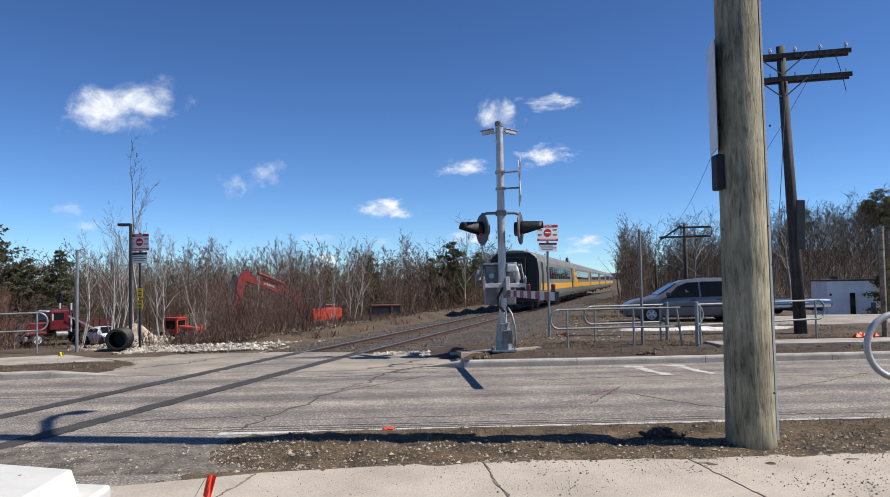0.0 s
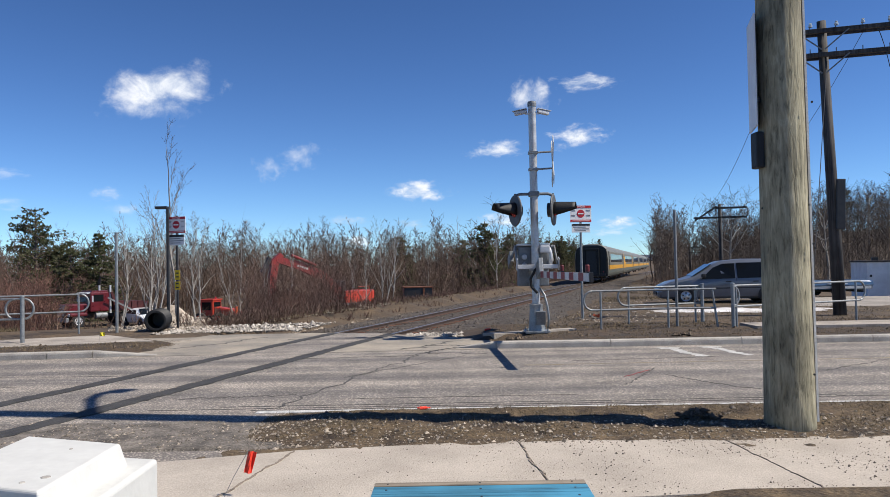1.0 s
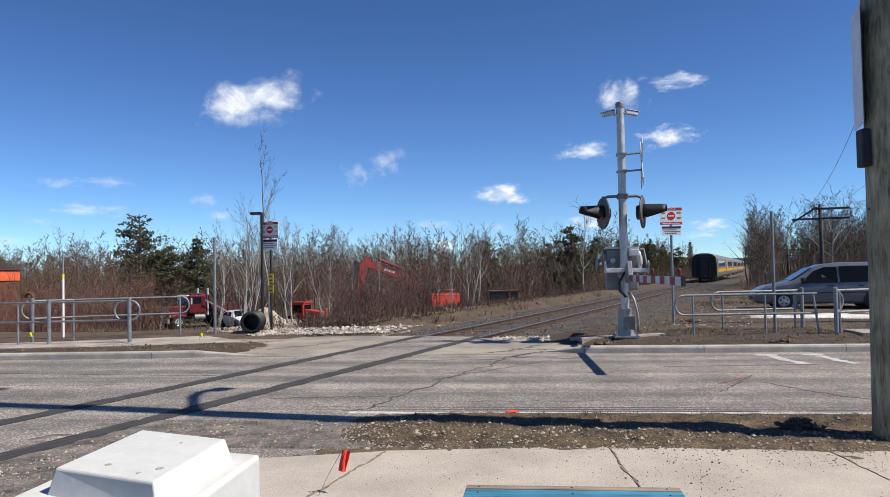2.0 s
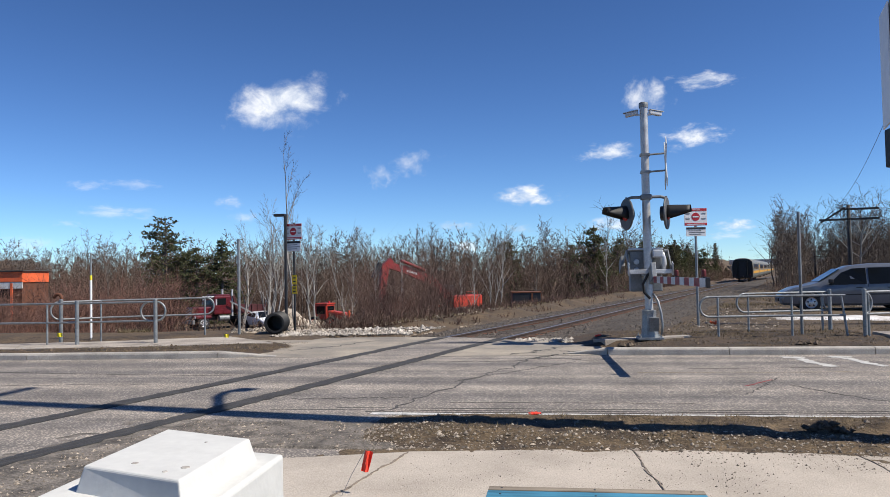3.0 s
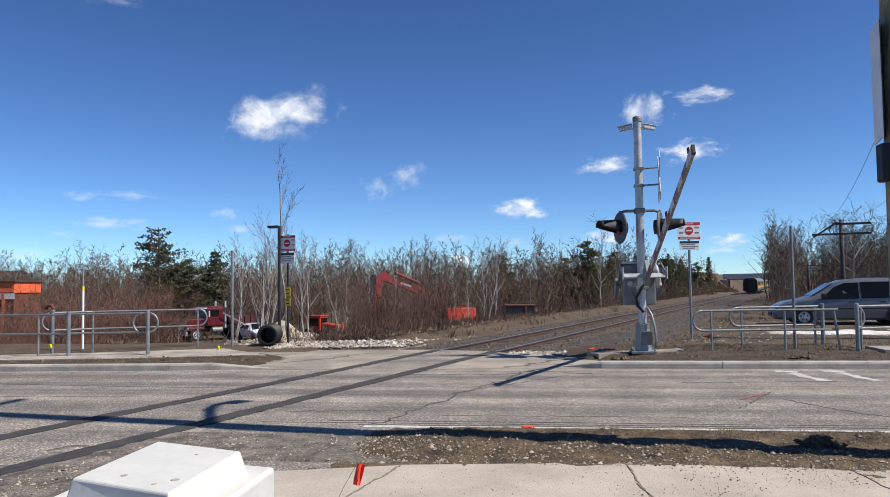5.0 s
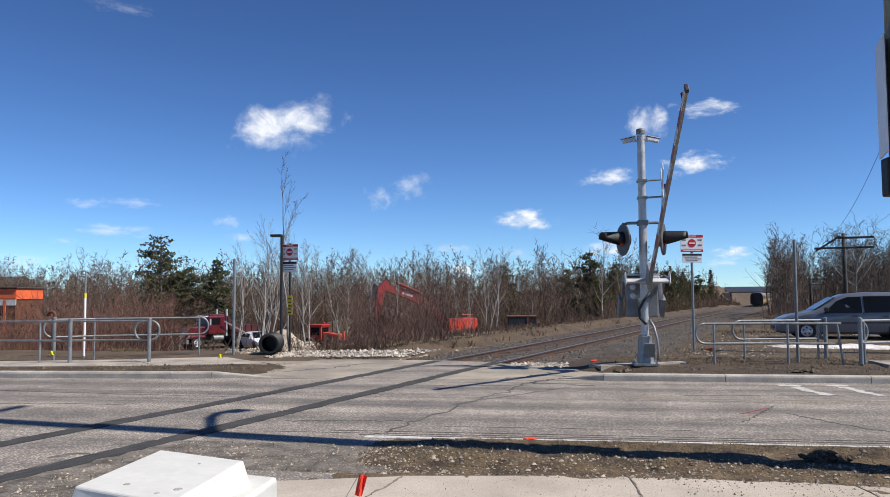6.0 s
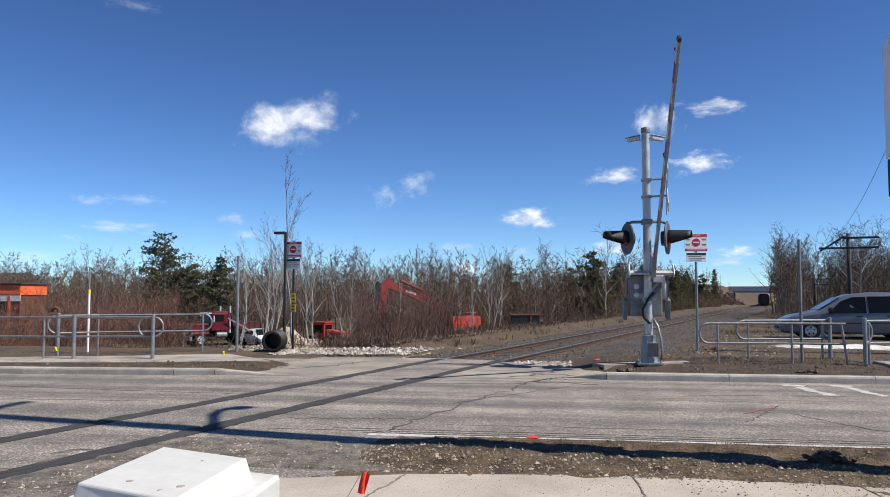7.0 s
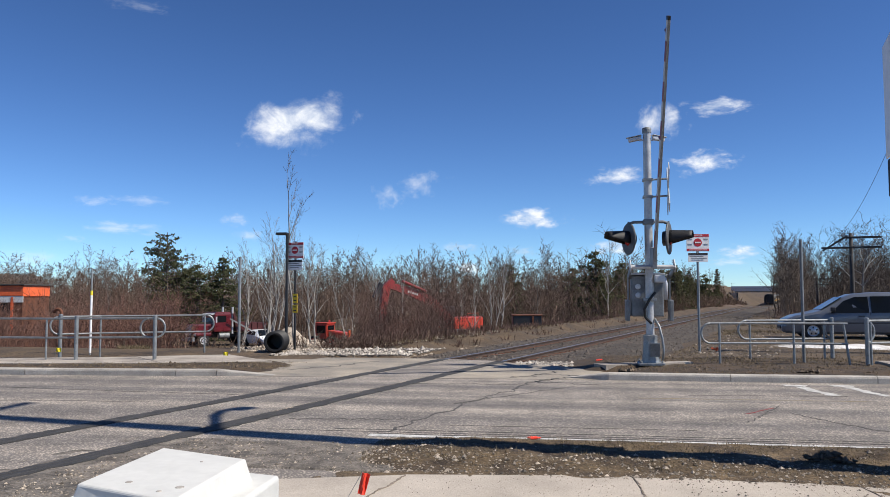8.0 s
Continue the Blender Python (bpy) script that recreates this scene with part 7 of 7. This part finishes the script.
def dump_truck(m):
    """Conventional dump truck, nose towards its own -x."""
    top = thing("dump_truck", m, "dark red dump truck parked in the yard", "truck")
    cab = part("cab", box((2.45, 0, 1.95), (1.5, 2.1, 1.55), None, 0.10), TRUCK_RED, top, "dark red cab")
    part("sleeper_roof", box((2.5, 0, 2.76), (1.3, 1.9, 0.16), None, 0.06), TRUCK_RED, cab)
    part("windscreen", box((1.70, 0, 2.25), (0.03, 1.8, 0.62), pose(0, 0, 0, 0, 8, 0), 0.01), TINT, cab)
    part("sun_visor", box((1.60, 0, 2.66), (0.28, 1.95, 0.08), pose(0, 0, 0, 0, -14, 0), 0.02), SILVER_PAINT, cab, "pale visor")
    for s in (-1, 1):
        part("side_window", box((2.35, s * 1.055, 2.25), (0.8, 0.02, 0.55), None, 0.01), TINT, cab)
        part("mirror", box((1.75, s * 1.32, 2.2), (0.1, 0.12, 0.5), None, 0.02), SILVER_PAINT, cab)
        part("exhaust_stack", tube([(3.35, s * 0.95, 1.0), (3.35, s * 0.95, 3.25)], 0.085, 12), SILVER_PAINT, top, "chrome exhaust stack")
        fender = part("fender", box((0.75, s * 0.98, 1.0), (1.35, 0.42, 0.25), None, 0.1), TRUCK_RED, top)
        part("headlamp", box((0.08, s * 0.92, 1.0), (0.08, 0.3, 0.2), None, 0.02), HEADLAMP, fender)
        wheel(top, 0.75, s * 1.0, 0.52, 0.3, SILVER_PAINT)
        for x in (4.5, 5.6):
            wheel(top, x, s * 0.98, 0.52, 0.5, SILVER_PAINT)
        part("fuel_tank", lathe([(0.24, -0.45), (0.24, 0.45)], 16, pose(2.6, s * 0.9, 0.85, 0, 90, 0)), GREY_PAINT, top)
    hood = part("hood", box((0.85, 0, 1.42), (1.75, 1.45, 0.85), None, 0.12), TRUCK_RED, top)
    grille = part("grille", box((-0.05, 0, 1.32), (0.06, 1.05, 0.85), None, 0.03), GREY_PAINT, hood, "dark grille")
    for k in range(7):
        part("grille_bar", box((-0.09, -0.42 + 0.14 * k, 1.32), (0.02, 0.03, 0.75)), SILVER_PAINT, grille)
    part("bumper", box((-0.12, 0, 0.62), (0.22, 2.3, 0.34), None, 0.04), GREY_PAINT, top)
    part("chassis", box((3.2, 0, 0.85), (5.9, 0.9, 0.25)), BLACK, top)
    bm = bmesh.new()
    prof = [(3.7, 1.15), (6.3, 1.15), (6.5, 1.85), (3.75, 2.0), (3.45, 2.7), (3.3, 2.7)]
    sidez = [[bm.verts.new((x, s * 1.15, z)) for x, z in prof] for s in (-1, 1)]
    for k in range(6):
        bm.faces.new((sidez[0][k], sidez[0][(k + 1) % 6], sidez[1][(k + 1) % 6], sidez[1][k]))
    bm.faces.new(sidez[0])
    bm.faces.new(sidez[1][::-1])
    bed = part("dump_body", bm, TRUCK_BED, top, "dark red dump body")
    for k in range(5):
        for s in (-1, 1):
            part("rib", box((4.0 + 0.54 * k, s * 1.18, 1.52), (0.1, 0.08, 0.72)), TRUCK_BED, bed)
    part("chute", box((3.9, -1.4, 1.75), (2.2, 0.06, 0.12), pose(0, 0, 0, 0, 28, 0)), GREY_PAINT, bed, "grey tarp arm")
    return top


dump_truck(pose(-29.3, 57.0, ground_z(-28, 60) + 0.05, 0, 0, 50) @ Matrix.Scale(0.96, 4))


def excavator(m):
    top = thing("excavator", m, "orange-red excavator with raised boom in the brush", "excavator")
    for s in (-1, 1):
        tr_ = part("track", box((0, s * 1.2, 0.45), (4.0, 0.6, 0.85), None, 0.25), BLACK, top)
        for k in range(9):
            part("track_pad", box((-1.7 + 0.42 * k, s * 1.2, 0.9), (0.28, 0.62, 0.05)), GREY_PAINT, tr_)
    house = part("house", box((0.45, 0, 1.55), (2.5, 2.4, 0.95), None, 0.08), ORANGE_RED, top, "orange-red engine house")
    part("counterweight", box((1.85, 0, 1.55), (0.45, 2.4, 1.05), None, 0.15), ORANGE_RED, house)
    for y in (-0.5, 0.35):
        part("rear_decal", box((2.09, y, 1.65), (0.02, 0.3, 0.3)), OFF_WHITE, house)
    part("hand_rail", tube([(1.6, -1.1, 2.0), (1.6, -1.1, 2.35), (0.5, -1.1, 2.35), (0.5, -1.1, 2.0)], 0.03, 6), ORANGE_RED, house)
    part("cab", box((-0.5, 0.75, 2.1), (1.5, 1.0, 1.6), None, 0.08), TRIM_BLACK, house)
    boom = part("boom", bm_boom([(-0.4, 1.7), (-2.3, 3.3), (-4.2, 4.1), (-6.4, 4.65)], [0.3, 0.36, 0.34, 0.22], 0.42), BOOM_RED, top, "red boom")
    for k in range(5):
        part("text_bar", box((-4.55 + 0.2 * k, -0.225, 4.12 - 0.055 * k), (0.13, 0.01, 0.16), pose(0, 0, 0, 0, 14, 0)), OFF_WHITE, boom)
    part("boom_cylinder", tube([(-3.0, -0.3, 4.15), (-5.2, -0.3, 4.95)], 0.12, 10), BOOM_RED, boom)
    part("stick", bm_boom([(-5.9, 5.0), (-6.5, 4.4), (-6.7, 3.2), (-6.8, 1.6)], [0.2, 0.34, 0.28, 0.16], 0.36), BOOM_RED, top, "red dipper stick")
    part("linkage", box((-7.2, 0, 4.2), (0.35, 0.3, 1.3), pose(0, 0, 0, 0, 28, 0), 0.04), BLACK, top)
    part("bucket", box((-6.9, 0, 1.0), (0.9, 1.1, 0.9), pose(0, 0, 0, 0, 30, 0), 0.12), BLACK, top)
    return top


def bm_boom(pts, half, width):
    """A box beam bent through pts in its own x-z plane."""
    bm = bmesh.new()
    rings = []
    for i, (x, z) in enumerate(pts):
        a, b = pts[max(i - 1, 0)], pts[min(i + 1, len(pts) - 1)]
        d = Vector((b[0] - a[0], b[1] - a[1])).normalized()
        nx, nz = -d.y * half[i], d.x * half[i]
        rings.append([bm.verts.new(p) for p in ((x + nx, -width / 2, z + nz), (x + nx, width / 2, z + nz), (x - nx, width / 2, z - nz), (x - nx, -width / 2, z - nz))])
    for p, q in zip(rings, rings[1:]):
        for k in range(4):
            bm.faces.new((p[k], p[(k + 1) % 4], q[(k + 1) % 4], q[k]))
    bm.faces.new(rings[0][::-1])
    bm.faces.new(rings[-1])
    return bm


excavator(pose(-8.4, 60.5, ground_z(-9, 60) + 0.65, 0, 0, 42) @ Matrix.Scale(0.97, 4))


def loader(m):
    top = thing("wheel_loader", m, "small orange-red tractor beside the gravel pile", "tractor")
    body = part("engine_hood", box((1.15, 0, 1.05), (1.7, 0.95, 0.62), pose(0, 0, 0, 0, 7, 0), 0.12), ORANGE_RED, top)
    part("nose", box((2.0, 0, 0.85), (0.5, 0.9, 0.6), None, 0.12), ORANGE_RED, body)
    cab = part("cab", box((-0.15, 0, 1.35), (1.05, 1.2, 1.15), None, 0.06), ORANGE_RED, top)
    for s in (-1, 1):
        part("cab_window", box((-0.15, s * 0.605, 1.5), (0.75, 0.02, 0.6), None, 0.01), TINT, cab)
        wheel(top, 0.9, s * 0.72, 0.52, 0.34, ORANGE_RED)
        wheel(top, -0.6, s * 0.72, 0.52, 0.34, ORANGE_RED)
    part("cab_front_window", box((0.385, 0, 1.5), (0.02, 0.95, 0.6), None, 0.01), TINT, cab)
    part("cab_roof", box((-0.15, 0, 1.97), (1.2, 1.3, 0.1), None, 0.03), ORANGE_RED, cab)
    part("beacon", lathe([(0.07, 2.0), (0.06, 2.16), (0.02, 2.19)], 10, pose(0.25, 0, 0)), RED, cab)
    part("exhaust", tube([(1.3, 0.25, 1.3), (1.3, 0.25, 1.75)], 0.04, 8), BLACK, body)
    return top


loader(pose(-17.0, 54, ground_z(-17, 54) + 0.3, 0, 0, -14) @ Matrix.Scale(0.95, 4))


def mound(name, x, y, rx, ry, h, material, label, seed, category="pile"):
    n = 26
    verts, faces = [], []
    for j in range(n):
        for i in range(n):
            u, v = -1 + 2 * i / (n - 1), -1 + 2 * j / (n - 1)
            r = math.hypot(u, v)
            k = max(0, 1 - r) ** 0.8 * (1 + 0.35 * noise.noise((u * 2.2 + seed, v * 2.2, 0)))
            gx, gy = x + u * rx, y + v * ry
            verts.append((gx, gy, ground_z(gx, gy) - 0.06 + h * k + 0.05 * noise.noise((u * 9, v * 9, seed))))
    faces = [(j * n + i, j * n + i + 1, (j + 1) * n + i + 1, (j + 1) * n + i) for j in range(n - 1) for i in range(n - 1)]
    return tagged(obj_from(name, verts, faces, material, smooth=True), label, category)


mound("gravel_pile", -16.9, 47, 3.6, 2.0, 2.0, SAND, "pale pile of gravel in the yard", 1)
mound("soil_mound", -16.5, 72, 9, 5, 3.2, FIELD, "brown overgrown soil mound behind the yard", 2, "mound")
mound("rubble_pile", -34.5, 55, 2.5, 2, 0.9, SAND, "pale heap of rubble in the yard", 3)
mound("snow_patch", 8.9, 23.4, 3.9, 1.2, 0.15, SNOW, "melting dirty snow patch before the van", 4, "snow")
mound("snow_patch", 11.0, 24.9, 1.4, 0.6, 0.10, SNOW, "melting dirty snow patch before the van", 5, "snow")
for k, (s, o, rx, h) in enumerate(((150, -13, 7, 1.3), (185, -13, 8, 1.8), (215, -14, 9, 2.2), (120, -12, 5, 0.8))):
    x, y = along(s, o)
    mound("earth_bank", x, y, rx, 16, h, EARTH, "reddish bare earth bank beside the railway", 10 + k, "earth bank")

crate = thing("dumpster", pose(-2.0, 46, ground_z(-2, 46) + 0.02, 0, 0, 8) @ Matrix.Scale(1.3, 4), "rusty dark dumpster beside the track", "dumpster")
part("tub", box((0, 0, 0.42), (1.3, 0.9, 0.8), None, 0.03), BLACK, crate)
part("rim", box((0, 0, 0.83), (1.36, 0.96, 0.06), None, 0.01), RUST, crate)
part("rusty_side", box((0.67, 0, 0.42), (0.03, 0.86, 0.74)), RUST, crate, "rust-brown end panel")
part("rib", box((0.25, -0.47, 0.42), (0.08, 0.05, 0.74)), RUST, crate)

culvert = thing("culvert_pipe", pose(-7.42, 19.35, 0.08 + 0.275, 0, 0, 0) @ Matrix.Scale(0.9, 4), "black corrugated plastic culvert pipe on the grass", "pipe")
prof = []
for k in range(26):
    prof.append((0.31 if k % 2 == 0 else 0.275, -0.45 + 0.9 * k / 25))
bm = bmesh.new()
n = 28
rings = [[bm.verts.new((r * math.cos(a), r * math.sin(a), z)) for a in [i * math.tau / n for i in range(n)]] for r, z in prof + [(0.225, 0.45), (0.225, -0.45)]]
for a, b in zip(rings, rings[1:] + rings[:1]):
    for i in range(n):
        bm.faces.new((a[i], a[(i + 1) % n], b[(i + 1) % n], b[i]))
bm.transform(pose(0, 0, 0, 90, 0, 12))
part("pipe_wall", bm, BLACK_PLASTIC, culvert)
# Added black disc: stops light through the pipe so its bore stays dark.
part("end_plug", lathe([(0.228, -0.02), (0.228, 0.02)], 28, pose(0, 0, 0, 0, 0, 12) @ pose(0, 0.4, 0, 90, 0, 0)), BLACK, culvert, "added black disc that darkens the bore")


copy_thing(PINES[1], pose(23.9, 38.0, ground_z(23.9, 38.0), 0, 0, 30) @ Matrix.Scale(0.42, 4))['group'] = 'pines beside the shed'


# ---- small buildings ----
def shed(m):
    top = thing("shed", m, "small white flat-roofed building beyond the lot", "building")
    w = part("wall", box((1.5, 2.0, 1.1), (3.0, 4.0, 2.6)), WALL_WHITE, top, "white rendered wall")
    part("roof", box((1.5, 2.0, 2.45), (3.2, 4.2, 0.12), None, 0.02), ROOF_DARK, top)
    part("door", box((1.55, -0.02, 0.85), (0.32, 0.06, 1.5)), TINT, w, "narrow dark door")
    part("side_door", box((2.8, -0.02, 0.45), (0.3, 0.06, 1.0)), CAR_BLUE, w)
    part("wall_lamp", box((0.2, -0.06, 1.5), (0.12, 0.12, 0.14), None, 0.02), TRIM_BLACK, w)
    part("roof_vent", box((0.6, 0.5, 2.6), (0.4, 0.3, 0.25), None, 0.03), TRIM_BLACK, top)
    return top


shed(pose(21.9, 40, ground_z(22, 41) + 0.10, 0, 0, -14) @ Matrix.Scale(0.80, 4))
kiosk = thing("kiosk", pose(-32.0, 40, ground_z(-31, 40) + 0.85, 0, 0, 6), "small orange and white kiosk behind the shrubs", "building")
kw = part("wall", box((0, 0, 0.90), (3.6, 2.6, 3.8)), RUST, kiosk, "dull brown wall")
part("white_band", box((0, -1.315, 2.38), (3.66, 0.05, 0.36)), OFF_WHITE, kw, "dirty white band")
part("orange_band", box((0, -1.33, 2.86), (3.7, 0.06, 0.58), None, 0.02), KIOSK_ORANGE, kw, "orange fascia band")
part("orange_band_side", box((1.83, 0, 2.85), (0.06, 2.6, 0.62), None, 0.02), KIOSK_ORANGE, kw)
part("roof", box((0, 0, 3.2), (3.9, 2.9, 0.08), None, 0.02), ROOF_DARK, kiosk)
for x in (-0.9, 0.7):
    part("window", box((x, -1.31, 1.75), (1.1, 0.04, 0.8)), TINT, kw)
part("corner_post", box((1.2, -1.33, 1.3), (0.14, 0.05, 2.4)), KIOSK_ORANGE, kw)
for i, (x, y, w) in enumerate(((-121, 152, 13),)):
    z = ground_z(x, y) - 1.4
    house = thing("house", pose(x, y, z, 0, 0, 20), "distant grey-roofed house behind the woods", "house")
    part("wall", box((0, 0, 3.6), (w, 8, 7.4)), OFF_WHITE, house)
    bm = bmesh.new()
    ridge = [[bm.verts.new(p) for p in ((sx * (w / 2 + 0.5), -4.6, 7.2), (sx * (w / 2 + 0.5), 4.6, 7.2), (sx * (w / 2 - 1.5), 0, 9.8))] for sx in (-1, 1)]
    for k in range(3):
        bm.faces.new((ridge[0][k], ridge[0][(k + 1) % 3], ridge[1][(k + 1) % 3], ridge[1][k]))
    bm.faces.new(ridge[0])
    bm.faces.new(ridge[1][::-1])
    part("roof", bm, ROOF_DARK, house, "dark shingle roof")
    for k in range(3):
        part("window", box((-w / 3 + k * w / 3, -4.02, 5.2), (1.1, 0.06, 1.3)), TINT, house)

# pale lot beside the van, built as one sheet on the ground
sheet("parking_lot", [5.5 + 1.1 * i for i in range(34)], [21.5 + 1.2 * j for j in range(13)], lambda x, y: ground_z(x, y) + 0.03 - 0.3 * (1 - step(23.2, 24.4, y - 0.35 * (x - 9) * (1 if x < 9 else 0.05))) - 0.3 * (1 - step(10.6, 12.2, x + 0.8 * noise.noise((x * 0.6, y * 0.6, 17)))), LOT, "pale worn gravel parking lot", "parking lot")

# ---- wooden ties ----
tie_mesh = None
for i in range(150):
    s = 19.3 + 0.56 * i
    x, y = along(s, 0.02 * math.sin(i * 2.7))
    m = pose(x, y, track_z(y) - 0.20, 0, 0, -math.degrees(TRACK_TURN) + 1.2 * math.sin(i * 1.9))
    if tie_mesh is None:
        first_tie = part("tie", box((0, 0, 0), (2.6, 0.22, 0.20), None, 0.01), TIE_WOOD, track)
        first_tie.matrix_basis = m
        tie_mesh = first_tie.data
    else:
        share("tie", tie_mesh, track, m)
plate_mesh = None
for i in range(60):
    for o in (-GAUGE, GAUGE):
        x, y = along(19.3 + 0.56 * i, o)
        m = pose(x, y, track_z(y) - 0.165 + 0.06, 0, 0, -math.degrees(TRACK_TURN))
        if plate_mesh is None:
            first_plate = part("tie_plate", box((0, 0, 0), (0.36, 0.18, 0.03)), RUST, track)
            first_plate.matrix_basis = m
            plate_mesh = first_plate.data
        else:
            share("tie_plate", plate_mesh, track, m)


# ---- what moves ----
def motions():
    walk(gate, [(t, pose(*PIVOT, 0, 0, GATE_SKEW) @ pose(0, 0, 0, -(a - REST), 0, 0)) for t, a in GATE_ROWS])
    rows = []
    for t in range(9):
        s = 47 + SPEED * t
        x, y = along(s)
        rows.append((float(t), pose(x, y, track_z(y) + 0.012, 0, 0, -math.degrees(TRACK_TURN))))
    walk(train, rows)
    for c, (ob, m0, drift) in enumerate(CLOUDS):
        walk(ob, [(t, Matrix.Translation((drift * t, 0, 0)) @ m0) for t in (0.0, 4.0, 8.0)])


motions()
